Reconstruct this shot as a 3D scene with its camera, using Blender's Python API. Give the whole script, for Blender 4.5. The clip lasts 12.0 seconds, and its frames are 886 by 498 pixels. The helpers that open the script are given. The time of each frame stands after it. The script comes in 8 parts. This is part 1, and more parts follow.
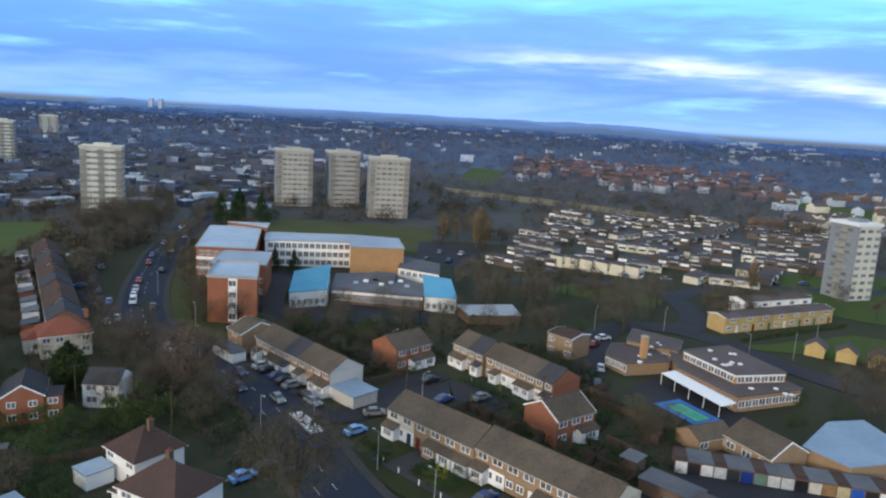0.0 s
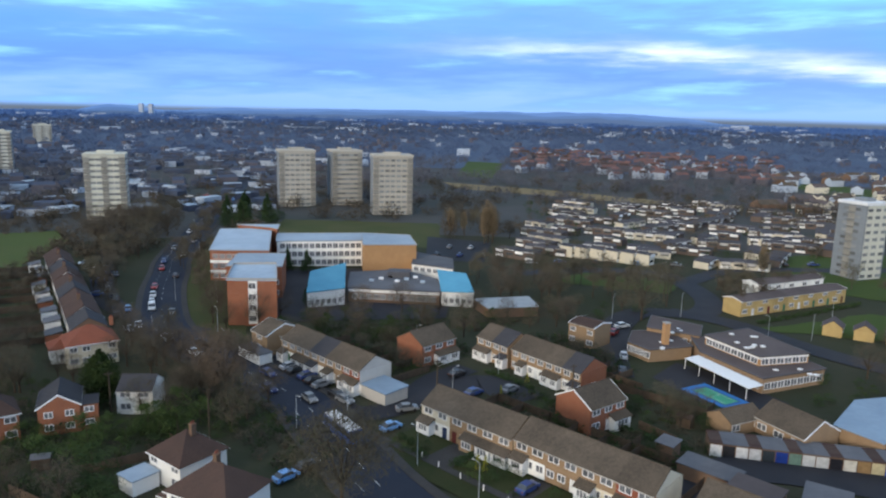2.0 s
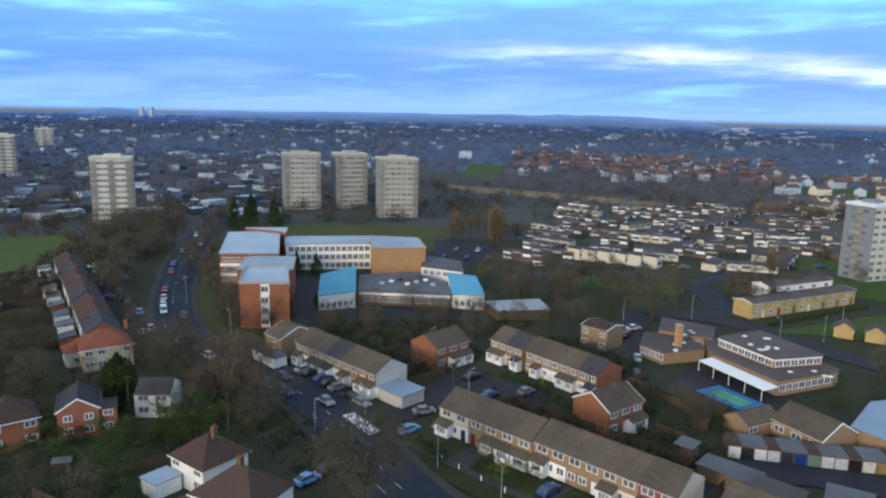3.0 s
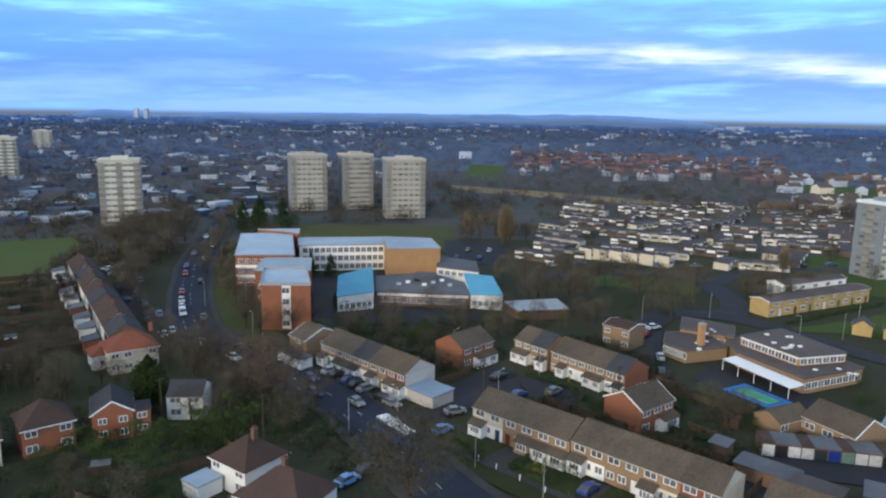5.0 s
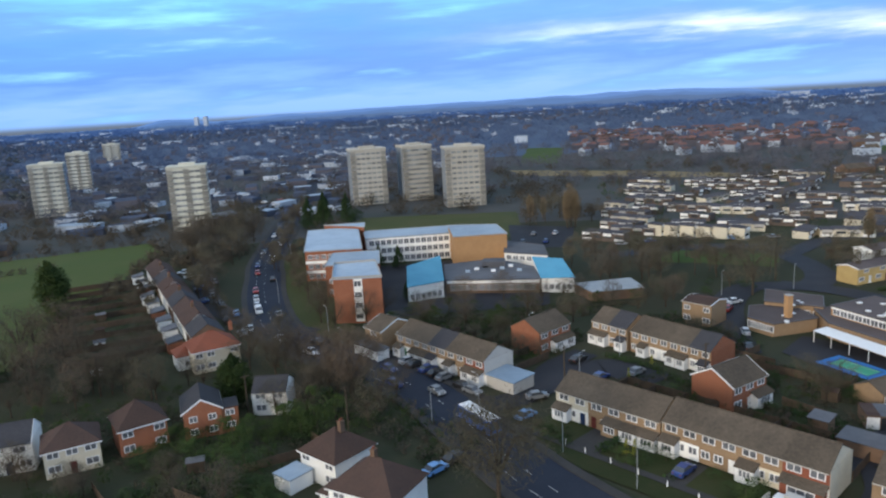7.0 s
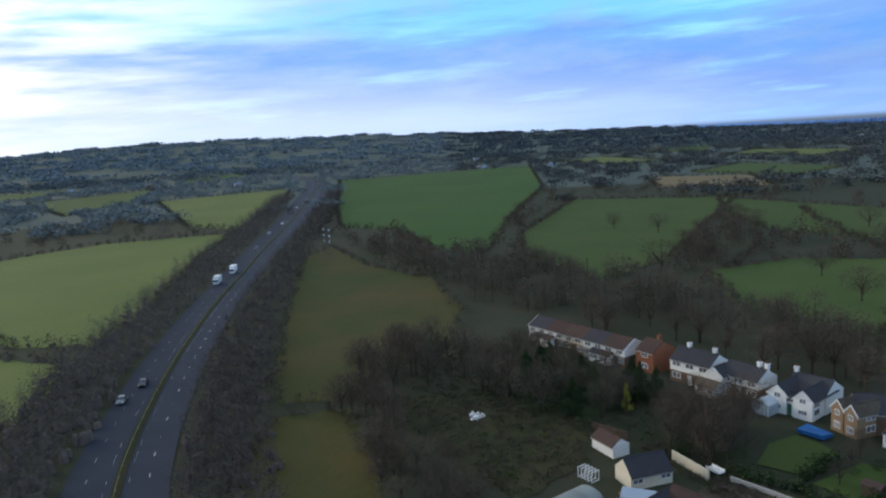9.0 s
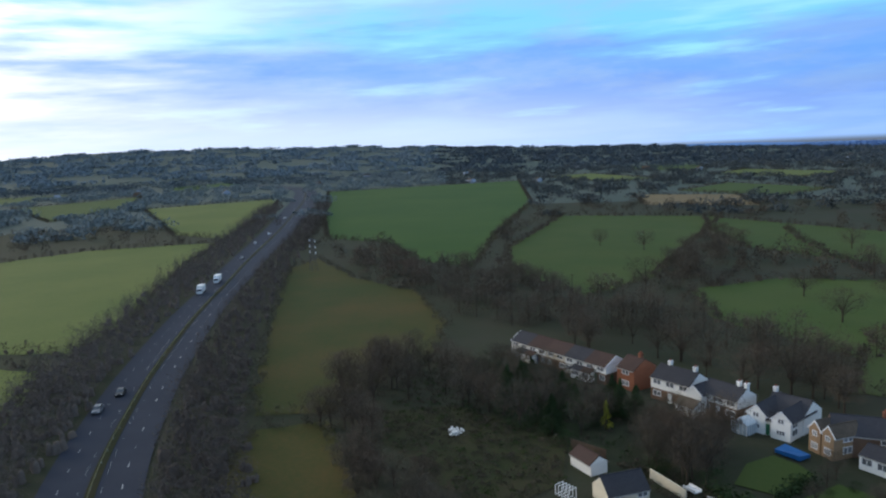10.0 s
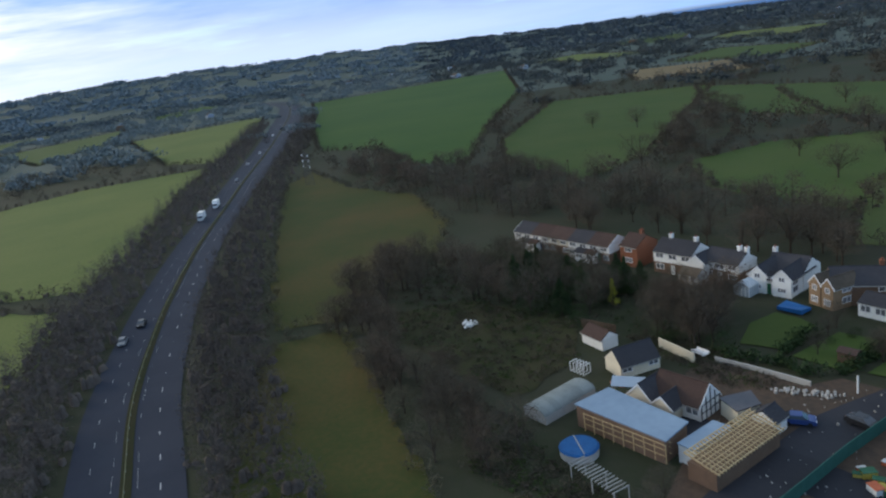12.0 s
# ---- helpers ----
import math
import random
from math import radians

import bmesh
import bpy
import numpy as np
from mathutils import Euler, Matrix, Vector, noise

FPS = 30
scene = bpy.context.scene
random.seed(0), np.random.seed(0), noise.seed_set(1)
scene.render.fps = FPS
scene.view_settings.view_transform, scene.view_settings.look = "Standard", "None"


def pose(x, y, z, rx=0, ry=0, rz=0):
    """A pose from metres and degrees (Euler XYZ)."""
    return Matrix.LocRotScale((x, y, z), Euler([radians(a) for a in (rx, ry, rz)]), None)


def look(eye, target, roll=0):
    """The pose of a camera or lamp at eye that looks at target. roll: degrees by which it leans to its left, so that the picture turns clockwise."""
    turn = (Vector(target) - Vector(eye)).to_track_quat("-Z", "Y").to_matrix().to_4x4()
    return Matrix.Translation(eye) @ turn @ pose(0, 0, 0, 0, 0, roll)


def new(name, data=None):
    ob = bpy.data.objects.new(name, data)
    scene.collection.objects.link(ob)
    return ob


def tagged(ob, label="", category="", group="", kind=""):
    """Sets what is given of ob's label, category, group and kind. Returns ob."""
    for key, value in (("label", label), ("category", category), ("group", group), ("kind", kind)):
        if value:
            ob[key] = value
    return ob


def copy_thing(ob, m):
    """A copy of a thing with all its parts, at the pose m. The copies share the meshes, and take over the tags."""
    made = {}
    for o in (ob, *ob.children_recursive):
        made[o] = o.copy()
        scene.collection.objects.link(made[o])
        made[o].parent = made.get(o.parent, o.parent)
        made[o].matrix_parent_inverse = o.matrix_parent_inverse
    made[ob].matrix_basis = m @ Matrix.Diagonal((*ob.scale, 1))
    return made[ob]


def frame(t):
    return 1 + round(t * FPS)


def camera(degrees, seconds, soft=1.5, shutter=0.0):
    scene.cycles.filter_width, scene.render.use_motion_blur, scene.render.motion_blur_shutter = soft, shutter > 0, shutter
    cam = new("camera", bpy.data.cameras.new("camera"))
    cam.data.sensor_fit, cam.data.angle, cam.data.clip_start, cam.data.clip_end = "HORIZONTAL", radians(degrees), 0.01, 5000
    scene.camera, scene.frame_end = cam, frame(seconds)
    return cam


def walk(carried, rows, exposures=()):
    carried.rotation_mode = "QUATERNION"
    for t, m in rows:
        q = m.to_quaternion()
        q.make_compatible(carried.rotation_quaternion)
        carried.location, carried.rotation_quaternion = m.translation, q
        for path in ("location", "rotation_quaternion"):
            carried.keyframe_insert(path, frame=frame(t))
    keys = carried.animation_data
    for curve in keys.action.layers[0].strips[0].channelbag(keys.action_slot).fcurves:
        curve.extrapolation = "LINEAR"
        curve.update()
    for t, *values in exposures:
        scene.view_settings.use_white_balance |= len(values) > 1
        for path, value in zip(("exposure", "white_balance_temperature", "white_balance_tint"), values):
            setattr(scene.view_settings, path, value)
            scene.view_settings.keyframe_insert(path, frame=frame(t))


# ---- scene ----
cam = camera(63.58, 12.0, soft=2.2)
PATH = [
    (0, (4.1, 0.73, 56.06), (3.38, 20.376, 52.371), 3.48),
    (0.5, (2.86, 0.44, 56.09), (2.376, 20.119, 52.555), 3.29),
    (1, (1.58, 0.29, 56.07), (1.27, 19.978, 52.575), 2.45),
    (1.5, (0.0, 0.0, 56.0), (-0.399, 19.622, 52.148), 2.16),
    (2, (-1.59, -0.26, 56.04), (-2.175, 19.364, 52.208), 1.38),
    (2.5, (-3.1, -0.37, 56.09), (-3.726, 19.282, 52.403), 1.18),
    (3, (-4.8, -0.67, 56.08), (-5.374, 18.965, 52.321), 1.26),
    (5, (-11.37, -1.17, 56.06), (-11.811, 18.473, 52.311), 1.01),
    (5.5, (-12.64, -1.44, 56.01), (-14.044, 18.19, 52.432), -6.15),
    (6, (-12.88, -1.69, 56.14), (-14.655, 17.826, 52.136), -8.11),
    (6.5, (-12.95, -1.43, 56.15), (-14.648, 18.139, 52.368), -5.87),
    (7, (-13.87, 0.14, 55.24), (-15.968, 19.613, 51.213), -3.26),
    (7.1, (-14.05, 0.75, 55.22), (-18.56, 19.771, 50.999), -2.90),
    (7.2, (-14.04, 1.17, 55.13), (-21.361, 19.25, 50.684), -2.53),
    (7.3, (-13.8, 1.21, 55.21), (-23.774, 17.931, 50.612), -2.67),
    (7.4, (-13.63, 1.12, 55.24), (-26.186, 15.983, 50.611), -3.32),
    (7.5, (-13.45, 1.04, 55.16), (-28.111, 13.87, 50.668), -3.23),
    (7.6, (-13.4, 0.84, 55.22), (-29.823, 11.393, 50.884), -3.69),
    (7.7, (-13.37, 0.74, 55.27), (-31.022, 9.194, 51.149), -3.91),
    (7.8, (-13.38, 0.81, 55.26), (-31.875, 7.331, 51.332), -3.90),
    (7.9, (-13.4, 1.01, 55.23), (-32.375, 6.092, 51.452), -3.89),
    (8, (-13.44, 1.32, 55.18), (-32.686, 5.35, 51.522), -3.88),
    (8.1, (-13.49, 1.72, 55.12), (-32.895, 4.989, 51.556), -3.86),
    (8.2, (-13.55, 2.19, 55.05), (-33.05, 4.914, 51.562), -3.83),
    (8.3, (-13.61, 2.72, 54.97), (-33.176, 5.049, 51.548), -3.81),
    (8.4, (-13.68, 3.29, 54.89), (-33.285, 5.332, 51.52), -3.78),
    (8.5, (-13.74, 3.88, 54.8), (-33.383, 5.714, 51.484), -3.75),
    (8.6, (-13.81, 4.46, 54.71), (-33.473, 6.154, 51.442), -3.72),
    (8.7, (-13.88, 5.03, 54.63), (-33.556, 6.617, 51.401), -3.69),
    (8.8, (-13.94, 5.56, 54.55), (-33.632, 7.072, 51.362), -3.66),
    (8.9, (-14.0, 6.04, 54.47), (-33.699, 7.494, 51.331), -3.64),
    (9, (-14.05, 6.44, 54.41), (-33.755, 7.858, 51.309), -3.61),
    (9.1, (-14.09, 6.75, 54.37), (-33.8, 8.141, 51.3), -3.60),
    (9.2, (-14.11, 6.95, 54.34), (-33.83, 8.32, 51.307), -3.59),
    (9.3, (-14.12, 7.02, 54.33), (-33.845, 8.377, 51.332), -3.59),
    (9.5, (-14.28, 7.25, 54.22), (-34.017, 8.631, 51.276), -3.56),
    (10, (-14.17, 7.68, 54.42), (-33.906, 9.434, 51.668), -2.37),
    (10.5, (-13.42, 6.77, 54.67), (-33.146, 8.883, 52.144), -0.22),
    (11, (-12.94, 6.15, 54.7), (-32.553, 7.942, 51.229), -3.24),
    (11.5, (-12.86, 5.96, 54.66), (-32.272, 7.258, 50.033), -7.92),
    (12, (-12.73, 7.07, 54.65), (-31.91, 8.564, 49.18), -8.90),
]
walk(cam, [(t, look(eye, target, roll)) for t, eye, target, roll in PATH],
     exposures=[(0.0, 0.5), (7.0, 0.5), (8.2, 0.28), (12.0, 0.28)])

# ---- light and sky ----
SUN_AZ, SUN_EL = radians(146.0), radians(14.0)  # azimuth to the left of +y, elevation
SUN_WAY = Vector((-math.sin(SUN_AZ) * math.cos(SUN_EL), math.cos(SUN_AZ) * math.cos(SUN_EL), math.sin(SUN_EL)))
sun = new("sun", bpy.data.lights.new("sun", "SUN"))
sun.data.energy, sun.data.angle, sun.data.color = 1.25, radians(12), (1.0, 0.87, 0.72)
sun.matrix_world = Matrix.Translation((0, 0, 200)) @ (-SUN_WAY).to_track_quat("-Z", "Y").to_matrix().to_4x4()


class Nodes:
    """Short hand for wiring a node tree."""

    def __init__(self, tree, fresh=True):
        self.tree = tree
        if fresh:
            tree.nodes.clear()

    def add(self, kind, operation=""):
        node = self.tree.nodes.new(kind)
        if operation:
            node.operation = operation
        return node

    def put(self, socket, value):
        if isinstance(value, bpy.types.NodeSocket):
            self.tree.links.new(value, socket)
        else:
            socket.default_value = value

    def math(self, op, a, b=0.0, c=0.0):
        node = self.add("ShaderNodeMath", operation=op)
        for socket, value in zip(node.inputs, (a, b, c)):
            self.put(socket, value)
        return node.outputs[0]

    def noise(self, vector, scale, detail=3.0, rough=0.55):
        node = self.add("ShaderNodeTexNoise")
        if vector is not None:
            self.put(node.inputs["Vector"], vector)
        for key, value in (("Scale", scale), ("Detail", detail), ("Roughness", rough)):
            node.inputs[key].default_value = value
        return node.outputs[0]

    def mix(self, fac, a, b, blend="MIX"):
        node = self.add("ShaderNodeMix")
        node.data_type, node.blend_type = "RGBA", blend
        for socket, value in ((node.inputs[0], fac), (node.inputs[6], a), (node.inputs[7], b)):
            self.put(socket, (*value, 1.0) if isinstance(value, tuple) and len(value) == 3 else value)
        return node.outputs[2]

    def ramp(self, fac, stops):
        node = self.add("ShaderNodeValToRGB")
        while len(node.color_ramp.elements) < len(stops):
            node.color_ramp.elements.new(0.5)
        for element, (at, colour) in zip(node.color_ramp.elements, stops):
            element.position, element.color = at, (*colour, 1.0)
        self.put(node.inputs[0], fac)
        return node.outputs[0]

    def span(self, value, lo, hi):
        node = self.add("ShaderNodeMapRange")
        node.interpolation_type = "SMOOTHSTEP"
        for socket, v in zip(node.inputs, (value, lo, hi, 0.0, 1.0)):
            self.put(socket, v)
        return node.outputs[0]


world = bpy.data.worlds.new("winter_sky")
scene.world = world
world.use_nodes = True
W = Nodes(world.node_tree)
way = W.add("ShaderNodeTexCoord").outputs["Generated"]
split = W.add("ShaderNodeSeparateXYZ")
W.put(split.inputs[0], way)
dx, dy, dz = split.outputs
elev = W.math("MULTIPLY", W.math("ARCSINE", dz), 57.2958)
azim = W.math("MULTIPLY", W.math("ARCTAN2", W.math("MULTIPLY", dx, -1.0), dy), 57.2958)
flow = W.add("ShaderNodeCombineXYZ")
W.put(flow.inputs[0], W.math("MULTIPLY", azim, 0.055))
W.put(flow.inputs[1], W.math("MULTIPLY", W.math("ADD", elev, W.math("MULTIPLY", azim, 0.018)), 0.42))
wisp = W.noise(flow.outputs[0], 1.0, 5.0, 0.52)
fine = W.noise(flow.outputs[0], 2.6, 5.0, 0.55)
cover = W.math("ADD", W.math("MULTIPLY", wisp, 0.74), W.math("MULTIPLY", fine, 0.26))
nishita = W.add("ShaderNodeTexSky")
nishita.sky_type, nishita.sun_disc, nishita.sun_elevation, nishita.sun_rotation = "NISHITA", False, SUN_EL, -SUN_AZ
clear = W.mix(1.0, nishita.outputs[0], (0.09, 0.09, 0.09), "MULTIPLY")
height = W.math("ADD", W.math("MULTIPLY", elev, 0.04), W.math("MULTIPLY", W.math("SUBTRACT", cover, 0.5), 0.5))
deck = W.ramp(height, [(0.0, (0.215, 0.42, 0.84)), (0.05, (0.150, 0.355, 0.90)), (0.12, (0.084, 0.250, 0.74)), (0.2, (0.098, 0.300, 0.80)),
                       (0.27, (0.13, 0.33, 0.86)), (0.36, (0.17, 0.55, 0.95)), (0.60, (0.26, 0.50, 0.84)), (1.0, (0.40, 0.49, 0.63))])
# a long break in the cloud deck over the north-east
rise = W.math("MINIMUM", 4.75, W.math("ADD", 4.0, W.math("MULTIPLY", W.math("ADD", azim, 20.0), 0.085)))
gap = W.math("SUBTRACT", W.math("ADD", elev, W.math("MULTIPLY", W.math("SUBTRACT", fine, 0.5), 2.4)), rise)
gap = W.math("POWER", 2.718, W.math("MULTIPLY", W.math("MULTIPLY", gap, gap), -2.4))
gap = W.math("MULTIPLY", gap, W.math("MULTIPLY", W.span(azim, 12.0, -22.0), W.span(azim, -120.0, -50.0)))
deck = W.mix(W.math("MULTIPLY", gap, W.span(cover, 0.30, 0.55)), deck, (0.86, 0.98, 1.0))
# heavier blue-grey cloud masses in the deck
lumps = W.add("ShaderNodeCombineXYZ")
W.put(lumps.inputs[0], W.math("MULTIPLY", azim, 0.085))
W.put(lumps.inputs[1], W.math("MULTIPLY", elev, 0.30))
lumps.inputs[2].default_value = 4.7
heavy = W.noise(lumps.outputs[0], 1.0, 6.0, 0.60)
deck = W.mix(W.math("MULTIPLY", W.math("MULTIPLY", W.span(heavy, 0.46, 0.66), W.span(elev, 1.0, 4.0)), 0.42), deck, W.mix(W.span(azim, 30.0, 75.0), (0.112, 0.26, 0.59), (0.30, 0.45, 0.66)))
bright = W.span(cover, 0.53, 0.66)
deck = W.mix(W.math("MULTIPLY", bright, 0.55), deck, (0.32, 0.74, 1.0))
deck = W.mix(0.12, deck, clear)
# thin cloud lit through by the low sun
glow = W.add("ShaderNodeVectorMath", operation="DOT_PRODUCT")
W.put(glow.inputs[0], way)
glow.inputs[1].default_value = SUN_WAY
near = W.math("POWER", 2.718, W.math("MULTIPLY", W.math("SUBTRACT", glow.outputs["Value"], 1.0), 9.5))
near = W.math("MULTIPLY", near, W.math("ADD", 0.18, W.math("MULTIPLY", W.span(cover, 0.36, 0.62), 1.1)))
deck = W.mix(W.math("MINIMUM", W.math("MULTIPLY", near, 3.2), 1.0), deck, (1.02, 1.02, 0.95))
# a pale band low over the western fields
low = W.math("SUBTRACT", elev, 1.0)
low = W.math("POWER", 2.718, W.math("MULTIPLY", W.math("MULTIPLY", low, low), -0.09))
deck = W.mix(W.math("MULTIPLY", W.math("MULTIPLY", low, W.span(azim, 40.0, 95.0)), 0.60), deck, (0.66, 0.76, 0.92))
below = W.span(elev, -0.5, 0.0)
shown = W.mix(below, (0.10, 0.13, 0.18), deck)
back = W.add("ShaderNodeBackground")
W.put(back.inputs[0], shown)
back.inputs[1].default_value = 1.14
W.put(W.add("ShaderNodeOutputWorld").inputs[0], back.outputs[0])

# ---- materials ----


def mat(name, a, b=None, scale=1.0, rough=0.8, bump=0.0, wear=0.25, metal=0.0, fine=None, tint=0.12, spec=0.12):
    """A surface whose colour wanders between a and b at two scales, with a little difference from object to object."""
    m = bpy.data.materials.new(name)
    m.use_nodes = True
    n = Nodes(m.node_tree)
    b = b or tuple(v * 0.7 for v in a)
    at = n.add("ShaderNodeNewGeometry").outputs["Position"]
    big = n.noise(at, scale, 4.0, 0.6)
    small = n.noise(at, fine or scale * 9.0, 3.0, 0.6)
    fac = n.math("ADD", n.math("MULTIPLY", n.span(big, 0.32, 0.68), 1.0 - wear), n.math("MULTIPLY", n.span(small, 0.3, 0.7), wear))
    colour = n.mix(fac, a, b)
    own = n.add("ShaderNodeObjectInfo").outputs["Random"]
    level = n.math("ADD", 1.0 - tint, n.math("MULTIPLY", own, 2 * tint))
    scaled = n.add("ShaderNodeVectorMath", operation="SCALE")
    n.put(scaled.inputs[0], colour)
    n.put(scaled.inputs["Scale"], level)
    p = n.add("ShaderNodeBsdfPrincipled")
    n.put(p.inputs["Base Color"], scaled.outputs[0])
    n.put(p.inputs["Roughness"], n.math("ADD", rough - 0.08, n.math("MULTIPLY", small, 0.16)))
    p.inputs["Metallic"].default_value = metal
    p.inputs["Specular IOR Level"].default_value = spec
    if bump:
        k = n.add("ShaderNodeBump")
        k.inputs["Strength"].default_value = bump
        k.inputs["Distance"].default_value = 0.1
        n.put(k.inputs["Height"], small)
        n.put(p.inputs["Normal"], k.outputs[0])
    n.put(n.add("ShaderNodeOutputMaterial").inputs[0], p.outputs[0])
    return m


def courses(m, down, across, dark, mortar=0.06):
    """Lay fine courses (tiles, bricks) over the colour of a material, by the object's own axes."""
    n = Nodes(m.node_tree, False)
    p = next(x for x in n.tree.nodes if x.type == "BSDF_PRINCIPLED")
    was = p.inputs["Base Color"].links[0].from_socket
    co = n.add("ShaderNodeTexCoord").outputs["Object"]
    sep = n.add("ShaderNodeSeparateXYZ")
    n.put(sep.inputs[0], co)
    row = n.math("FRACT", n.math("DIVIDE", sep.outputs[2], down))
    line = n.math("LESS_THAN", row, mortar * 2.5)
    n.put(p.inputs["Base Color"], n.mix(n.math("MULTIPLY", line, 0.5), was, dark))
    return m


GRASS = mat("grass", (0.048, 0.080, 0.019), (0.068, 0.092, 0.026), 0.035, 0.95, 0.5, 0.4, fine=1.2, tint=0.1)
GRASS_PARK = mat("park_grass", (0.062, 0.090, 0.026), (0.084, 0.098, 0.034), 0.03, 0.95, 0.5, 0.4, fine=1.0, tint=0.08)
GRASS_PALE = mat("grass_pale", (0.136, 0.152, 0.045), (0.090, 0.124, 0.034), 0.016, 0.95, 0.5, 0.4, fine=1.0, tint=0.08)
CROP = mat("winter_crop", (0.034, 0.074, 0.016), (0.052, 0.092, 0.021), 0.008, 0.95, 0.4, 0.3, fine=0.6, tint=0.08)
ROUGH = mat("rough_grass", (0.032, 0.053, 0.014), (0.091, 0.067, 0.024), 0.018, 0.95, 0.6, 0.35, fine=0.9, tint=0.05)
LAND = mat("winter_land", (0.031, 0.039, 0.020), (0.047, 0.045, 0.030), 0.03, 0.95, 0.6, 0.45, fine=0.7)
SOIL = mat("bare_soil", (0.098, 0.066, 0.047), (0.058, 0.046, 0.036), 0.12, 0.95, 0.6, 0.5)
STUBBLE = mat("stubble", (0.22, 0.165, 0.085), (0.16, 0.125, 0.07), 0.02, 0.95, 0.4, 0.4)
ASPHALT = mat("asphalt", (0.022, 0.028, 0.043), (0.032, 0.038, 0.054), 0.08, 0.8, 0.3, 0.4, fine=2.5)
ASPHALT_DARK = mat("asphalt_dark", (0.027, 0.029, 0.036), (0.040, 0.040, 0.046), 0.1, 0.75, 0.3, 0.4, fine=2.5)
PAVING = mat("paving", (0.046, 0.045, 0.045), (0.064, 0.060, 0.058), 0.2, 0.85, 0.2, 0.5)
PAINT = mat("road_paint", (0.50, 0.50, 0.49), (0.30, 0.30, 0.30), 0.8, 0.6)
YELLOW_LINE = mat("rail_paint", (0.21, 0.21, 0.11), (0.15, 0.16, 0.09), 0.5, 0.6)
BRICK = courses(mat("red_brick", (0.30, 0.115, 0.062), (0.23, 0.088, 0.052), 0.6, 0.9, 0.2, 0.5, fine=6.0), 0.225, 0.3, (0.30, 0.20, 0.15))
BRICK_BUFF = courses(mat("buff_brick", (0.32, 0.215, 0.130), (0.25, 0.168, 0.104), 0.6, 0.9, 0.2, 0.5, fine=6.0), 0.225, 0.3, (0.34, 0.25, 0.16))
BRICK_HALL = courses(mat("orange_brick", (0.43, 0.25, 0.122), (0.36, 0.205, 0.10), 0.4, 0.9, 0.2, 0.4, fine=6.0), 0.3, 0.3, (0.40, 0.24, 0.12))
BRICK_YELLOW = mat("yellow_brick", (0.46, 0.335, 0.145), (0.38, 0.27, 0.12), 0.5, 0.9, 0.2, 0.4)
BRICK_BROWN = mat("brown_brick", (0.185, 0.118, 0.080), (0.14, 0.092, 0.066), 0.5, 0.9, 0.2, 0.4)
RENDER_WHITE = mat("white_render", (0.84, 0.83, 0.80), (0.74, 0.73, 0.70), 0.35, 0.85, 0.05, 0.4)
RENDER_CREAM = mat("cream_render", (0.66, 0.60, 0.47), (0.55, 0.50, 0.40), 0.35, 0.85, 0.05, 0.4)
RENDER_GREY = mat("grey_render", (0.50, 0.47, 0.43), (0.42, 0.40, 0.37), 0.3, 0.85, 0.05, 0.4)
TOWER_CREAM = mat("tower_panel_cream", (0.61, 0.59, 0.49), (0.53, 0.51, 0.43), 0.09, 0.85, 0.05, 0.4)
TOWER_TAN = mat("tower_panel_tan", (0.47, 0.43, 0.36), (0.40, 0.37, 0.315), 0.09, 0.85, 0.05, 0.4)
TOWER_GREY = mat("tower_panel_grey", (0.24, 0.26, 0.28), (0.20, 0.22, 0.24), 0.09, 0.85, 0.05, 0.4)
TILE_BROWN = courses(mat("brown_tiles", (0.132, 0.104, 0.078), (0.074, 0.060, 0.047), 0.22, 0.9, 0.5, 0.5, fine=2.2), 0.16, 0.3, (0.05, 0.04, 0.03), 0.1)
TILE_DARK = courses(mat("slate_tiles", (0.062, 0.060, 0.066), (0.046, 0.046, 0.052), 0.35, 0.85, 0.5, 0.5, fine=3.0), 0.16, 0.3, (0.03, 0.03, 0.035), 0.1)
TILE_RED = courses(mat("red_tiles", (0.27, 0.090, 0.055), (0.20, 0.075, 0.05), 0.35, 0.9, 0.5, 0.5, fine=3.0), 0.16, 0.3, (0.16, 0.05, 0.03), 0.1)
TILE_MAROON = courses(mat("maroon_tiles", (0.086, 0.056, 0.046), (0.062, 0.044, 0.038), 0.35, 0.9, 0.5, 0.5, fine=3.0), 0.16, 0.3, (0.06, 0.03, 0.025), 0.1)
FELT = mat("roof_felt", (0.092, 0.094, 0.106), (0.135, 0.136, 0.148), 0.12, 0.75, 0.1, 0.35)
FELT_LIGHT = mat("pale_roof_sheet", (0.36, 0.43, 0.50), (0.27, 0.33, 0.40), 0.07, 0.55, 0.05, 0.3)
FELT_PURPLE = mat("dark_flat_roof", (0.085, 0.068, 0.066), (0.115, 0.092, 0.088), 0.1, 0.8, 0.1, 0.35)
BLUE_SHEET = mat("blue_roof_sheet", (0.075, 0.27, 0.40), (0.10, 0.33, 0.47), 0.15, 0.5, 0.05, 0.3)
BLUEGREY_SHEET = mat("bluegrey_roof_sheet", (0.235, 0.315, 0.40), (0.185, 0.25, 0.325), 0.1, 0.5, 0.05, 0.3)
BARN_SHEET = mat("weathered_barn_sheet", (0.25, 0.275, 0.265), (0.18, 0.20, 0.195), 0.5, 0.7, 0.2, 0.5)
STEEL_SHEET = mat("corrugated_sheet", (0.33, 0.36, 0.38), (0.25, 0.27, 0.29), 0.3, 0.6, 0.2, 0.4)
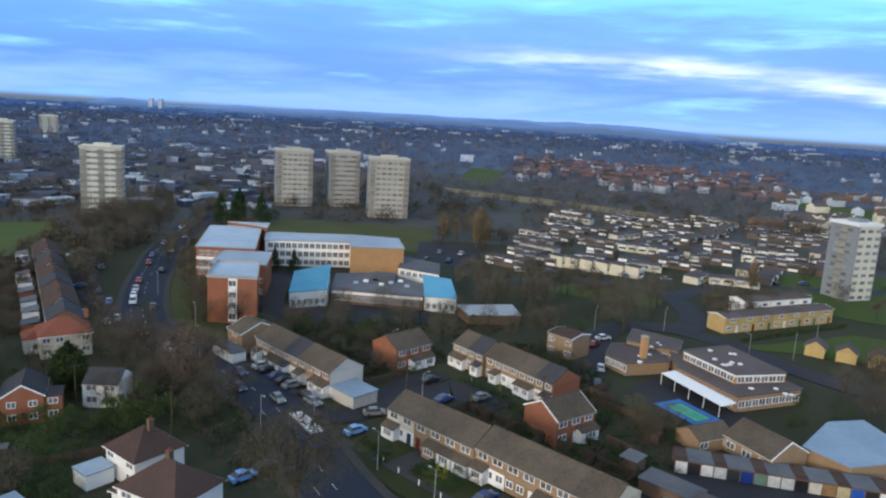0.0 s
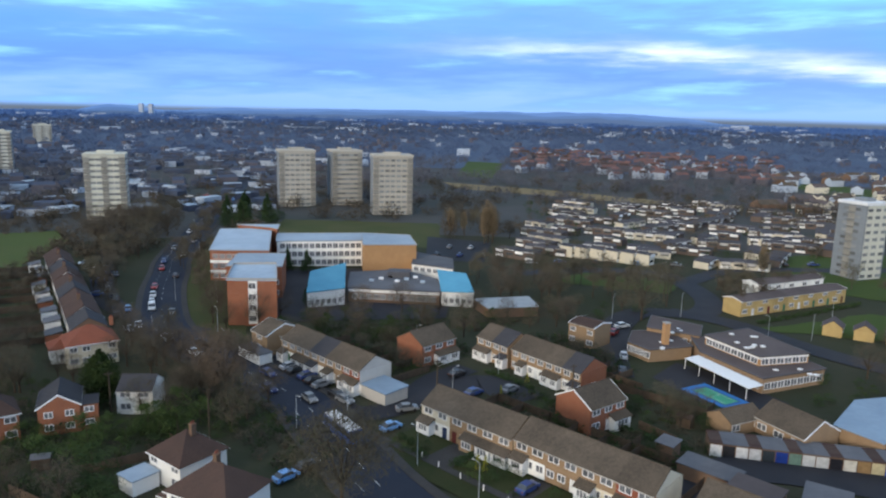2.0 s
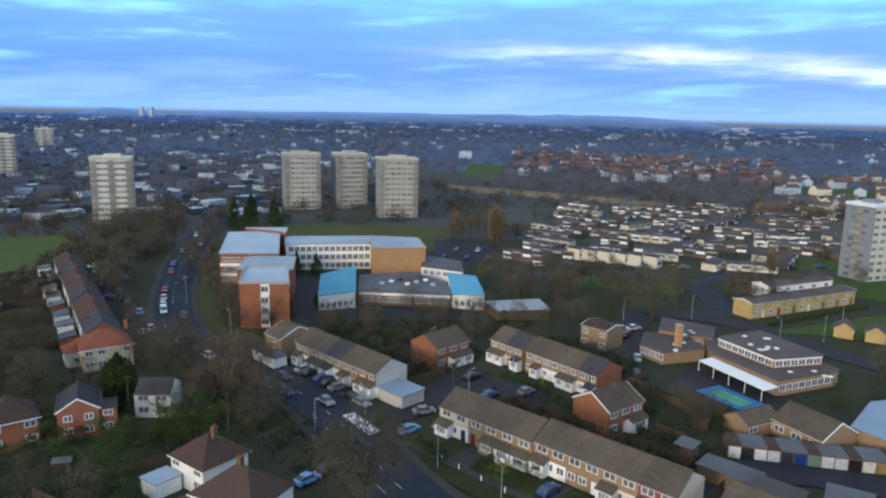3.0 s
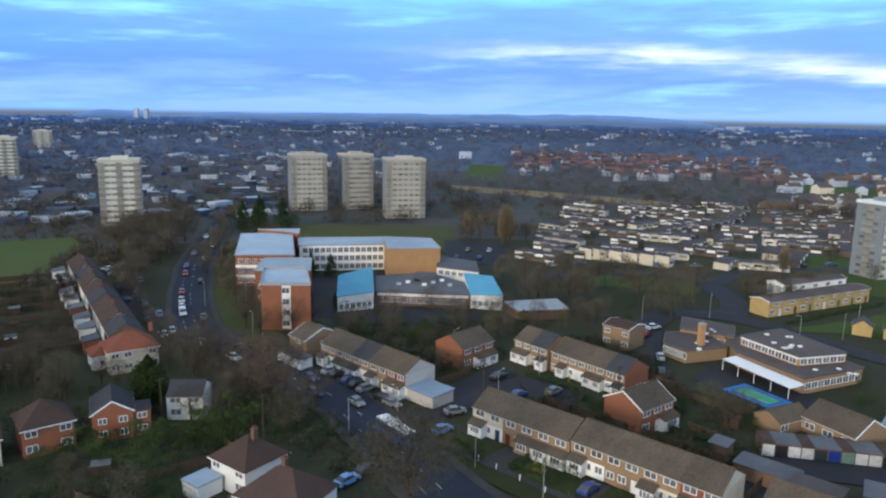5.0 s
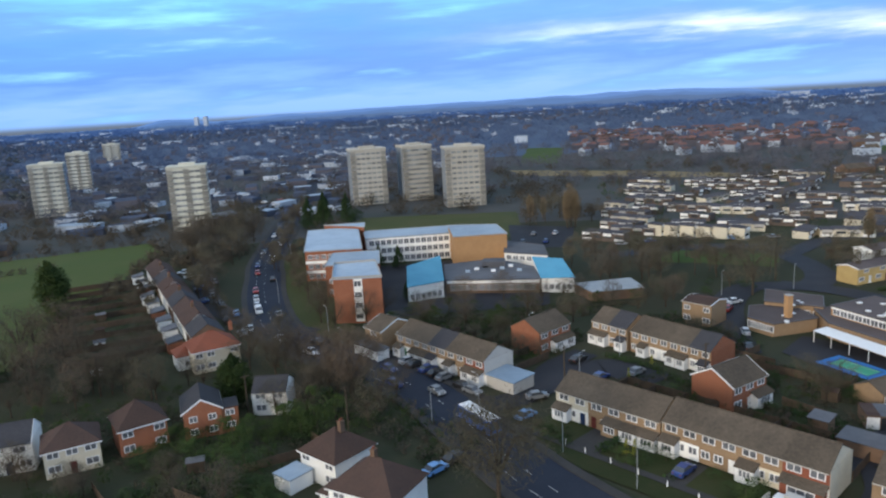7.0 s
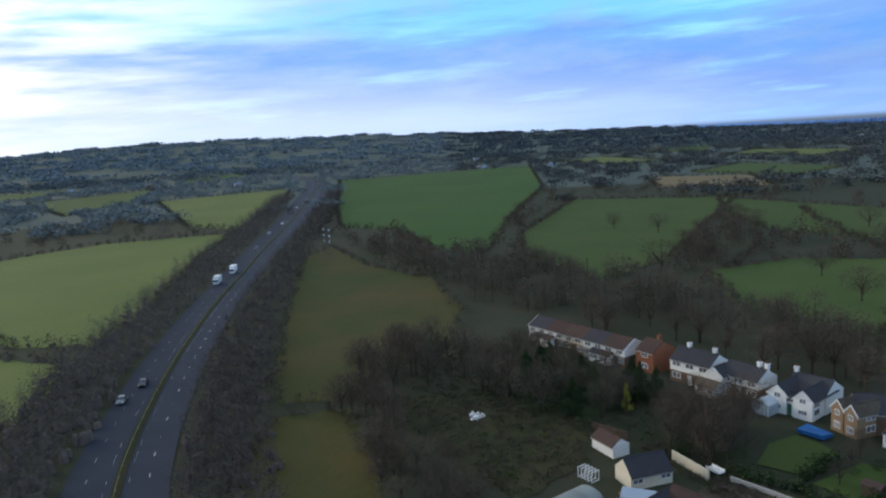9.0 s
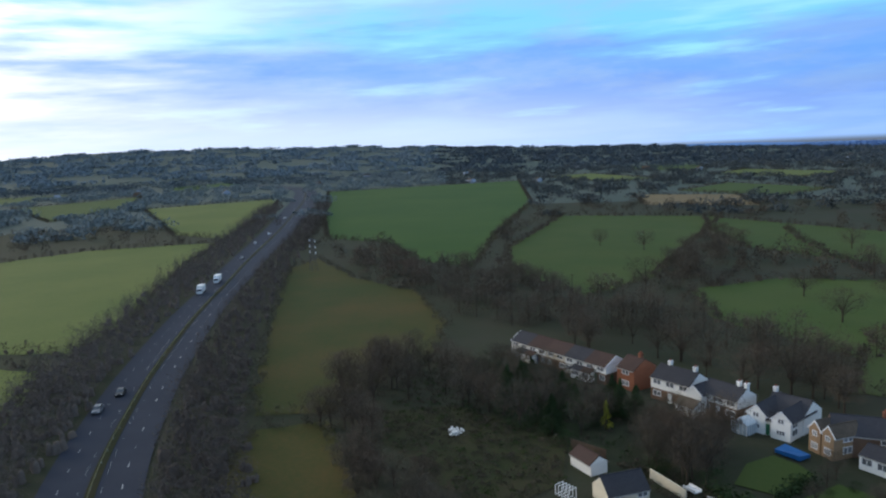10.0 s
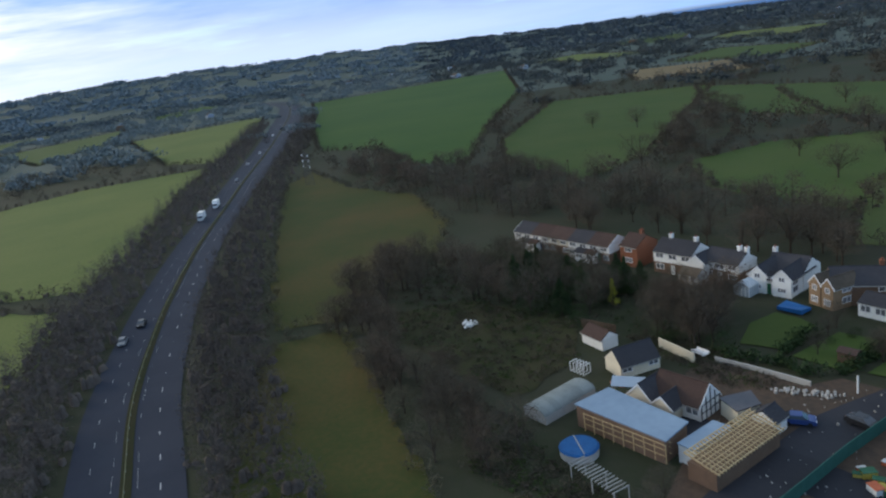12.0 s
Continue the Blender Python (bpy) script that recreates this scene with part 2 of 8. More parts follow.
TRIM = mat("weathered_trim", (0.46, 0.44, 0.41), (0.34, 0.33, 0.31), 0.8, 0.7)
WHITE = mat("white_upvc", (0.80, 0.80, 0.80), (0.72, 0.72, 0.72), 1.5, 0.5, tint=0.04)
TIMBER = mat("new_timber", (0.56, 0.41, 0.22), (0.46, 0.33, 0.18), 1.5, 0.8, 0.2)
WOOD_FENCE = mat("fence_boards", (0.104, 0.074, 0.052), (0.074, 0.056, 0.042), 1.2, 0.9, 0.3)
CONCRETE = mat("concrete", (0.42, 0.40, 0.37), (0.33, 0.32, 0.30), 0.5, 0.9, 0.2, 0.4)
GLASS = mat("window_glass", (0.075, 0.085, 0.10), (0.04, 0.045, 0.055), 0.5, 0.12, tint=0.3, spec=0.6)
PANE = mat("house_pane", (0.17, 0.18, 0.20), (0.085, 0.09, 0.10), 0.9, 0.15, tint=0.35, spec=0.6)
GLASS_PALE = mat("conservatory_glass", (0.46, 0.53, 0.58), (0.38, 0.45, 0.50), 0.6, 0.2, spec=0.6)
DARK = mat("dark_paint", (0.03, 0.03, 0.035), (0.045, 0.045, 0.05), 1.0, 0.5)
RUBBER = mat("tyre_rubber", (0.02, 0.02, 0.022), (0.03, 0.03, 0.03), 4.0, 0.8)
BARK = mat("bark", (0.075, 0.058, 0.042), (0.052, 0.042, 0.032), 2.0, 0.95, 0.3)
TWIG = mat("bare_twigs", (0.106, 0.087, 0.064), (0.076, 0.064, 0.048), 0.25, 0.95, tint=0.25)
TWIG_RED = mat("reddish_twigs", (0.128, 0.095, 0.068), (0.092, 0.071, 0.052), 0.25, 0.95, tint=0.2)
TWIG_OLIVE = mat("olive_twigs", (0.110, 0.096, 0.065), (0.080, 0.072, 0.050), 0.25, 0.95, tint=0.2)
TWIG_GOLD = mat("straw_twigs", (0.225, 0.165, 0.098), (0.17, 0.126, 0.078), 0.25, 0.95, tint=0.15)
LEAF = mat("evergreen_leaf", (0.036, 0.060, 0.018), (0.060, 0.086, 0.026), 0.5, 0.8, tint=0.3)
LEAF_OLIVE = mat("olive_leaf", (0.030, 0.050, 0.015), (0.052, 0.076, 0.022), 0.5, 0.85, tint=0.25)
LEAF_DARK = mat("conifer_leaf", (0.026, 0.048, 0.020), (0.042, 0.066, 0.024), 0.5, 0.85, tint=0.25)
LEAF_GOLD = mat("golden_leaf", (0.26, 0.25, 0.03), (0.20, 0.20, 0.03), 0.8, 0.8)
# aerial haze is mixed into these far woods and plains as base colour
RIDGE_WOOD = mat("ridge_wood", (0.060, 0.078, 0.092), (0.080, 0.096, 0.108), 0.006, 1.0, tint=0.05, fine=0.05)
# paler copies for the sunward side, with sunlit haze in the colour
RIDGE_HAZE = mat("sun_haze_ridge_wood", (0.142, 0.182, 0.206), (0.172, 0.208, 0.228), 0.006, 1.0, tint=0.05, fine=0.05)
WEST_HAZE_WOOD = mat("sun_haze_winter_wood", (0.158, 0.190, 0.192), (0.180, 0.204, 0.204), 0.02, 1.0, tint=0.05, fine=0.3)
HAZE_BLUE_PLAIN = mat("haze_blue_wood", (0.050, 0.104, 0.240), (0.062, 0.118, 0.255), 0.004, 1.0, tint=0.05, fine=0.05)
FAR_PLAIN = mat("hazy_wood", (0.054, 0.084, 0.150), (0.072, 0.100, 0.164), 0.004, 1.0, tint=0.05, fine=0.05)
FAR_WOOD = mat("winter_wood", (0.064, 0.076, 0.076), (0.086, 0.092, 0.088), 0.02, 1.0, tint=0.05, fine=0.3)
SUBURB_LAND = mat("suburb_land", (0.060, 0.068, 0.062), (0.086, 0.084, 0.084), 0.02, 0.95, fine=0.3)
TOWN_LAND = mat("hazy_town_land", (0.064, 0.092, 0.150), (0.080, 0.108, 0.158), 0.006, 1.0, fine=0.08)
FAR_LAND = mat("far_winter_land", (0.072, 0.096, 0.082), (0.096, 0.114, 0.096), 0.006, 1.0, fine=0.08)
LAWN = mat("front_lawn", (0.027, 0.039, 0.014), (0.044, 0.045, 0.020), 0.12, 0.95, 0.5, 0.4, fine=1.6)
PADDOCK_PALE = mat("worn_grass", (0.052, 0.066, 0.024), (0.076, 0.076, 0.034), 0.05, 0.95, 0.5, 0.4, fine=1.0)
PADDOCK = mat("paddock_grass", (0.026, 0.034, 0.013), (0.047, 0.041, 0.021), 0.07, 0.95, 0.6, 0.45, fine=1.0)
# haze tint in the tree colours, bluer for the farther town
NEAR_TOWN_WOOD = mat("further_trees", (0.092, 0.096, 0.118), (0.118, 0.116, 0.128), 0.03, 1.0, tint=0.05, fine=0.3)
TOWN_WOOD = mat("haze_tinted_town_trees", (0.074, 0.108, 0.186), (0.090, 0.122, 0.196), 0.02, 1.0, tint=0.05, fine=0.3)
SCRUB = mat("verge_scrub", (0.128, 0.106, 0.090), (0.094, 0.080, 0.071), 0.25, 0.95, tint=0.2)
COURT_BLUE = mat("court_blue", (0.03, 0.14, 0.38), (0.04, 0.17, 0.42), 0.3, 0.7)
COURT_GREEN = mat("court_green", (0.07, 0.33, 0.19), (0.06, 0.28, 0.17), 0.3, 0.7)
COURT_NAVY = mat("court_navy", (0.04, 0.10, 0.22), (0.05, 0.12, 0.25), 0.3, 0.7)
TARP_BLUE = mat("blue_tarpaulin", (0.025, 0.13, 0.34), (0.02, 0.10, 0.27), 0.8, 0.5, 0.2)

# ---- building blocks ----


class Shape:
    """Vertices and faces of one mesh."""

    def __init__(self):
        self.v, self.f = [], []

    def face(self, *points):
        n = len(self.v)
        self.v += [tuple(p) for p in points]
        self.f.append(tuple(range(n, n + len(points))))
        return self

    def box(self, x0, x1, y0, y1, z0, z1):
        n = len(self.v)
        self.v += [(x, y, z) for z in (z0, z1) for x, y in ((x0, y0), (x1, y0), (x1, y1), (x0, y1))]
        self.f += [tuple(n + i for i in q) for q in ((3, 2, 1, 0), (4, 5, 6, 7), (0, 1, 5, 4), (1, 2, 6, 5), (2, 3, 7, 6), (3, 0, 4, 7))]
        return self

    def prism(self, outline, z0, z1):
        """An upright block over an outline that runs anticlockwise; z1 may be one height for each corner."""
        n, k = len(self.v), len(outline)
        tops = z1 if isinstance(z1, (list, tuple)) else [z1] * k
        self.v += [(x, y, z0) for x, y in outline] + [(x, y, z) for (x, y), z in zip(outline, tops)]
        self.f += [tuple(n + i for i in reversed(range(k))), tuple(n + k + i for i in range(k))]
        self.f += [(n + i, n + (i + 1) % k, n + k + (i + 1) % k, n + k + i) for i in range(k)]
        return self

    def slab(self, a, b, c, d, thick):
        """A sloping sheet with its upper side through four points (anticlockwise from above)."""
        n = len(self.v)
        self.v += [tuple(p) for p in (a, b, c, d)] + [(p[0], p[1], p[2] - thick) for p in (a, b, c, d)]
        self.f += [tuple(n + i for i in q) for q in ((0, 1, 2, 3), (7, 6, 5, 4), (0, 4, 5, 1), (1, 5, 6, 2), (2, 6, 7, 3), (3, 7, 4, 0))]
        return self

    def tube(self, a, b, r0, r1, sides=6):
        a, b = Vector(a), Vector(b)
        q = (b - a).to_track_quat("Z", "Y")
        n = len(self.v)
        for at, r in ((a, r0), (b, r1)):
            self.v += [tuple(at + q @ Vector((r * math.cos(i * math.tau / sides), r * math.sin(i * math.tau / sides), 0))) for i in range(sides)]
        self.f += [(n + i, n + (i + 1) % sides, n + sides + (i + 1) % sides, n + sides + i) for i in range(sides)]
        self.f += [tuple(n + i for i in reversed(range(sides))), tuple(n + sides + i for i in range(sides))]
        return self

    def mesh(self, name, *materials, pick=None):
        me = bpy.data.meshes.new(name)
        me.from_pydata(self.v, [], self.f)
        for m in materials:
            me.materials.append(m)
        if pick is not None:
            me.polygons.foreach_set("material_index", pick)
        me.update()
        return me


def part(name, shape, material, parent, label="", at=None):
    """One mesh under a thing or a part."""
    me = shape.mesh(name, material) if isinstance(shape, Shape) else shape
    ob = new(name, me)
    ob.parent = parent
    if at is not None:
        ob.matrix_local = at
    if label:
        ob["label"] = label
    return ob


def thing(name, x, y, z=0.0, turn=0.0, label="", category="", group="", kind=""):
    ob = new(name)
    ob.empty_display_size = 0.5
    ob.matrix_world = pose(x, y, z, 0, 0, turn)
    return tagged(ob, label, category, group, kind)


def structure(name, shape, material, label, category):
    ob = new(name, shape.mesh(name, material) if isinstance(shape, Shape) else shape)
    return tagged(ob, label, category, kind="structure")


def sheet(outline, z):
    """A flat patch of ground over an outline."""
    s = Shape()
    s.face(*[(x, y, z) for x, y in outline])
    return s


def smooth(points, steps=6):
    """A smooth line through points (Catmull-Rom)."""
    p = [Vector(q) for q in points]
    p = [2 * p[0] - p[1], *p, 2 * p[-1] - p[-2]]
    out = []
    for i in range(1, len(p) - 2):
        for s in range(steps):
            t = s / steps
            a, b, c, d = p[i - 1 : i + 3]
            out.append(0.5 * (2 * b + (c - a) * t + (2 * a - 5 * b + 4 * c - d) * t * t + (3 * b - a - 3 * c + d) * t**3))
    return out + [p[-2]]


def sideways(line):
    """The unit normal to the left at each point of a line."""
    out = []
    for i in range(len(line)):
        way = (line[min(i + 1, len(line) - 1)] - line[max(i - 1, 0)]).normalized()
        out.append(Vector((-way.y, way.x)))
    return out


def strip(line, left, right, z, thick=0.0):
    """A ribbon along a line between two offsets to its left; with a thickness it is a raised kerb or bank."""
    s, n = Shape(), sideways(line)
    for i in range(len(line) - 1):
        a, b = line[i] + n[i] * left, line[i + 1] + n[i + 1] * left
        c, d = line[i + 1] + n[i + 1] * right, line[i] + n[i] * right
        s.face((*d, z), (*c, z), (*b, z), (*a, z))
        if thick:
            s.face((*a, z), (*b, z), (*b, z - thick), (*a, z - thick))
            s.face((*c, z), (*d, z), (*d, z - thick), (*c, z - thick))
    return s


def dashes(line, offset, z, on=3.0, off=5.0, width=0.18, shape=None):
    """Broken road paint along a line."""
    s, n, run = shape or Shape(), sideways(line), 0.0
    for i in range(len(line) - 1):
        a, b = line[i] + n[i] * offset, line[i + 1] + n[i + 1] * offset
        long = (b - a).length
        while run < long:
            p, q = a.lerp(b, run / long), a.lerp(b, min(1.0, (run + on) / long))
            w = (b - a).normalized()
            w = Vector((-w.y, w.x)) * width / 2
            s.face((*(p - w), z), (*(q - w), z), (*(q + w), z), (*(p + w), z))
            run += on + off
        run -= long
    return s


def flakes(name, centres, radii, heights, counts, size, material, seed=0, shell=0.5, flat=0.0, upright=0.0):
    """Many small leaves or twigs strewn through egg-shaped clumps, as one mesh."""
    rng = np.random.default_rng(seed)
    counts = np.asarray(counts, int)
    pick = np.repeat(np.arange(len(counts)), counts)
    n = len(pick)
    way = rng.normal(size=(n, 3))
    way /= np.linalg.norm(way, axis=1)[:, None]
    far = rng.random(n) ** shell
    c, r, h = np.asarray(centres, float)[pick], np.asarray(radii, float)[pick], np.asarray(heights, float)[pick]
    at = c + way * (far * (0.85 + 0.3 * rng.random(n)))[:, None] * np.stack([r, r, h], 1)
    at[:, 2] = np.maximum(at[:, 2], 0.05)
    size = np.broadcast_to(np.asarray(size, float), (len(counts),))[pick] * (0.6 + 0.8 * rng.random(n))
    u = rng.normal(size=(n, 3))
    u[:, 2] += upright
    u /= np.linalg.norm(u, axis=1)[:, None]
    w = np.cross(u, rng.normal(size=(n, 3)))
    w /= np.linalg.norm(w, axis=1)[:, None]
    wide = (0.5 - flat) if flat < 0.5 else 0.05
    v = np.stack([at - u * size[:, None] * 0.5 - w * size[:, None] * wide, at - u * size[:, None] * 0.5 + w * size[:, None] * wide, at + u * size[:, None] * 0.6], 1)
    me = bpy.data.meshes.new(name)
    me.vertices.add(3 * n)
    me.vertices.foreach_set("co", v.astype(np.float32).ravel())
    me.loops.add(3 * n)
    me.loops.foreach_set("vertex_index", np.arange(3 * n, dtype=np.int32))
    me.polygons.add(n)
    me.polygons.foreach_set("loop_start", np.arange(0, 3 * n, 3, dtype=np.int32))
    me.materials.append(material)
    me.update(calc_edges=True)
    return me


# ---- ground, roads and fields ----
ground = Shape()
R = 4900.0
rings = [0, 60, 120, 200, 320, 480, 700, 1000, 1500, 2200, 3200, R]
for a, b in zip(rings, rings[1:]):
    for k in range(48):
        p, q = k * math.tau / 48, (k + 1) * math.tau / 48
        corners = [(b * math.cos(p), b * math.sin(p), 0), (b * math.cos(q), b * math.sin(q), 0)]
        corners += [(a * math.cos(q), a * math.sin(q), 0), (a * math.cos(p), a * math.sin(p), 0)] if a else [(0, 0, 0)]
        ground.face(*corners)
structure("ground", ground, LAND, "dull winter ground of gardens, scrub and bare earth", "ground")
# ground rings whose colours carry more painted haze further out
for name, m, span, lift in (("ground_plain", FAR_LAND, rings[6:10], 0.03), ("ground_town_plain", TOWN_LAND, rings[6:10], 0.03), ("ground_suburb", SUBURB_LAND, rings[4:7], 0.03), ("ground_far_plain", HAZE_BLUE_PLAIN, rings[9:], 0.9)):
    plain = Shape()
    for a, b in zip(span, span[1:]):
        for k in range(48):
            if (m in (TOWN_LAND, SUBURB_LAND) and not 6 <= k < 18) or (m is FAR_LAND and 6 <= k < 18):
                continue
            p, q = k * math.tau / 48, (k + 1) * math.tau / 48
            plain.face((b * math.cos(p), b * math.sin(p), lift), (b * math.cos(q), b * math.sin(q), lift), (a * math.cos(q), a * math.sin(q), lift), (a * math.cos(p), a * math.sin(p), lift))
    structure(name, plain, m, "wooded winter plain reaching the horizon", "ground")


def ragged(outline, seed):
    """Break a plain outline into an uneven one."""
    r, out = random.Random(seed), []
    for (ax, ay), (bx, by) in zip(outline, outline[1:] + outline[:1]):
        k = max(2, int(math.hypot(bx - ax, by - ay) / 4.0))
        d = min(1.4, 0.02 * math.hypot(bx - ax, by - ay) + 0.5)
        out += [(ax + (bx - ax) * i / k + (r.uniform(-d, d) if i else 0), ay + (by - ay) * i / k + (r.uniform(-d, d) if i else 0)) for i in range(k)]
    return out


FIELDS = [
    ("field_pale", GRASS_PALE, "pale green pasture beside the dual carriageway", [(-395, -238), (-452, -206), (-482, -176), (-493, -95), (-393, -93), (-262, -80), (-226, -84), (-230, -108), (-320, -190)]),
    ("field_near", GRASS_PALE, "small corner of pale green pasture", [(-225, -120), (-208, -84), (-180, -76), (-160, -72), (-150, -120)]),
    ("field_hill", GRASS_PALE, "pale green field below a hedge", [(-870, -262), (-950, -118), (-735, -97), (-512, -95), (-553, -143)]),
    ("field_far_a", GRASS, "distant strip of green pasture", [(-1000, -470), (-1180, -360), (-895, -290), (-735, -310)]),
    ("field_crop", CROP, "large smooth green field of winter crop", [(-1067, -62), (-1152, 236), (-694, 156), (-469, 84), (-339, 50), (-366, 27), (-450, 8), (-486, -26), (-600, -36)]),
    ("field_rough", ROUGH, "rough pasture turning brown in the middle", [(-366, -36), (-394, -25), (-330, -6), (-288, 21), (-232, 27), (-201, 20), (-175, 2), (-161, -5), (-163, -21), (-207, -26), (-264, -31)]),
    ("field_strip", ROUGH, "rough grass strip beside the scrub belt", [(-155, -20), (-157, -5), (-128, 1), (-114, 3), (-91, 8), (-80, 4), (-78, -18), (-101, -20), (-133, -22)]),
    ("field_oak", GRASS, "green pasture with single oaks", [(-556, 150), (-497, 250), (-359, 160), (-288, 116), (-262, 80), (-326, 66), (-391, 76)]),
    ("field_long", GRASS, "long green pasture between hedges", [(-500, 238), (-363, 290), (-240, 300), (-290, 215), (-350, 190), (-422, 204)]),
    ("field_back", GRASS, "green pasture behind the houses", [(-262, 120), (-272, 160), (-243, 225), (-190, 165), (-172, 122), (-218, 108)]),
    ("field_far_b", GRASS, "distant green field among woods", [(-2200, 770), (-1700, 812), (-1200, 542), (-1480, 520)]),
    ("field_far_c", STUBBLE, "distant straw-coloured field", [(-736, 272), (-677, 353), (-560, 312), (-612, 238)]),
    ("field_paddock", PADDOCK, "overgrown paddock with a heap of rubbish", [(-160, 6), (-160, 22), (-138, 40), (-122, 36), (-113, 22), (-146, 6)]),
    ("field_park", GRASS_PARK, "open green playing field", [(-232, 270), (-178, 302), (-162, 280), (-146, 200), (-130, 148), (-150, 104), (-192, 140), (-222, 232)]),
    ("field_school", PADDOCK_PALE, "school playing field of worn grass", [(-96, 292), (-12, 288), (-14, 352), (-92, 352)]),
    ("field_straw", STUBBLE, "long strip of dry straw-coloured grass", [(-20, 560), (-8, 515), (66, 480), (138, 436), (170, 446), (70, 516)]),
    ("field_estate", GRASS, "green verge in front of the estate", [(28, 236), (42, 250), (72, 238), (64, 222)]),
    ("field_tower", GRASS, "green lawn round the tower block", [(106, 236), (120, 290), (178, 300), (190, 230), (140, 218)]),
    ("field_nursery", GRASS, "school lawn beside the road", [(76, 186), (92, 184), (112, 178), (130, 200), (118, 206)]),
    ("field_far_d", GRASS, "far green field behind the estate", [(268, 616), (262, 470), (340, 560), (292, 660)]),
    ("field_far_e", GRASS, "far green slope before the brick estate", [(-10, 620), (20, 600), (40, 780), (0, 800)]),
    ("field_far_f", GRASS, "distant green field between hedges", [(-760, 330), (-640, 380), (-700, 470), (-860, 440)]),
    ("field_far_g", GRASS_PALE, "distant pale field between hedges", [(-1250, 300), (-1000, 330), (-1020, 420), (-1300, 400)]),
    ("field_far_h", CROP, "distant green field between woods", [(-1300, -330), (-1500, -260), (-1650, -330), (-1500, -420)]),
    ("field_far_i", GRASS, "distant green field between woods", [(-1700, 150), (-2100, 180), (-2100, 320), (-1720, 290)]),
    ("field_far_j", GRASS_PALE, "distant pale field between woods", [(-900, 560), (-1080, 520), (-1200, 640), (-980, 690)]),
    ("field_far_k", GRASS, "distant green field between woods", [(-1150, -520), (-1400, -560), (-1350, -700), (-1120, -640)]),
    ("field_verge", PADDOCK_PALE, "grass verge along the main road", [(-88, 206), (-74, 180), (-60, 160), (-52, 162), (-62, 186), (-76, 214), (-100, 272), (-104, 268)]),
]
for i, (name, m, label, outline) in enumerate(FIELDS):
    structure(name, sheet(ragged(outline, i), 0.06 + 0.004 * i), m, label, "field")

MWAY = smooth([(160, 2), (60, -2), (0, -10), (-60, -25), (-107, -37.2), (-138, -45), (-173, -50.6), (-208, -54.7), (-268, -59.2), (-337, -61.5), (-406, -64), (-550, -67), (-700, -73), (-855, -80), (-980, -89), (-1120, -104), (-1263, -140), (-1390, -205), (-1480, -290)], 6)
structure("road_dual_carriageway", strip(MWAY, -9.6, 7.6, 0.20), ASPHALT, "grey asphalt dual carriageway with worn lanes", "road")
WIDE = [p for p in MWAY if p.x < -290]


def widen(x):
    """How much broader the dual carriageway grows towards the far bend."""
    return 1.0 + 0.9 * min(1.0, max(0.0, (-300 - x) / 520))


flare, side = Shape(), sideways(WIDE)
for i in range(len(WIDE) - 1):
    for q in (7.4, -9.4):
        a, b = WIDE[i], WIDE[i + 1]
        k = [(*(a + side[i] * q), 0.196), (*(a + side[i] * q * widen(a.x)), 0.196), (*(b + side[i + 1] * q * widen(b.x)), 0.196), (*(b + side[i + 1] * q), 0.196)]
        flare.face(*(k if q < 0 else k[::-1]))
structure("road_slip_lanes", flare, ASPHALT, "broad grey slip lanes towards the far bend", "road")
structure("verge_median", strip(MWAY, -2.0, -0.3, 0.26, 0.06), PADDOCK, "narrow grass median between the carriageways", "verge")
paint = Shape()
for off, wide in ((4.3, 0.07), (-6.0, 0.15)):
    dashes(MWAY, off, 0.215, 2.0, 7.0, wide, paint)
for off in (0.9, -2.8):
    dashes(MWAY, off, 0.215, 8.0, 0.0, 0.04, paint)
structure("road_marking_dual", paint, PAINT, "worn white lane markings on the dual carriageway", "road marking")

MAIN = smooth([(-2, 84), (-13, 98), (-22.5, 113.5), (-35, 132), (-58, 152), (-70, 163), (-80, 178), (-92, 206), (-100, 230), (-109, 258), (-127, 340), (-148, 445), (-178, 569), (-230, 760)], 6)
structure("road_main", strip(MAIN, 5.2, -5.2, 0.20), ASPHALT, "main road of blue-grey asphalt with traffic", "road")
structure("pavement_main_a", strip(MAIN, 6.9, 5.2, 0.32, 0.3), PAVING, "tarmac pavement along the main road", "pavement")
structure("pavement_main_b", strip(MAIN, -5.2, -6.8, 0.32, 0.3), PAVING, "tarmac pavement along the main road", "pavement")
paint = dashes(MAIN, 0.0, 0.215, 2.0, 4.0, 0.15)
dashes(MAIN, 2.8, 0.215, 6.0, 0.0, 0.10, paint)
structure("road_marking_main", paint, PAINT, "white centre line on the main road", "road marking")
ROADS = [
    ("service", [(-52, 158), (-45, 150), (-31, 134), (-22, 124.5), (-15, 126), (-11, 132), (-7, 142), (0, 150)], 3.2),
    ("cul_de_sac", [(-15, 129), (-4, 137), (4, 141), (12, 133)], 4.6),
    ("estate_link", [(18, 246), (40, 254), (66, 253), (73, 238), (74, 215), (66, 200), (50, 200), (40, 186), (34, 165), (32, 148)], 4.2),
    ("school_lane", [(58, 202), (72, 192), (84, 172), (96, 158), (120, 140), (170, 110)], 4.0),
    ("estate_far", [(73, 238), (100, 262), (150, 268), (230, 285)], 3.6),
    ("villa_street", [(-66, 168), (-86, 178), (-104, 196), (-124, 232), (-140, 268)], 3.4),
    ("garage_court", [(30, 102), (45, 108), (60, 105), (75, 100)], 4.2),
    ("terrace_lane", [(18, 74), (24, 82), (33, 92), (36, 100)], 1.9),
    ("near_street", [(-2, 84), (-22, 78), (-60, 62), (-100, 40)], 3.4),
]
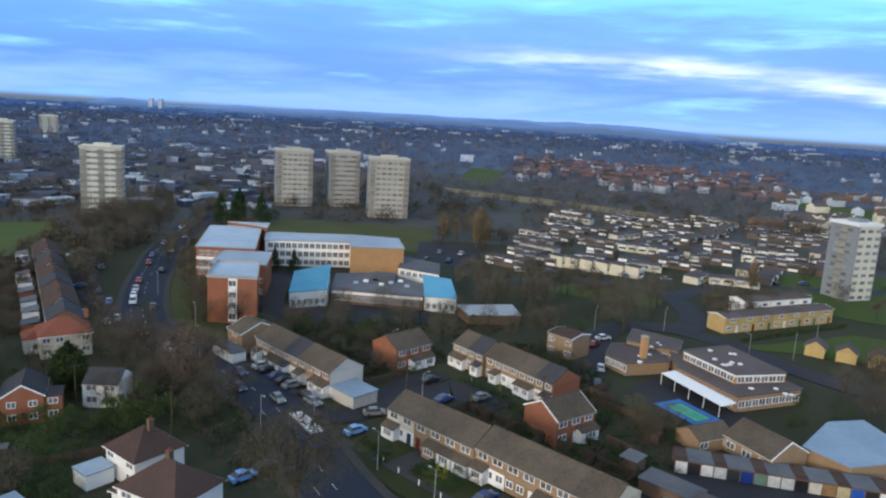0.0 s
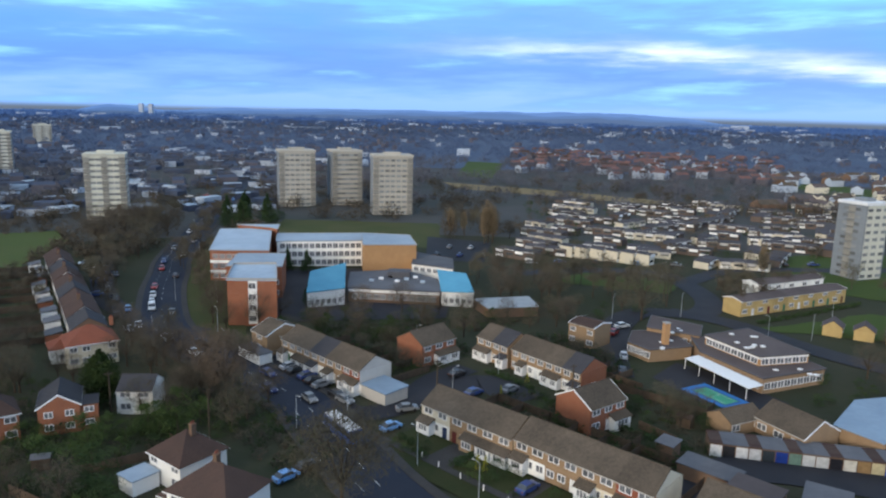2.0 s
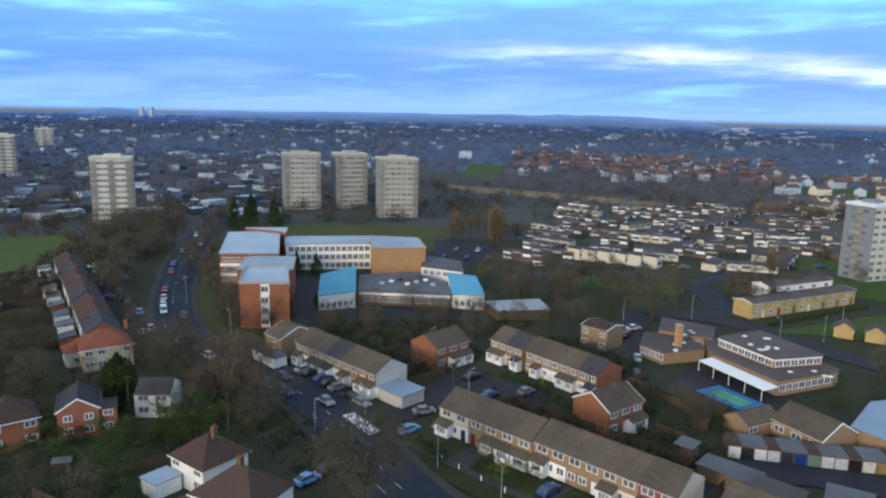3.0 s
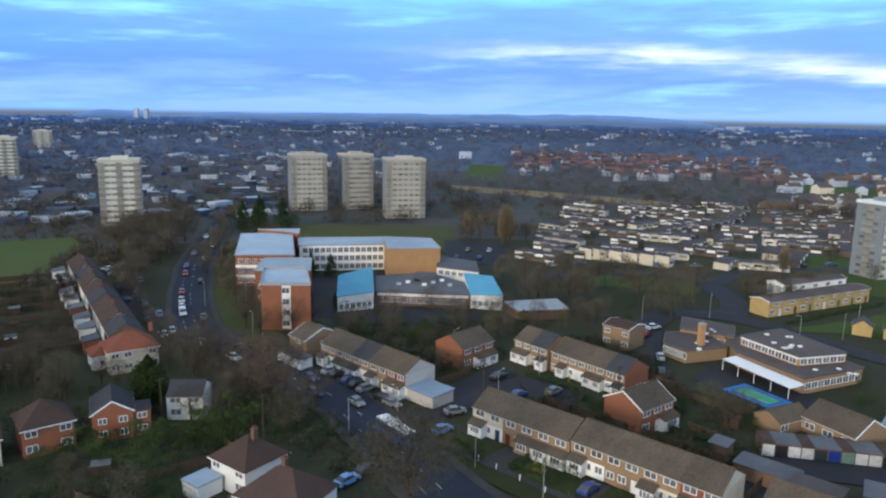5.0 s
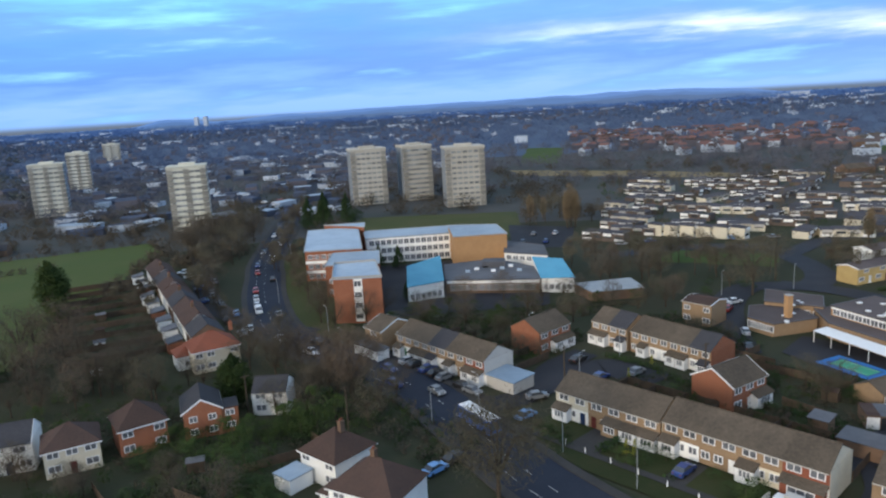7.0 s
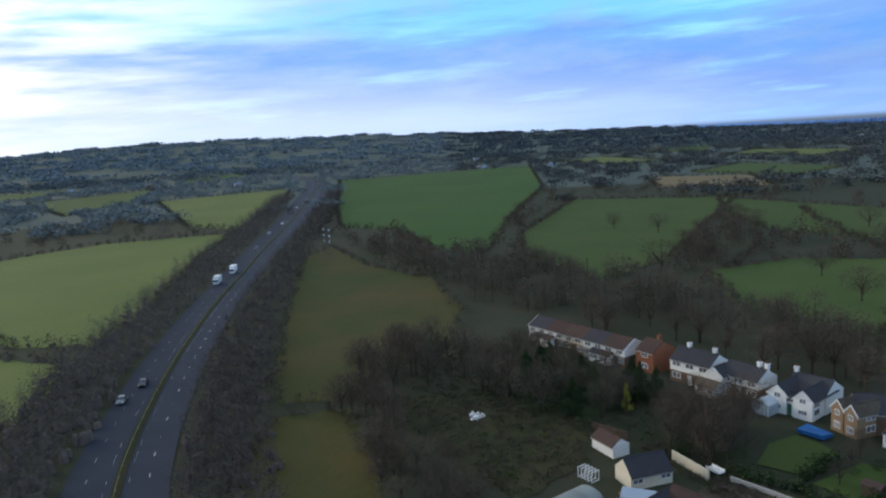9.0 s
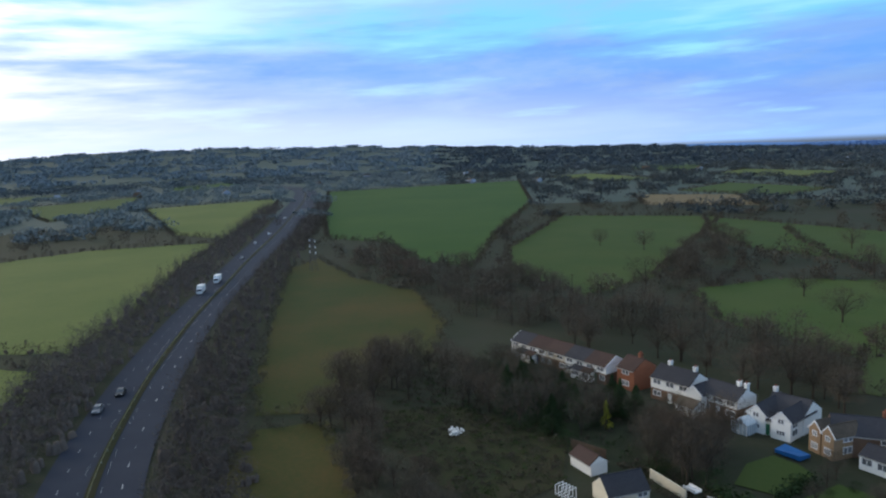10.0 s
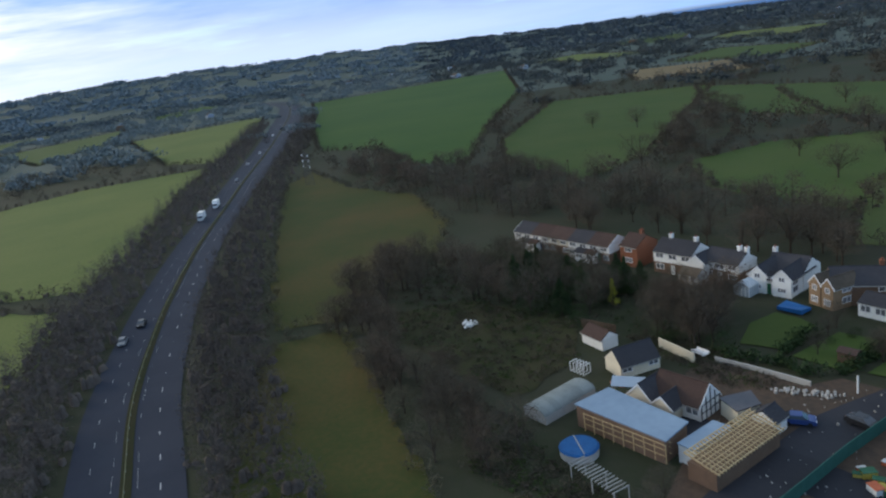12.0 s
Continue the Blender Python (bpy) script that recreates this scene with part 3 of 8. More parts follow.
for i, (name, line, half) in enumerate(ROADS):
    structure("road_" + name, strip(smooth(line, 5), half, -half, 0.165 + 0.004 * i), ASPHALT_DARK, "dark asphalt side road", "road")
# lawns, drives, footpath and grass verge before the long terrace
UW, UF = Vector((0.755, -0.655)), Vector((-0.655, -0.755))
GATE = Vector((-8.2, 118.6))


def plot(a, b, near, far):
    """A patch before the terrace: along its front from a to b, out from near to far."""
    return [tuple(GATE + UW * u + UF * v) for u, v in ((a, near), (a, far), (b, far), (b, near))]


structure("lawn_verge", sheet(plot(-3, 46, 8.4, 12.4), 0.176), LAWN, "grass verge between footpath and main road", "verge")
structure("pavement_terrace", sheet(plot(-6, 48, 7.0, 8.4), 0.236), PAVING, "tarmac footpath before the terrace", "pavement")
for i, (a, b, m, what) in enumerate(((-1, 8, LAWN, "front lawn"), (8, 13.5, PAVING, "tarmac drive"), (13.5, 24.5, LAWN, "front lawn"), (24.5, 28, PAVING, "tarmac drive"), (28, 38, LAWN, "front lawn"), (38, 45.5, PAVING, "paved forecourt"))):
    structure("lawn_terrace" if m is LAWN else "ground_drive", sheet(plot(a, b, 0.1, 7.0), 0.18 + 0.004 * i), m, what + " before the brick terrace", "lawn" if m is LAWN else "drive")
structure("road_car_park", sheet([(-16, 264), (6, 262), (10, 304), (-18, 314)], 0.155), ASPHALT_DARK, "dark asphalt car park behind the school", "car park")
structure("ground_school_yard", sheet([(-66, 176), (-6, 188), (-4, 230), (-20, 250), (-66, 240)], 0.15), ASPHALT_DARK, "grey asphalt school yard", "yard")
structure("ground_play_yard", sheet([(40, 148), (46, 136), (60, 128), (64, 136), (56, 150), (48, 158)], 0.15), ASPHALT_DARK, "dark asphalt play yard of the nursery school", "yard")
structure("ground_farm_yard", sheet([(-99, 47), (-110, 49), (-113, 53), (-107, 58.5), (-100, 62), (-100, 68), (-84, 78), (-60, 84), (-50, 66), (-62, 40), (-80, 32)], 0.15), SOIL, "muddy brown yard between sheds", "yard")

# ---- windows, doors and other small parts shared by the buildings ----


def window_mesh(w, h, bars, glass=True):
    """A frame 60 mm proud of the wall it is set in, with mullions; it looks along -y, its foot at z 0."""
    s, t = Shape(), 0.12
    step = (w - t) / (bars + 1)
    xs = [v for i in range(bars + 2) for v in (-w / 2 + i * step, -w / 2 + i * step + t)]
    zs, ids = [0, t, h - t, h], {}

    def corner(i, j, y):
        if (i, j, y) not in ids:
            ids[i, j, y] = len(s.v)
            s.v.append((xs[i], y, zs[j]))
        return ids[i, j, y]

    solid = {(i, j) for i in range(len(xs) - 1) for j in range(3) if i % 2 == 0 or j != 1}
    for i, j in solid:
        f, k = -0.06, 0.05
        s.f += [(corner(i, j, f), corner(i + 1, j, f), corner(i + 1, j + 1, f), corner(i, j + 1, f)), (corner(i, j + 1, k), corner(i + 1, j + 1, k), corner(i + 1, j, k), corner(i, j, k))]
        for di, dj, p, q in ((-1, 0, (i, j + 1), (i, j)), (1, 0, (i + 1, j), (i + 1, j + 1)), (0, -1, (i, j), (i + 1, j)), (0, 1, (i + 1, j + 1), (i, j + 1))):
            if (i + di, j + dj) not in solid:
                s.f.append((corner(*q, f), corner(*p, f), corner(*p, k), corner(*q, k)))
    return s.mesh("window", WHITE)


def pane_mesh(w, h):
    return Shape().box(-w / 2 + 0.05, w / 2 - 0.05, -0.025, 0.04, 0.05, h - 0.05).mesh("pane", PANE)


WINDOWS = {}


def window(parent, w, h, at, bars=1, label=""):
    key = (w, h, bars)
    if key not in WINDOWS:
        WINDOWS[key] = (window_mesh(w, h, bars), pane_mesh(w, h))
    ob = part("window", WINDOWS[key][0], None, parent, label, at)
    part("pane", WINDOWS[key][1], None, ob)
    return ob


DOOR = {}


def door(parent, at, m, w=0.95, h=2.05):
    key = (m.name, w, h)
    if key not in DOOR:
        DOOR[key] = Shape().box(-w / 2, w / 2, -0.07, 0.04, 0, h).box(-w * 0.3, w * 0.3, -0.085, -0.07, h * 0.55, h * 0.88).mesh("door", m)
    return part("door", DOOR[key], None, parent, "", at)


DOOR_COLOURS = [mat("door_" + n, c, None, 1.0, 0.5) for n, c in (("white", (0.75, 0.75, 0.74)), ("red", (0.13, 0.035, 0.03)), ("blue", (0.03, 0.05, 0.11)), ("brown", (0.14, 0.07, 0.04)), ("green", (0.05, 0.16, 0.09)))]
rng = random.Random(7)


def chimney(parent, x, y, z, h=1.5, m=None, w=0.7):
    c = part("chimney", Shape().box(x - w / 2, x + w / 2, y - 0.4, y + 0.4, z - 0.8, z + h).box(x - w / 2 - 0.07, x + w / 2 + 0.07, y - 0.47, y + 0.47, z + h, z + h + 0.15), m or BRICK, parent)
    for k in (-0.17, 0.17):
        part("chimney_pot", Shape().tube((x, y + k, z + h + 0.15), (x, y + k, z + h + 0.55), 0.13, 0.10), TILE_RED, c)


def house(name, x, y, turn, w, d, eave=5.0, ridge=7.3, wall=None, roof=None, hip=False, ends="", stack=None, front="ww d", back=True, upper=None,
          porch="", label="", group="", z=0.0, gable=None, base=None, category="house", stack_wall=None):
    """A two-storey house: frontage along x, its front towards -y. ends: which gables carry white bargeboards."""
    wall, roof = wall or BRICK_BUFF, roof or TILE_BROWN
    t = thing(name, x, y, z, turn, label, category, group)
    a, b = w / 2, d / 2
    if hip:
        part("wall", Shape().box(-a, a, -b, b, 0, eave), wall, t)
        e, o = 0.4, min(a, b)
        p, q = (-a - e, a + e), (-b - e, b + e)
        r0, r1 = ((-a + o, 0, ridge), (a - o, 0, ridge)) if a >= b else ((0, -b + o, ridge), (0, b - o, ridge))
        s = Shape()
        c = [(p[0], q[0], eave), (p[1], q[0], eave), (p[1], q[1], eave), (p[0], q[1], eave)]
        if a >= b:
            s.face(c[0], c[1], r1, r0).face(c[1], c[2], r1).face(c[2], c[3], r0, r1).face(c[3], c[0], r0)
        else:
            s.face(c[0], c[1], r0).face(c[1], c[2], r1, r0).face(c[2], c[3], r1).face(c[3], c[0], r0, r1)
        s.face(*reversed(c))
        part("roof", s, roof, t)
        for yy in q:
            part("fascia", Shape().box(p[0], p[1], yy - 0.02, yy + 0.02, eave - 0.2, eave - 0.004), WHITE, t)
        cap = Shape().tube(r0, r1, 0.12, 0.12)
        part("ridge_tiles", cap, roof, t)
    else:
        if base:
            part("wall", Shape().box(-a, a, -b, b, 2.5, eave), wall, t)
            part("lower_wall", Shape().box(-a, a, -b, b, 0, 2.5), base, t)
        else:
            part("wall", Shape().box(-a, a, -b, b, 0, eave), wall, t)
        for side in (-1, 1):
            g = Shape()
            x0, x1 = sorted((side * a, side * (a - 0.25)))
            g.f += [(0, 1, 2), (5, 4, 3), (0, 3, 4, 1), (1, 4, 5, 2), (2, 5, 3, 0)]
            g.v += [(x0, -b, eave), (x0, 0, ridge - 0.1), (x0, b, eave), (x1, -b, eave), (x1, 0, ridge - 0.1), (x1, b, eave)]
            part("gable", g, gable or wall, t)
        e, k = 0.35, (ridge - eave) / b
        s = Shape()
        s.slab((-a, -b - e, eave - k * e + 0.12), (a, -b - e, eave - k * e + 0.12), (a, 0, ridge + 0.12), (-a, 0, ridge + 0.12), 0.16)
        s.slab((a, b + e, eave - k * e + 0.12), (-a, b + e, eave - k * e + 0.12), (-a, 0, ridge + 0.12), (a, 0, ridge + 0.12), 0.16)
        part("roof", s, roof, t)
        part("ridge_tiles", Shape().tube((-a, 0, ridge + 0.12), (a, 0, ridge + 0.12), 0.11, 0.11), roof, t)
        for yy in (-b - e - 0.03, b + e):
            part("fascia", Shape().box(-a, a, yy, yy + 0.03, eave - k * e - 0.12, eave - k * e + 0.06), TRIM, t)
        for side in ends:
            xx = a if side == "r" else -a
            sg = 1 if side == "r" else -1
            bb = Shape()
            for yy in (-b - e, b + e):
                bb.slab((xx, yy, eave - k * e + 0.15), (xx + sg * 0.08, yy, eave - k * e + 0.15), (xx + sg * 0.08, 0, ridge + 0.15), (xx, 0, ridge + 0.15), 0.28)
            part("bargeboard", bb, WHITE, t)
    slots = len(front)
    upper = upper or front.replace("d", "w").replace("g", "w").replace("p", "w")
    step = w / max(1, slots)
    for i, c in enumerate(front):
        xx = -a + step * (i + 0.5)
        wide = min(1.9, step * 0.72)
        wide = round(wide * 5) / 5
        if c == "w":
            window(t, wide, 1.25, pose(xx, -b, 0.9), 1)
        elif c == "d":
            door(t, pose(xx, -b, 0.05), rng.choice(DOOR_COLOURS))
    step = w / max(1, len(upper))
    for i, c in enumerate(upper):
        if c == "w":
            wide = round(min(1.9, step * 0.68) * 5) / 5
            window(t, wide, 1.15 if eave > 4.5 else 0.95, pose(-a + step * (i + 0.5), -b, min(3.45, eave - 1.35)), 1)
    if back:
        for i in range(2):
            window(t, 1.4, 1.15, pose((i - 0.5) * w * 0.5, b, min(3.45, eave - 1.45), 0, 0, 180), 1)
    for i, c in enumerate(porch):
        if c in "cg":
            pw = w / len(porch)
            xx = -a + pw * (i + 0.5)
            pm = WHITE if c == "c" else wall
            pr = part("porch", Shape().box(xx - pw * 0.46, xx + pw * 0.46, -b - 1.5, -b - 0.004, 0, 2.3), pm, t, "lean-to front porch")
            part("porch_roof", Shape().slab((xx - pw * 0.5, -b - 1.75, 2.3), (xx + pw * 0.5, -b - 1.75, 2.3), (xx + pw * 0.5, -b - 0.01, 3.05), (xx - pw * 0.5, -b - 0.01, 3.05), 0.12), roof, pr)
            window(pr, round(pw * 0.6 * 5) / 5, 1.2, pose(xx, -b - 1.5, 0.85), 2)
    if stack is not None:
        for sx in stack:
            chimney(t, sx, 0.3, ridge, 0.9, stack_wall or BRICK)
    return t


def terrace(name, ax, ay, bx, by, units, depth, group, label, z=0.0, walls=None, roofs=None, bases=None, porches=None, gable=None, fronts=None, **more):
    """A row of houses whose front eaves run from a to b; the front is on the right hand of that way."""
    a, b = Vector((ax, ay)), Vector((bx, by))
    way = (b - a).normalized()
    inward = Vector((-way.y, way.x))
    w = (b - a).length / units
    made = []
    for i in range(units):
        c = a + way * w * (i + 0.5) + inward * depth / 2
        ends = "" if gable else ("l" if i == 0 else "") + ("r" if i == units - 1 else "")
        made.append(house(name, c.x, c.y, math.degrees(math.atan2(way.y, way.x)), w - 0.004, depth, group=group, z=z, ends=ends,
                          wall=walls[i % len(walls)] if walls else None, roof=roofs[i % len(roofs)] if roofs else None, base=bases[i % len(bases)] if bases else None,
                          porch=porches[i % len(porches)] if porches else "", gable=gable if i in (0, units - 1) else None,
                          front=fronts[i % len(fronts)] if fronts else "wdw", label=label, category="terraced house", **more))
        if gable and i in (0, units - 1):
            x0 = -w / 2 - 0.05 if i == 0 else w / 2 + 0.002
            part("end_wall", Shape().box(x0, x0 + 0.048, -depth / 2, depth / 2, 0, 4.98), gable, made[-1])
    return made


# ---- the near terraces ----
LBL = "two-storey buff-brick terraced house with brown tiled roof"
terrace("terraced_house", -8.2, 118.6, 7.0, 105.6, 3, 8.2, "long terrace", LBL, gable=BRICK_BUFF, walls=[RENDER_CREAM, BRICK_BUFF, BRICK_BUFF], bases=[RENDER_WHITE, BRICK_BUFF, RENDER_WHITE], porches=["c ", " g", "cc"], fronts=["wwd", "dww"], upper="ww", back=True)
terrace("terraced_house", 7.3, 105.4, 25.4, 89.4, 4, 8.2, "long terrace", LBL, z=0.35, walls=[BRICK_BUFF, BRICK_BUFF, BRICK_BUFF, TILE_RED], bases=[RENDER_WHITE, BRICK_BUFF, RENDER_CREAM, RENDER_WHITE], porches=["c ", " ", "c ", "g"], gable=RENDER_CREAM, fronts=["dww", "wwd"], upper="ww")
terrace("terraced_house", 30.0, 88.0, 48.6, 71.8, 3, 8.2, "far end terrace", LBL, gable=BRICK_BUFF, walls=[BRICK_BUFF], bases=[BRICK_BUFF, RENDER_WHITE], porches=[" ", "c "], upper="ww")
terrace("terraced_house", -41.8, 151.8, -21.4, 132.8, 5, 8.2, "first terrace", "two-storey brick terraced house with white porch", walls=[BRICK_BUFF, BRICK_BUFF, BRICK_BUFF, BRICK_BUFF, TILE_RED], roofs=[TILE_BROWN, TILE_BROWN, TILE_DARK, TILE_BROWN, TILE_BROWN], bases=[RENDER_WHITE, BRICK_BUFF], porches=["c ", "cc", "c "], gable=RENDER_GREY, upper="ww")
terrace("terraced_house", 2.1, 158.0, 8.8, 150.8, 2, 8.2, "second terrace", LBL, gable=BRICK_BUFF, walls=[BRICK_BUFF], roofs=[TILE_BROWN, TILE_DARK], bases=[RENDER_WHITE, BRICK_BUFF], porches=["cc", " c"], upper="ww")
terrace("terraced_house", 9.6, 150.6, 22.6, 136.2, 4, 8.2, "second terrace", LBL, z=-0.15, walls=[BRICK_BUFF], roofs=[TILE_BROWN, TILE_BROWN, TILE_BROWN, TILE_DARK], bases=[BRICK_BUFF, RENDER_WHITE], porches=[" c", " ", "cc"], gable=BRICK, upper="ww")
house("detached_house", 22.6, 124.4, 38.5, 9.6, 8.3, wall=BRICK, roof=TILE_BROWN, ends="lr", front="wdw", porch=" c", label="detached orange-brick house with white bargeboards")
house("detached_house", -9.5, 155.8, 46.0, 10.4, 8.4, wall=BRICK, roof=TILE_BROWN, front="wdw", porch=" cc", label="detached orange-brick house with white porch")
house("detached_house", 30.0, 170.4, -43.0, 7.4, 7.2, 5.4, 6.1, wall=BRICK_BUFF, roof=TILE_MAROON, ends="lr", front="w w", label="brick house with low roof and white trim")
house("detached_house", -44.6, 158.6, -43.0, 6.6, 9.5, 4.9, 6.9, wall=BRICK_BUFF, ends="lr", front="w", label="end brick house with small white gable window")
ext = thing("house_extension", -16.4, 132.2, 0, -43.0, "single-storey side extension with pale blue sheet roof", "extension")
part("wall", Shape().box(-3.6, 3.6, -2.9, 2.9, 0, 2.4), RENDER_GREY, ext)
part("roof", Shape().slab((-3.8, -3.1, 2.6), (3.8, -3.1, 2.6), (3.8, 3.1, 2.85), (-3.8, 3.1, 2.85), 0.2), BLUEGREY_SHEET, ext)
part("front_room", Shape().box(-5.0, -3.604, -2.8, 2.0, 0, 2.3), WHITE, ext)
window(ext, 1.8, 1.2, pose(-5.0, -0.5, 0.8, 0, 0, -90), 2)
wg = thing("garage_block", -47.6, 150.8, 0, -43.0, "low white garage wing beside the terrace", "garage")
part("wall", Shape().box(-4.5, 4.5, -1.6, 1.6, 0, 2.5), RENDER_WHITE, wg)
part("roof", Shape().box(-4.7, 4.7, -1.8, 1.8, 2.504, 2.7), FELT, wg)

# ---- tower blocks ----


def tower(x, y, turn, w, d, floors, face, side, label, rows="", strip=None, fh=2.75):
    """A tower block: floor bands, a window for each room, balconies with painted shade at the corners, parapet and lift
    house.
    """
    t = thing("tower_block", x, y, 0, turn, label, "tower block", "tower blocks")
    h = floors * fh + 1.2
    a, b = w / 2, d / 2
    part("wall", Shape().box(-a, a, -b, b, 0, h), face, t)
    part("side_cladding", Shape().box(-a - 0.12, -a - 0.004, -b + 0.6, b - 0.6, 0.4, h - 0.8), side, t)
    part("side_cladding", Shape().box(a + 0.004, a + 0.12, -b + 0.6, b - 0.6, 0.4, h - 0.8), side, t)
    part("parapet", Shape().box(-a - 0.3, a + 0.3, -b - 0.3, b + 0.3, h - 0.7, h + 0.35), WHITE if strip else face, t)
    part("lift_house", Shape().box(-a * 0.4, a * 0.45, -b * 0.4, b * 0.4, h + 0.354, h + 1.5), face, t)
    part("aerial", Shape().tube((a * 0.2, 0, h + 1.4), (a * 0.2, 0, h + 4.5), 0.07, 0.05), DARK, t)
    n = len(rows)
    for f in range(floors):
        z = 0.9 + f * fh
        part("floor_band", Shape().box(-a - 0.08, a + 0.08, -b - 0.08, b + 0.08, z + 1.62, z + 1.86), face, t)
        for i, c in enumerate(rows):
            xx = -a + (i + 0.5) * w / n
            if c == "w":
                part("window", FLAT_WINDOW, None, t, "", pose(xx, -b, z))
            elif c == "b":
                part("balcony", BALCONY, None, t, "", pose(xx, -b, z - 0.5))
        for i in range(3):
            part("window", FLAT_WINDOW, None, t, "", pose(a + 0.12, -b + (i + 0.5) * d / 3, z, 0, 0, 90))
    return t


# no real recess: a darker flat panel stands for the balcony's shade
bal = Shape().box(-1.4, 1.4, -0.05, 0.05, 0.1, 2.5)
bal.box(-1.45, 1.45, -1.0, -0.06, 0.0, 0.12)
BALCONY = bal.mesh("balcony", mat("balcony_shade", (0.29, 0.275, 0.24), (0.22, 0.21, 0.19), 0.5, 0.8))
FLAT_WINDOW = Shape().box(-1.15, 1.15, -0.03, 0.05, 0.05, 1.15).mesh("window", mat("flat_glass", (0.24, 0.25, 0.25), (0.15, 0.155, 0.16), 0.3, 0.25, spec=0.5, tint=0.4))
tower(-175.5, 340.6, 21, 18, 15, 11, TOWER_CREAM, TOWER_TAN, "eleven-storey cream panel tower block", "bwwbwwb")
tower(-99, 407, 20, 20, 16, 11, TOWER_TAN, TOWER_GREY, "eleven-storey tan panel tower block with dark balconies", "bwwwwwb")
tower(-73, 418, 23, 17, 16, 11, TOWER_TAN, TOWER_GREY, "eleven-storey grey-tan panel tower block", "bwwwwwb")
tower(-42, 385.5, 13, 21, 16, 11, TOWER_TAN, TOWER_GREY, "eleven-storey tan panel tower block beside the field", "bwwwwwb")
tower(140.6, 258.0, -68, 11.6, 11.0, 10, TOWER_GREY, TOWER_CREAM, "ten-storey tower block with grey and cream faces", " wbw ", strip=True, fh=2.62)
tower(-299, 413, 28, 19, 16, 11, TOWER_CREAM, TOWER_GREY, "far cream panel tower block", "bwwbwwb")
tower(-364, 548, 28, 16, 16, 11, TOWER_CREAM, TOWER_GREY, "far cream panel tower block", "bwwbwwb")
tower(-577, 962, 28, 22, 17, 8, TOWER_CREAM, TOWER_TAN, "small far cream tower block", "bwwbwwb")

# ---- the secondary school ----


def block(name, outline, h, wall, roof, label, category="school block", parapet=0.3, group="", top=None):
    """A flat-roofed block over an outline, with a roof sheet inside a raised edge."""
    n = len(outline)
    cx, cy = sum(p[0] for p in outline) / n, sum(p[1] for p in outline) / n
    t = thing(name, cx, cy, 0, 0, label, category, group)
    o = [(x - cx, y - cy) for x, y in outline]
    heights = [v + 0.0 for v in top] if top else [h] * n
    part("wall", Shape().prism(o, 0, [v - 0.02 for v in heights]), wall, t)
    big = [(x * 1.012 + 0.15 * (1 if x > 0 else -1), y * 1.012 + 0.15 * (1 if y > 0 else -1)) for x, y in o]
    s = Shape()
    s.v += [(x, y, v - 0.012) for (x, y), v in zip(big, heights)] + [(x, y, v + 0.18) for (x, y), v in zip(big, heights)]
    s.f += [tuple(reversed(range(n))), tuple(range(n, 2 * n))] + [(i, (i + 1) % n, n + (i + 1) % n, n + i) for i in range(n)]
    part("roof", s, roof, t)
    if parapet:
        e = Shape()
        for i in range(n):
            p, q = Vector(big[i]), Vector(big[(i + 1) % n])
            w = (q - p).normalized() * 0.2
            m = Vector((-w.y, w.x))
            p, q = p + m * 0.05, q + m * 0.05
            e.face((*p, heights[i] + 0.19), (*q, heights[(i + 1) % n] + 0.19), (*q, heights[(i + 1) % n] + parapet), (*p, heights[i] + parapet))
            e.face((*(q + m), heights[(i + 1) % n] + 0.19), (*(p + m), heights[i] + 0.19), (*(p + m), heights[i] + parapet), (*(q + m), heights[(i + 1) % n] + parapet))
            e.face((*p, heights[i] + parapet), (*q, heights[(i + 1) % n] + parapet), (*(q + m), heights[(i + 1) % n] + parapet), (*(p + m), heights[i] + parapet))
        part("roof_edge", e, CONCRETE if roof is FELT_LIGHT else FELT, t)
    return t, o


def glaze(t, o, side, floors, fh, first, count, w, h, inset=0.03, bars=1, z0=0.9):
    """Rows of windows along one side of a block."""
    a, b = Vector(o[side]), Vector(o[(side + 1) % len(o)])
    way = b - a
    turn = math.degrees(math.atan2(way.y, way.x))
    for f in range(floors):
        for i in range(count):
            p = a + way * ((i + 0.5) / count * (1 - 2 * inset) + inset)
            window(t, w, h, pose(p.x, p.y, first + f * fh + z0, 0, 0, turn), bars)


def band(t, o, side, z0, z1, m, proud=0.02, lo=0.0, hi=1.0, name="panel_band"):
    a, b = Vector(o[side]), Vector(o[(side + 1) % len(o)])
    way = (b - a).normalized()
    out = Vector((way.y, -way.x))
    p, q = a.lerp(b, lo), a.lerp(b, hi)
    part(name, Shape().prism([tuple(p + out * proud), tuple(q + out * proud), tuple(q - out * 0.05), tuple(p - out * 0.05)], z0, z1), m, t)


t, o = block("school_block", [(-83, 222), (-64.5, 224), (-75, 266), (-93, 261)], 10, BRICK, FELT_LIGHT, "three-storey brick school block with pale flat roof", group="school")
for z in (2.6, 5.8):
    band(t, o, 0, z, z + 1.0, RENDER_WHITE)
    band(t, o, 3, z, z + 1.0, RENDER_WHITE)
glaze(t, o, 0, 3, 3.2, 0, 8, 1.6, 1.5)
glaze(t, o, 3, 3, 3.2, 0, 12, 1.6, 1.5)
t, o = block("school_block", [(-88, 266), (-73, 269), (-71, 259), (-75, 262)], 11, BRICK, FELT_LIGHT, "stair head of the school with pale roof", group="school")
t, o = block("school_block", [(-71, 202), (-55, 203.5), (-58.5, 222), (-73, 220)], 9.5, BRICK, FELT_LIGHT, "linking brick school block with pale flat roof", group="school")
glaze(t, o, 0, 2, 3.2, 0, 6, 1.6, 1.5)
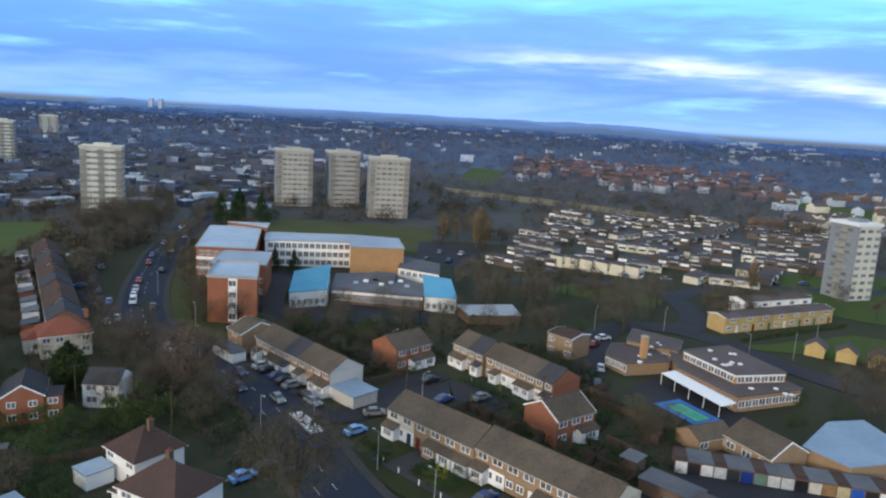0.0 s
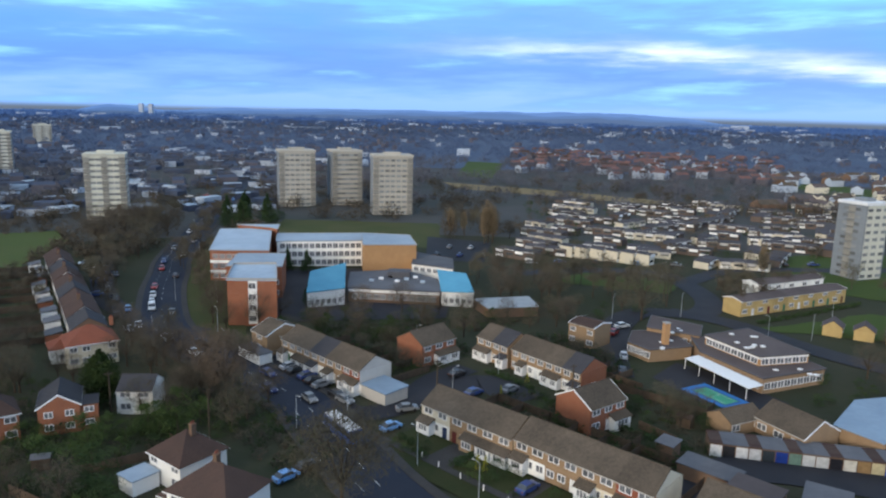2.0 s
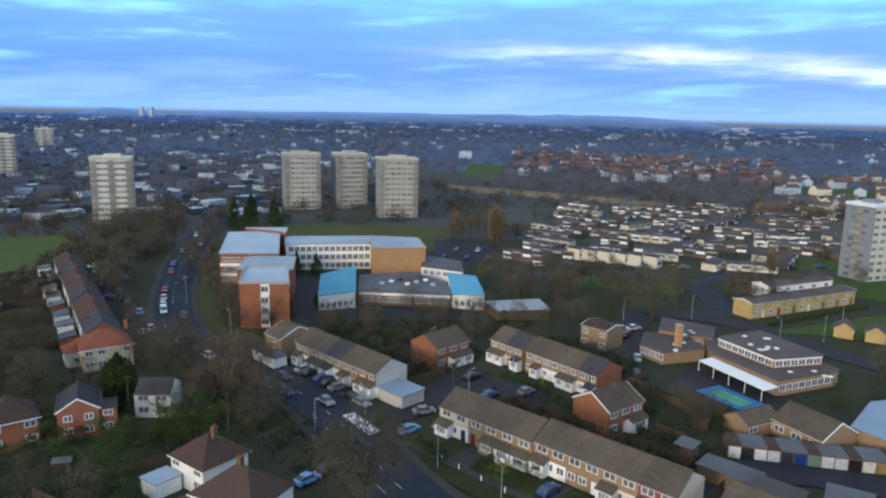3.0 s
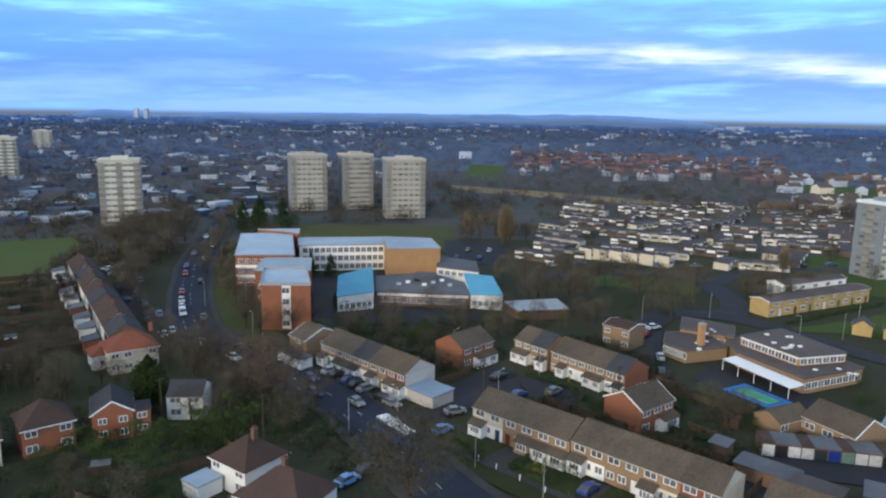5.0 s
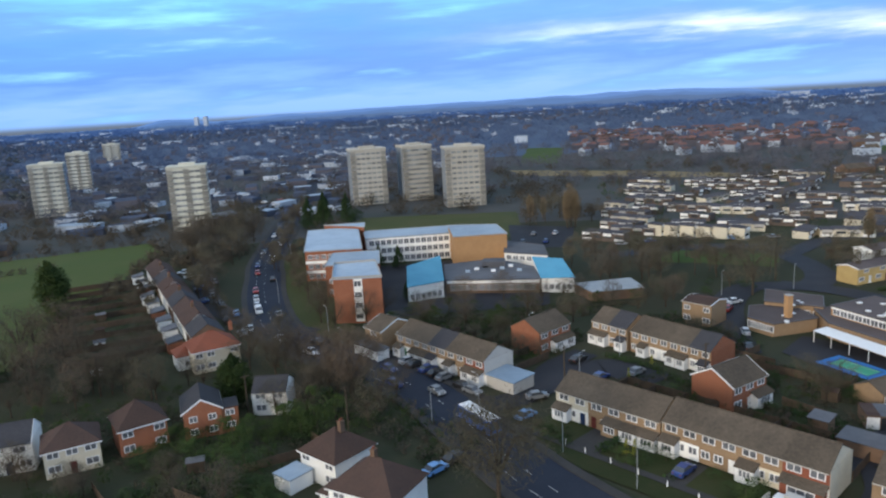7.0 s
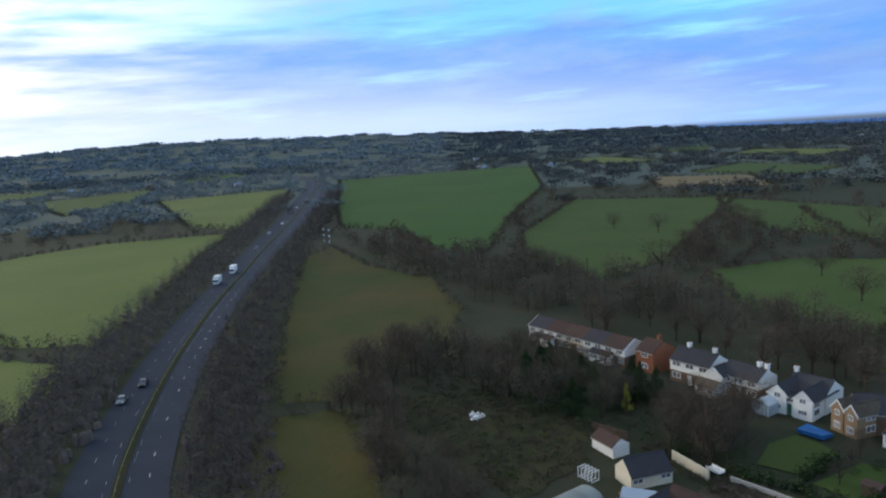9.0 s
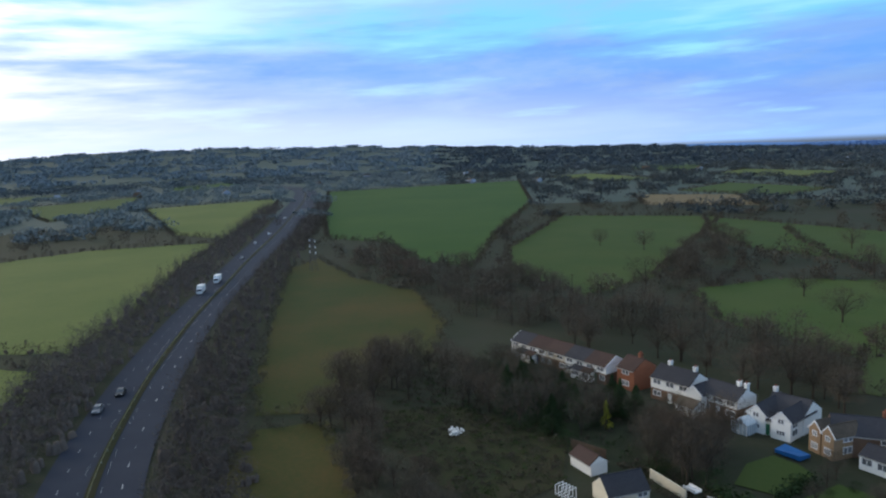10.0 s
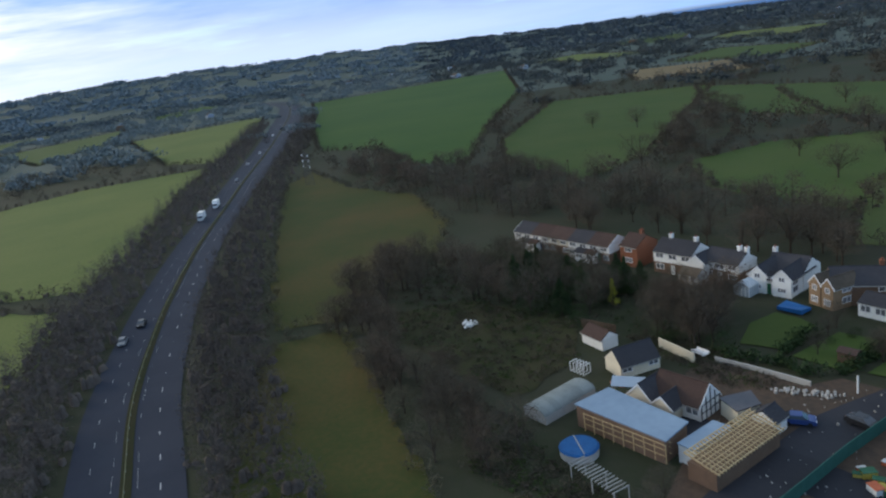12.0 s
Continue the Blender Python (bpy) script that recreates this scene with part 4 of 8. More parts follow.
t, o = block("school_block", [(-61.7, 175.1), (-49.2, 176.1), (-54.4, 195), (-65.6, 192.6)], 12, BRICK, FELT_LIGHT, "tall brick school block with a strip of stair windows", group="school", parapet=0.7)
band(t, o, 0, 0.5, 12.0, RENDER_WHITE, 0.02, 0.42, 0.60)
glaze(t, o, 0, 4, 2.9, 0.2, 1, 2.0, 1.6, inset=0.02)
t, o = block("school_block", [(-67.5, 245), (-37.5, 251), (-40.2, 266.5), (-71.5, 261)], 9, RENDER_WHITE, FELT_LIGHT, "long white school wing with rows of windows", group="school")
glaze(t, o, 0, 3, 2.95, 0, 14, 1.8, 1.9, z0=0.6)
t, o = block("assembly_hall", [(-35.2, 233.2), (-17.6, 236), (-21.6, 254), (-39, 255.5)], 11, BRICK_HALL, FELT_LIGHT, "windowless orange-brick school hall with flat roof", group="school")
t, o = block("school_block", [(-18.5, 229), (-4.8, 222.5), (-5.5, 238), (-18.2, 248)], 6, RENDER_WHITE, FELT, "low white school block with window band", group="school")
glaze(t, o, 0, 2, 2.9, 0, 6, 1.8, 1.5)
t, o = block("school_pavilion", [(-45.2, 193), (-35.6, 198), (-38.2, 215), (-47.2, 207)], 6, RENDER_WHITE, BLUE_SHEET, "school pavilion with a sloping blue sheet roof", group="school", parapet=0, top=[4.6, 5.0, 8.6, 7.4])
glaze(t, o, 0, 1, 3, 0, 6, 1.2, 1.6)
t, o = block("school_block", [(-35, 202), (-8.2, 200.4), (-8, 214), (-22, 228), (-37.5, 222)], 4, BRICK_BROWN, FELT, "single-storey brown school block with rooflights", group="school")
band(t, o, 0, 3.0, 3.9, RENDER_WHITE)
glaze(t, o, 0, 1, 3, 0.1, 12, 1.6, 1.6)
for i in range(7):
    part("roof_light", Shape().box(-8 + i * 2.6, -6.6 + i * 2.6, -3 + (i % 3) * 3, -1.6 + (i % 3) * 3, 4.2, 4.75), WHITE if i % 2 else FELT_LIGHT, t)
part("plant_room", Shape().box(-3, 4, 3, 8, 4.2, 6.0), FELT, t)
t, o = block("school_pavilion", [(-7.6, 200.6), (1.6, 199.6), (-0.9, 214), (-9.6, 219)], 6, RENDER_WHITE, BLUE_SHEET, "small school pavilion with a sloping blue roof", group="school", parapet=0, top=[4.2, 4.4, 6.6, 6.4])
glaze(t, o, 0, 1, 3, 0, 5, 1.2, 1.6)
block("covered_store", [(5.6, 189.6), (19.6, 193), (17.6, 203.6), (1.8, 199)], 2.7, BRICK_BROWN, STEEL_SHEET, "low building with pale corrugated roof", category="shed", parapet=0)

# ---- nursery school, halls and garages ----
t, o = block("nursery_school", [(52.8, 156.4), (60.4, 140.6), (76.5, 148), (68, 170), (54, 167)], 3.4, BRICK_BUFF, FELT_PURPLE, "low brick nursery school with dark flat roof", group="nursery")
glaze(t, o, 1, 1, 3, 0, 9, 1.8, 1.5)
glaze(t, o, 0, 1, 3, 0, 7, 1.8, 1.5)
t, o = block("nursery_school", [(62.4, 147.7), (74.3, 151.1), (67.6, 168.3), (55.4, 161.8)], 5.6, BRICK_HALL, FELT_PURPLE, "upper hall of the nursery school with window bands", group="nursery")
for s in (0, 3):
    band(t, o, s, 5.1, 5.5, RENDER_WHITE, 0.02)
glaze(t, o, 0, 1, 3, 2.9, 6, 1.8, 1.4)
glaze(t, o, 3, 1, 3, 2.9, 8, 1.8, 1.4)
t, o = block("nursery_school", [(38, 163.5), (41.7, 157.9), (52.4, 161.5), (50, 174), (41, 172)], 2.9, BRICK_BUFF, FELT_PURPLE, "low nursery wing with white windows", group="nursery")
glaze(t, o, 0, 1, 3, 0, 5, 1.8, 1.5)
t, o = block("nursery_school", [(44.6, 172.6), (55.6, 166.4), (59, 175), (48.4, 183)], 3.9, BRICK_BUFF, FELT_PURPLE, "taller nursery wing with dark roof", group="nursery")
glaze(t, o, 0, 1, 3, 0.6, 6, 1.4, 1.3)
glaze(t, o, 3, 1, 3, 0.6, 5, 1.4, 1.3)
rl = random.Random(4)
for x0, x1, y0, y1, z, count in ((60, 67, 151, 163, 5.94, 9), (61, 74, 143, 147, 3.44, 4), (41, 49, 158, 166, 2.94, 4), (46, 53, 167, 173, 3.74, 3)):
    for i in range(count):
        g = thing("roof_light", rl.uniform(x0, x1), rl.uniform(y0, y1), z, 20, "small white domed roof light", "roof light", "roof lights")
        part("kerb", Shape().box(-0.45, 0.45, -0.45, 0.45, 0, 0.18), CONCRETE, g)
        part("dome", Shape().prism([(-0.4, -0.4), (0.4, -0.4), (0.4, 0.4), (-0.4, 0.4)], 0.184, 0.36), WHITE, g)
ch = thing("boiler_chimney", 46.4, 162.5, 0, 20, "square buff-brick boiler chimney", "chimney")
part("shaft", Shape().box(-0.65, 0.65, -0.65, 0.65, 0, 8.2), BRICK_HALL, ch)
part("cap", Shape().box(-0.75, 0.75, -0.75, 0.75, 8.204, 8.4), CONCRETE, ch)
cano = thing("play_canopy", 54.2, 146.4, 0, -66.0, "long white sheet canopy on posts", "canopy")
part("roof_sheet", Shape().slab((-9.4, -1.9, 2.6), (9.4, -1.9, 2.6), (9.4, 1.9, 2.9), (-9.4, 1.9, 2.9), 0.12), WHITE, cano)
for i in range(5):
    part("post", Shape().tube((-9 + i * 4.5, -2, 0), (-9 + i * 4.5, -2, 2.55), 0.08, 0.08), WHITE, cano)
court = thing("sports_court", 50.4, 138.6, 0, -60.0, "painted ball court in blue and green", "ball court")
part("outer_surface", Shape().box(-5.9, 5.9, -3.5, 3.5, 0.16, 0.19), COURT_BLUE, court)
part("border", Shape().box(-4.6, 4.6, -2.4, 2.4, 0.19, 0.20), COURT_NAVY, court)
part("inner_surface", Shape().box(-4.0, 4.0, -1.9, 1.9, 0.20, 0.21), COURT_GREEN, court)
part("court_line", Shape().box(-3.5, 3.5, -1.5, -1.4, 0.21, 0.215).box(-3.5, 3.5, 1.4, 1.5, 0.21, 0.215).box(-0.05, 0.05, -1.4, 1.4, 0.21, 0.215), PAINT, court)
house("parish_hall", 58.2, 120.4, -62.0, 10.5, 8.6, 3.0, 5.4, wall=BRICK_BUFF, roof=TILE_BROWN, ends="r", front="www", upper=" ", back=False, label="low brick parish hall with brown tiled roof", category="hall")
house("parish_hall", 49.0, 124.2, 28.0, 8.5, 5.5, 2.6, 4.0, wall=BRICK_BUFF, roof=TILE_BROWN, front="w w", upper=" ", back=False, label="low brick annexe with brown tiled roof", category="hall")
block("sports_hall", [(64.6, 120), (69.4, 113), (84, 118), (82, 133.6), (74.4, 131.4)], 3.0, BRICK_BUFF, BLUEGREY_SHEET, "brick hall with large pale blue-grey sheet roof", category="hall", parapet=0)
GCOL = [(0.75, 0.75, 0.75), (0.03, 0.03, 0.035), (0.70, 0.70, 0.70), (0.6, 0.6, 0.6), (0.04, 0.05, 0.06), (0.02, 0.05, 0.25), (0.16, 0.25, 0.20), (0.62, 0.62, 0.60), (0.55, 0.55, 0.53), (0.02, 0.02, 0.025), (0.62, 0.58, 0.50), (0.30, 0.19, 0.09), (0.55, 0.47, 0.28), (0.03, 0.10, 0.42), (0.03, 0.03, 0.03), (0.7, 0.7, 0.7)]
gway = Vector((27.1, -5.3)).normalized()
for i, c in enumerate(GCOL):
    p = Vector((40.6, 112.6)) + gway * (2.05 * (i + 0.5)) + Vector((-gway.y, gway.x)) * 2.6
    g = thing("lock_up_garage", p.x, p.y, 0, math.degrees(math.atan2(gway.y, gway.x)), "lock-up garage with painted up-and-over door", "garage", "garage row")
    part("wall", Shape().box(-1.02, 1.02, -2.55, 2.6, 0, 2.2), BRICK_BROWN, g)
    part("roof", Shape().slab((-1.024, -2.75, 2.45), (1.024, -2.75, 2.45), (1.024, 2.8, 2.25), (-1.024, 2.8, 2.25), 0.12), FELT if i % 3 else TILE_MAROON, g)
    part("garage_door", Shape().box(-0.93, 0.93, -2.62, -2.554, 0.02, 2.05), mat("garage_paint", c, None, 1.5, 0.5, tint=0.05), g)
for x, y, turn, w, d, m in ((37.6, 103.4, -42, 9, 4, FELT), (42.5, 97.6, -42, 7, 4, FELT_PURPLE), (52, 96, -30, 6, 5, FELT), (33.5, 112, -42, 3, 3, FELT)):
    g = thing("garden_workshop", x, y, 0, turn, "low brick workshop with felt roof", "shed", "back yards")
    part("wall", Shape().box(-w / 2, w / 2, -d / 2, d / 2, 0, 2.4), BRICK_BROWN, g)
    part("roof", Shape().slab((-w / 2 - 0.2, -d / 2 - 0.2, 2.6), (w / 2 + 0.2, -d / 2 - 0.2, 2.6), (w / 2 + 0.2, d / 2 + 0.2, 2.9), (-w / 2 - 0.2, d / 2 + 0.2, 2.9), 0.15), m, g)
terrace("terraced_house", 77.5, 198.6, 117.4, 219.4, 7, 6.5, "yellow terrace", "yellow-brick terraced house with dark low roof", walls=[BRICK_YELLOW], roofs=[FELT_PURPLE], fronts=["wd"], upper="w", eave=4.5, ridge=5.2)
terrace("terraced_house", 89, 216, 115, 229, 5, 6, "white terrace", "white rendered terraced house with dark low roof", walls=[RENDER_WHITE], roofs=[FELT_PURPLE], fronts=["wd"], upper="w", eave=5.4, ridge=6.2, z=0.2)
for i, (x, y) in enumerate(((96.8, 185.2), (103.2, 181.8), (109.6, 178.4), (116, 175))):
    house("bungalow", x, y, 60, 5.6, 4.6, 2.6, 4.2, wall=BRICK_YELLOW, roof=FELT_PURPLE, front="w", upper=" ", back=False, label="yellow-brick house end with low roof", group="yellow houses")

# ---- villas and the row of houses on the left ----
house("villa", -83.2, 147.4, 36.0, 10.0, 8.6, 5.0, 8.0, wall=RENDER_CREAM, roof=TILE_RED, hip=True, front="ww w", stack=[4.6], label="cream rendered villa with red hipped roof")
house("villa", -89.4, 147.2, 36.0, 5.0, 6.0, 3.2, 5.0, wall=RENDER_WHITE, roof=TILE_RED, hip=True, front="w", upper=" ", back=False, label="low white wing with orange-red hipped roof")
for i in range(9):
    f = i / 8
    x, y = -90.5 - 47 * f, 160 + 70 * f
    house("semi_detached_house", x, y, 124.0, 10.3, 7.4, 4.5, 6.9 + 0.25 * (i % 2), wall=RENDER_WHITE if i % 3 else BRICK_BROWN, roof=(TILE_DARK, TILE_MAROON, TILE_MAROON)[i % 3], stack=[3.0] if i % 2 else None, stack_wall=BRICK_BROWN, front="wdw", label="semi-detached house with white rear and dark tiled roof", group="villa row")
    k = thing("rear_extension", x - 6.4 - rng.random(), y - 3.6 + rng.random() * 2, 0, 124.0, "white rear extension with lean-to roof", "extension", "villa row")
    part("wall", Shape().box(-2.4, 2.4, -1.8, 1.8, 0, 2.5), RENDER_WHITE if i % 3 else BRICK, k)
    part("roof", Shape().slab((-2.5, -1.9, 3.3), (2.5, -1.9, 3.3), (2.5, 1.9, 2.6), (-2.5, 1.9, 2.6), 0.1), FELT, k)
house("villa", -42.6, 99.2, -35.0, 8.0, 8.0, 4.4, 7.8, wall=RENDER_WHITE, roof=TILE_MAROON, hip=True, stack=[1.0], stack_wall=BRICK_BROWN, front="w w", label="white rendered house with brown hipped roof")
house("villa", -34.4, 89.2, -24.0, 10.6, 8.6, 4.4, 7.9, wall=RENDER_WHITE, roof=TILE_MAROON, hip=True, stack=[-0.5], stack_wall=BRICK_BROWN, front="w w", label="white rendered semi with brown hipped roof")
k = thing("side_extension", -48.6, 95.4, 0, -35.0, "flat-roofed white side extension", "extension")
part("wall", Shape().box(-1.9, 1.9, -2.1, 2.1, 0, 2.3), RENDER_WHITE, k)
part("roof", Shape().box(-2.05, 2.05, -2.25, 2.25, 2.304, 2.5), FELT_LIGHT, k)
house("garden_room", -40.4, 90.6, -24.0, 4.2, 3.6, 2.3, 3.4, wall=RENDER_WHITE, roof=TILE_MAROON, hip=True, front="w", upper=" ", back=False, label="low white garden room with brown hipped roof", category="extension")
house("small_house", -61.0, 123.6, 5.0, 6.5, 6.5, 4.6, 6.4, wall=RENDER_WHITE, roof=TILE_DARK, front="ww", label="small white house with slate roof")

# ---- the row of houses on the lane ----
LANE = "lane houses"
terrace("terraced_house", -194.5, 40.8, -166.5, 57.0, 5, 7.0, LANE, "white rendered terraced house with maroon tiled roof", walls=[RENDER_WHITE, RENDER_WHITE, RENDER_CREAM], roofs=[TILE_DARK, TILE_MAROON, TILE_MAROON], bases=[RENDER_WHITE, BRICK_BROWN, BRICK_BROWN, RENDER_GREY, BRICK_BROWN], porches=[" c", "g ", " "], fronts=["wdw"], upper="ww", eave=4.3, ridge=6.1)
house("detached_house", -164.6, 63.4, 28.0, 5.0, 7.0, 4.8, 6.8, wall=BRICK, roof=TILE_MAROON, front="w", stack=[1.0], label="red-brick house with maroon roof", group=LANE)
house("semi_detached_house", -154.4, 69.0, 31.0, 9.6, 6.6, 4.9, 6.9, wall=RENDER_WHITE, roof=TILE_DARK, front="wdw", upper="www", stack=[-2.5, 3.6], stack_wall=RENDER_WHITE, base=BRICK_BROWN, label="white semi-detached house with white chimneys", group=LANE)
house("house_wing", -148.0, 70.4, 121.0, 4.2, 3.6, 4.0, 5.5, wall=RENDER_WHITE, roof=TILE_DARK, ends="l", front=" ", upper=" ", back=False, label="white gabled wing with slate roof", group=LANE)
house("house_wing", -146.4, 67.6, 29.0, 4.6, 3.0, 2.2, 3.2, wall=RENDER_GREY, roof=TILE_BROWN, front="ww", upper=" ", back=False, label="low grey outbuilding with brown roof", group=LANE)
house("semi_detached_house", -145.4, 75.0, 27.0, 8.6, 6.0, 4.3, 6.1, wall=RENDER_WHITE, roof=TILE_DARK, front="wdw", upper="www", stack=[2.4, 4.0], stack_wall=RENDER_WHITE, base=BRICK_BROWN, label="white rendered house with dark roof", group=LANE)
for x, y in ((-138.0, 79.4), (-133.8, 81.8)):
    t = house("house_wing", x, y, 123.0, 9.6, 3.5, 3.7, 5.3, wall=RENDER_WHITE, roof=TILE_DARK, ends="l", front="w w", label="white gable of a large rendered house", group=LANE)
    window(t, 1.2, 1.0, pose(-4.8, 0, 3.0, 0, 0, -90), 1)
    window(t, 1.6, 0.9, pose(-4.8, 0, 0.9, 0, 0, -90), 2)
house("detached_house", -137.2, 83.6, 33.0, 7.6, 7.0, 3.5, 5.7, wall=RENDER_WHITE, roof=TILE_DARK, front="  ", stack=[-3.4], stack_wall=RENDER_WHITE, label="large white rendered house with long dark roof", group=LANE)
house("porch_dormer", -134.6, 77.9, 33.0, 1.8, 2.6, 3.0, 3.9, wall=RENDER_WHITE, roof=TILE_DARK, front="d", upper=" ", back=False, label="white link porch between two gables", group=LANE, category="porch")
k = thing("conservatory", -136.0, 73.6, 0, 118.0, "white-framed conservatory with pitched glass roof", "conservatory", LANE)
for a in range(5):
    part("post", Shape().box(-1.86, -1.78, -1.6 + a * 0.8 - 0.04, -1.6 + a * 0.8 + 0.04, 0, 2.0 + 1.1 * (1 - abs(a - 2) / 2)), WHITE, k)
for a in range(6):
    for y in (-1.64, 1.64):
        part("post", Shape().box(-1.78 + a * 0.7, -1.72 + a * 0.7, y - 0.03, y + 0.03, 0, 2.0), WHITE, k)
        part("glazing_bar", Shape().slab((-1.78 + a * 0.7, y * 1.06, 2.05), (-1.70 + a * 0.7, y * 1.06, 2.05), (-1.70 + a * 0.7, 0, 3.17), (-1.78 + a * 0.7, 0, 3.17), 0.04), WHITE, k)
part("glass_wall", Shape().box(-1.75, 1.75, -1.6, 1.6, 0, 2.0), GLASS_PALE, k)
part("glass_roof", Shape().slab((-1.9, -1.7, 2.02), (1.9, -1.7, 2.02), (1.9, 0, 3.12), (-1.9, 0, 3.12), 0.05).slab((1.9, 1.7, 2.02), (-1.9, 1.7, 2.02), (-1.9, 0, 3.12), (1.9, 0, 3.12), 0.05), GLASS_PALE, k)
house("detached_house", -124.4, 88.4, 62.0, 10.0, 6.6, 4.0, 6.2, wall=BRICK_BROWN, roof=TILE_DARK, stack=[3.4], ends="r", front="w w", label="brick house with dark slate roof", group=LANE)
for x, y in ((-126.0, 83.4), (-123.3, 84.0)):
    t = house("house_wing", x, y, 102.0, 6.0, 2.5, 4.3, 5.7, wall=BRICK_BUFF, roof=TILE_BROWN, ends="l", front="w", label="buff-brick gable with white bargeboards", group=LANE)
    window(t, 1.0, 1.0, pose(-3.0, 0, 3.0, 0, 0, -90), 1)
    window(t, 1.4, 1.2, pose(-3.0, 0, 0.7, 0, 0, -90), 2)
house("semi_detached_house", -111.0, 92.6, 24.0, 12.0, 7.0, 4.4, 6.4, wall=RENDER_WHITE, roof=TILE_BROWN, front="wddw", upper="wwww", label="white semi-detached pair with brown roof", group=LANE)
house("house_wing", -117.0, 86.8, 24.0, 5.0, 4.5, 2.6, 3.8, wall=RENDER_WHITE, roof=TILE_DARK, front="ww", upper=" ", back=False, label="white single-storey rear wing", group=LANE)
house("house_wing", -108.4, 88.4, 24.0, 4.0, 4.5, 2.6, 3.6, wall=RENDER_WHITE, roof=GLASS_PALE, front="ww", upper=" ", back=False, label="white glazed garden room", group=LANE)
house("detached_house", -98.5, 102.2, 24.0, 7.4, 7.4, wall=RENDER_WHITE, roof=TILE_DARK, ends="r", front="wdw", upper="ww", label="white house with slate gabled roof", group=LANE)
house("detached_house", -88.2, 102.4, 34.0, 8.2, 7.6, 4.6, 7.4, wall=RENDER_CREAM, roof=TILE_MAROON, hip=True, front="wdw", label="cream house with maroon hipped roof", group=LANE)
house("detached_house", -80.0, 109.0, 40.0, 7.6, 7.6, 5.0, 8.4, wall=BRICK, roof=TILE_MAROON, hip=True, front="w w", label="brick house with large maroon hipped roof", group=LANE)
t = house("detached_house", -71.6, 115.4, 117.0, 9.0, 6.4, 5.0, 7.0, wall=BRICK, roof=TILE_DARK, ends="l", front="w", label="red-brick house with white-trimmed gable", group=LANE)
for y in (-1.6, 1.6):
    window(t, 1.4, 1.15, pose(-4.5, y, 3.1, 0, 0, -90), 1)
    window(t, 1.4, 1.2, pose(-4.5, y, 0.8, 0, 0, -90), 1)
part("side_wing", Shape().box(-4.2, 0.0, -6.0, -3.204, 0, 4.6), BRICK, t, "flat-roofed brick wing")
part("wing_roof", Shape().box(-4.4, 0.1, -6.2, -3.204, 4.604, 4.8), TILE_DARK, t)
window(t, 1.6, 1.1, pose(-4.2, -4.6, 3.2, 0, 0, -90), 1)
window(t, 1.6, 1.1, pose(-4.2, -4.6, 0.9, 0, 0, -90), 1)

# ---- workshops and farm yard ----
YARD = "farm yard"
jk2 = random.Random(9)
house("garden_shed", -126.4, 40.9, 21.0, 5.6, 3.4, 2.1, 3.2, wall=RENDER_WHITE, roof=TILE_MAROON, front=" ", upper=" ", back=False, label="white garden shed with brown pitched roof", group=YARD, category="shed")
house("bungalow", -115.3, 42.6, 102.0, 7.2, 4.6, 2.2, 4.2, wall=RENDER_CREAM, roof=TILE_DARK, front="w w", upper=" ", back=False, label="cream bungalow with dark tiled roof", group=YARD)
barn = thing("barn", -108.0, 28.4, 0, 120.0, "long arched barn with pale sheet roof", "barn", YARD)
ARC = [(-2.3 * math.cos(q), 1.3 + 0.95 * math.sin(q)) for q in [i * math.pi / 12 for i in range(13)]]
for side in (-1, 1):
    end = Shape()
    end.v += [(side * 5.3, -2.25, 0), (side * 5.3, 2.25, 0)] + [(side * 5.3, -y, z) for y, z in ARC]
    end.f += [tuple(range(15))]
    part("end_wall", end, CONCRETE, barn)
    part("side_wall", Shape().box(-5.3, 5.3, side * 2.25 - 0.08, side * 2.25 + 0.08, 0, 1.3), CONCRETE, barn)
for i in range(9):
    x0 = -5.4 + i * 1.2
    arch = Shape()
    for (y, z), k in zip(ARC, range(13)):
        arch.v += [(x0, y, z), (x0 + 1.19, y, z), (x0 + 1.19, y * 0.97, z - 0.06), (x0, y * 0.97, z - 0.06)]
        if k:
            n = 4 * k
            arch.f += [(n - 4 + q, n - 4 + (q + 1) % 4, n + (q + 1) % 4, n + q) for q in range(4)]
    arch.f += [(0, 3, 2, 1), (48, 49, 50, 51)]
    part("roof_sheet", arch, BARN_SHEET, barn)
house("tudor_cottage", -100.8, 44.8, 32.0, 8.0, 4.8, 2.5, 4.9, wall=RENDER_WHITE, roof=TILE_MAROON, ends="r", front="w w", upper=" ", back=False, label="half-timbered cottage with brown tiled roof", group=YARD)
house("tudor_wing", -103.4, 40.6, 122.0, 5.0, 3.8, 2.4, 4.3, wall=RENDER_CREAM, roof=TILE_DARK, ends="l", front=" ", upper=" ", back=False, label="gabled cottage wing with dark tiles", group=YARD)
house("tudor_wing", -99.6, 42.0, 122.0, 4.0, 3.2, 2.3, 3.7, wall=RENDER_CREAM, roof=TILE_DARK, ends="l", front=" ", upper=" ", back=False, label="lower gabled cottage wing with dark tiles", group=YARD)
block("workshop", [(-101.6, 29.2), (-88.8, 36.6), (-92.0, 41.0), (-104.3, 35.2)], 3.3, BRICK_BROWN, BLUEGREY_SHEET, "workshop with pale sheet roof", category="workshop", parapet=0, group=YARD)
block("workshop", [(-88.8, 38.4), (-86.4, 39.6), (-89.6, 45.8), (-91.8, 44.4)], 2.7, RENDER_WHITE, BLUEGREY_SHEET, "low store with pale blue roof sheets", category="workshop", parapet=0, group=YARD)
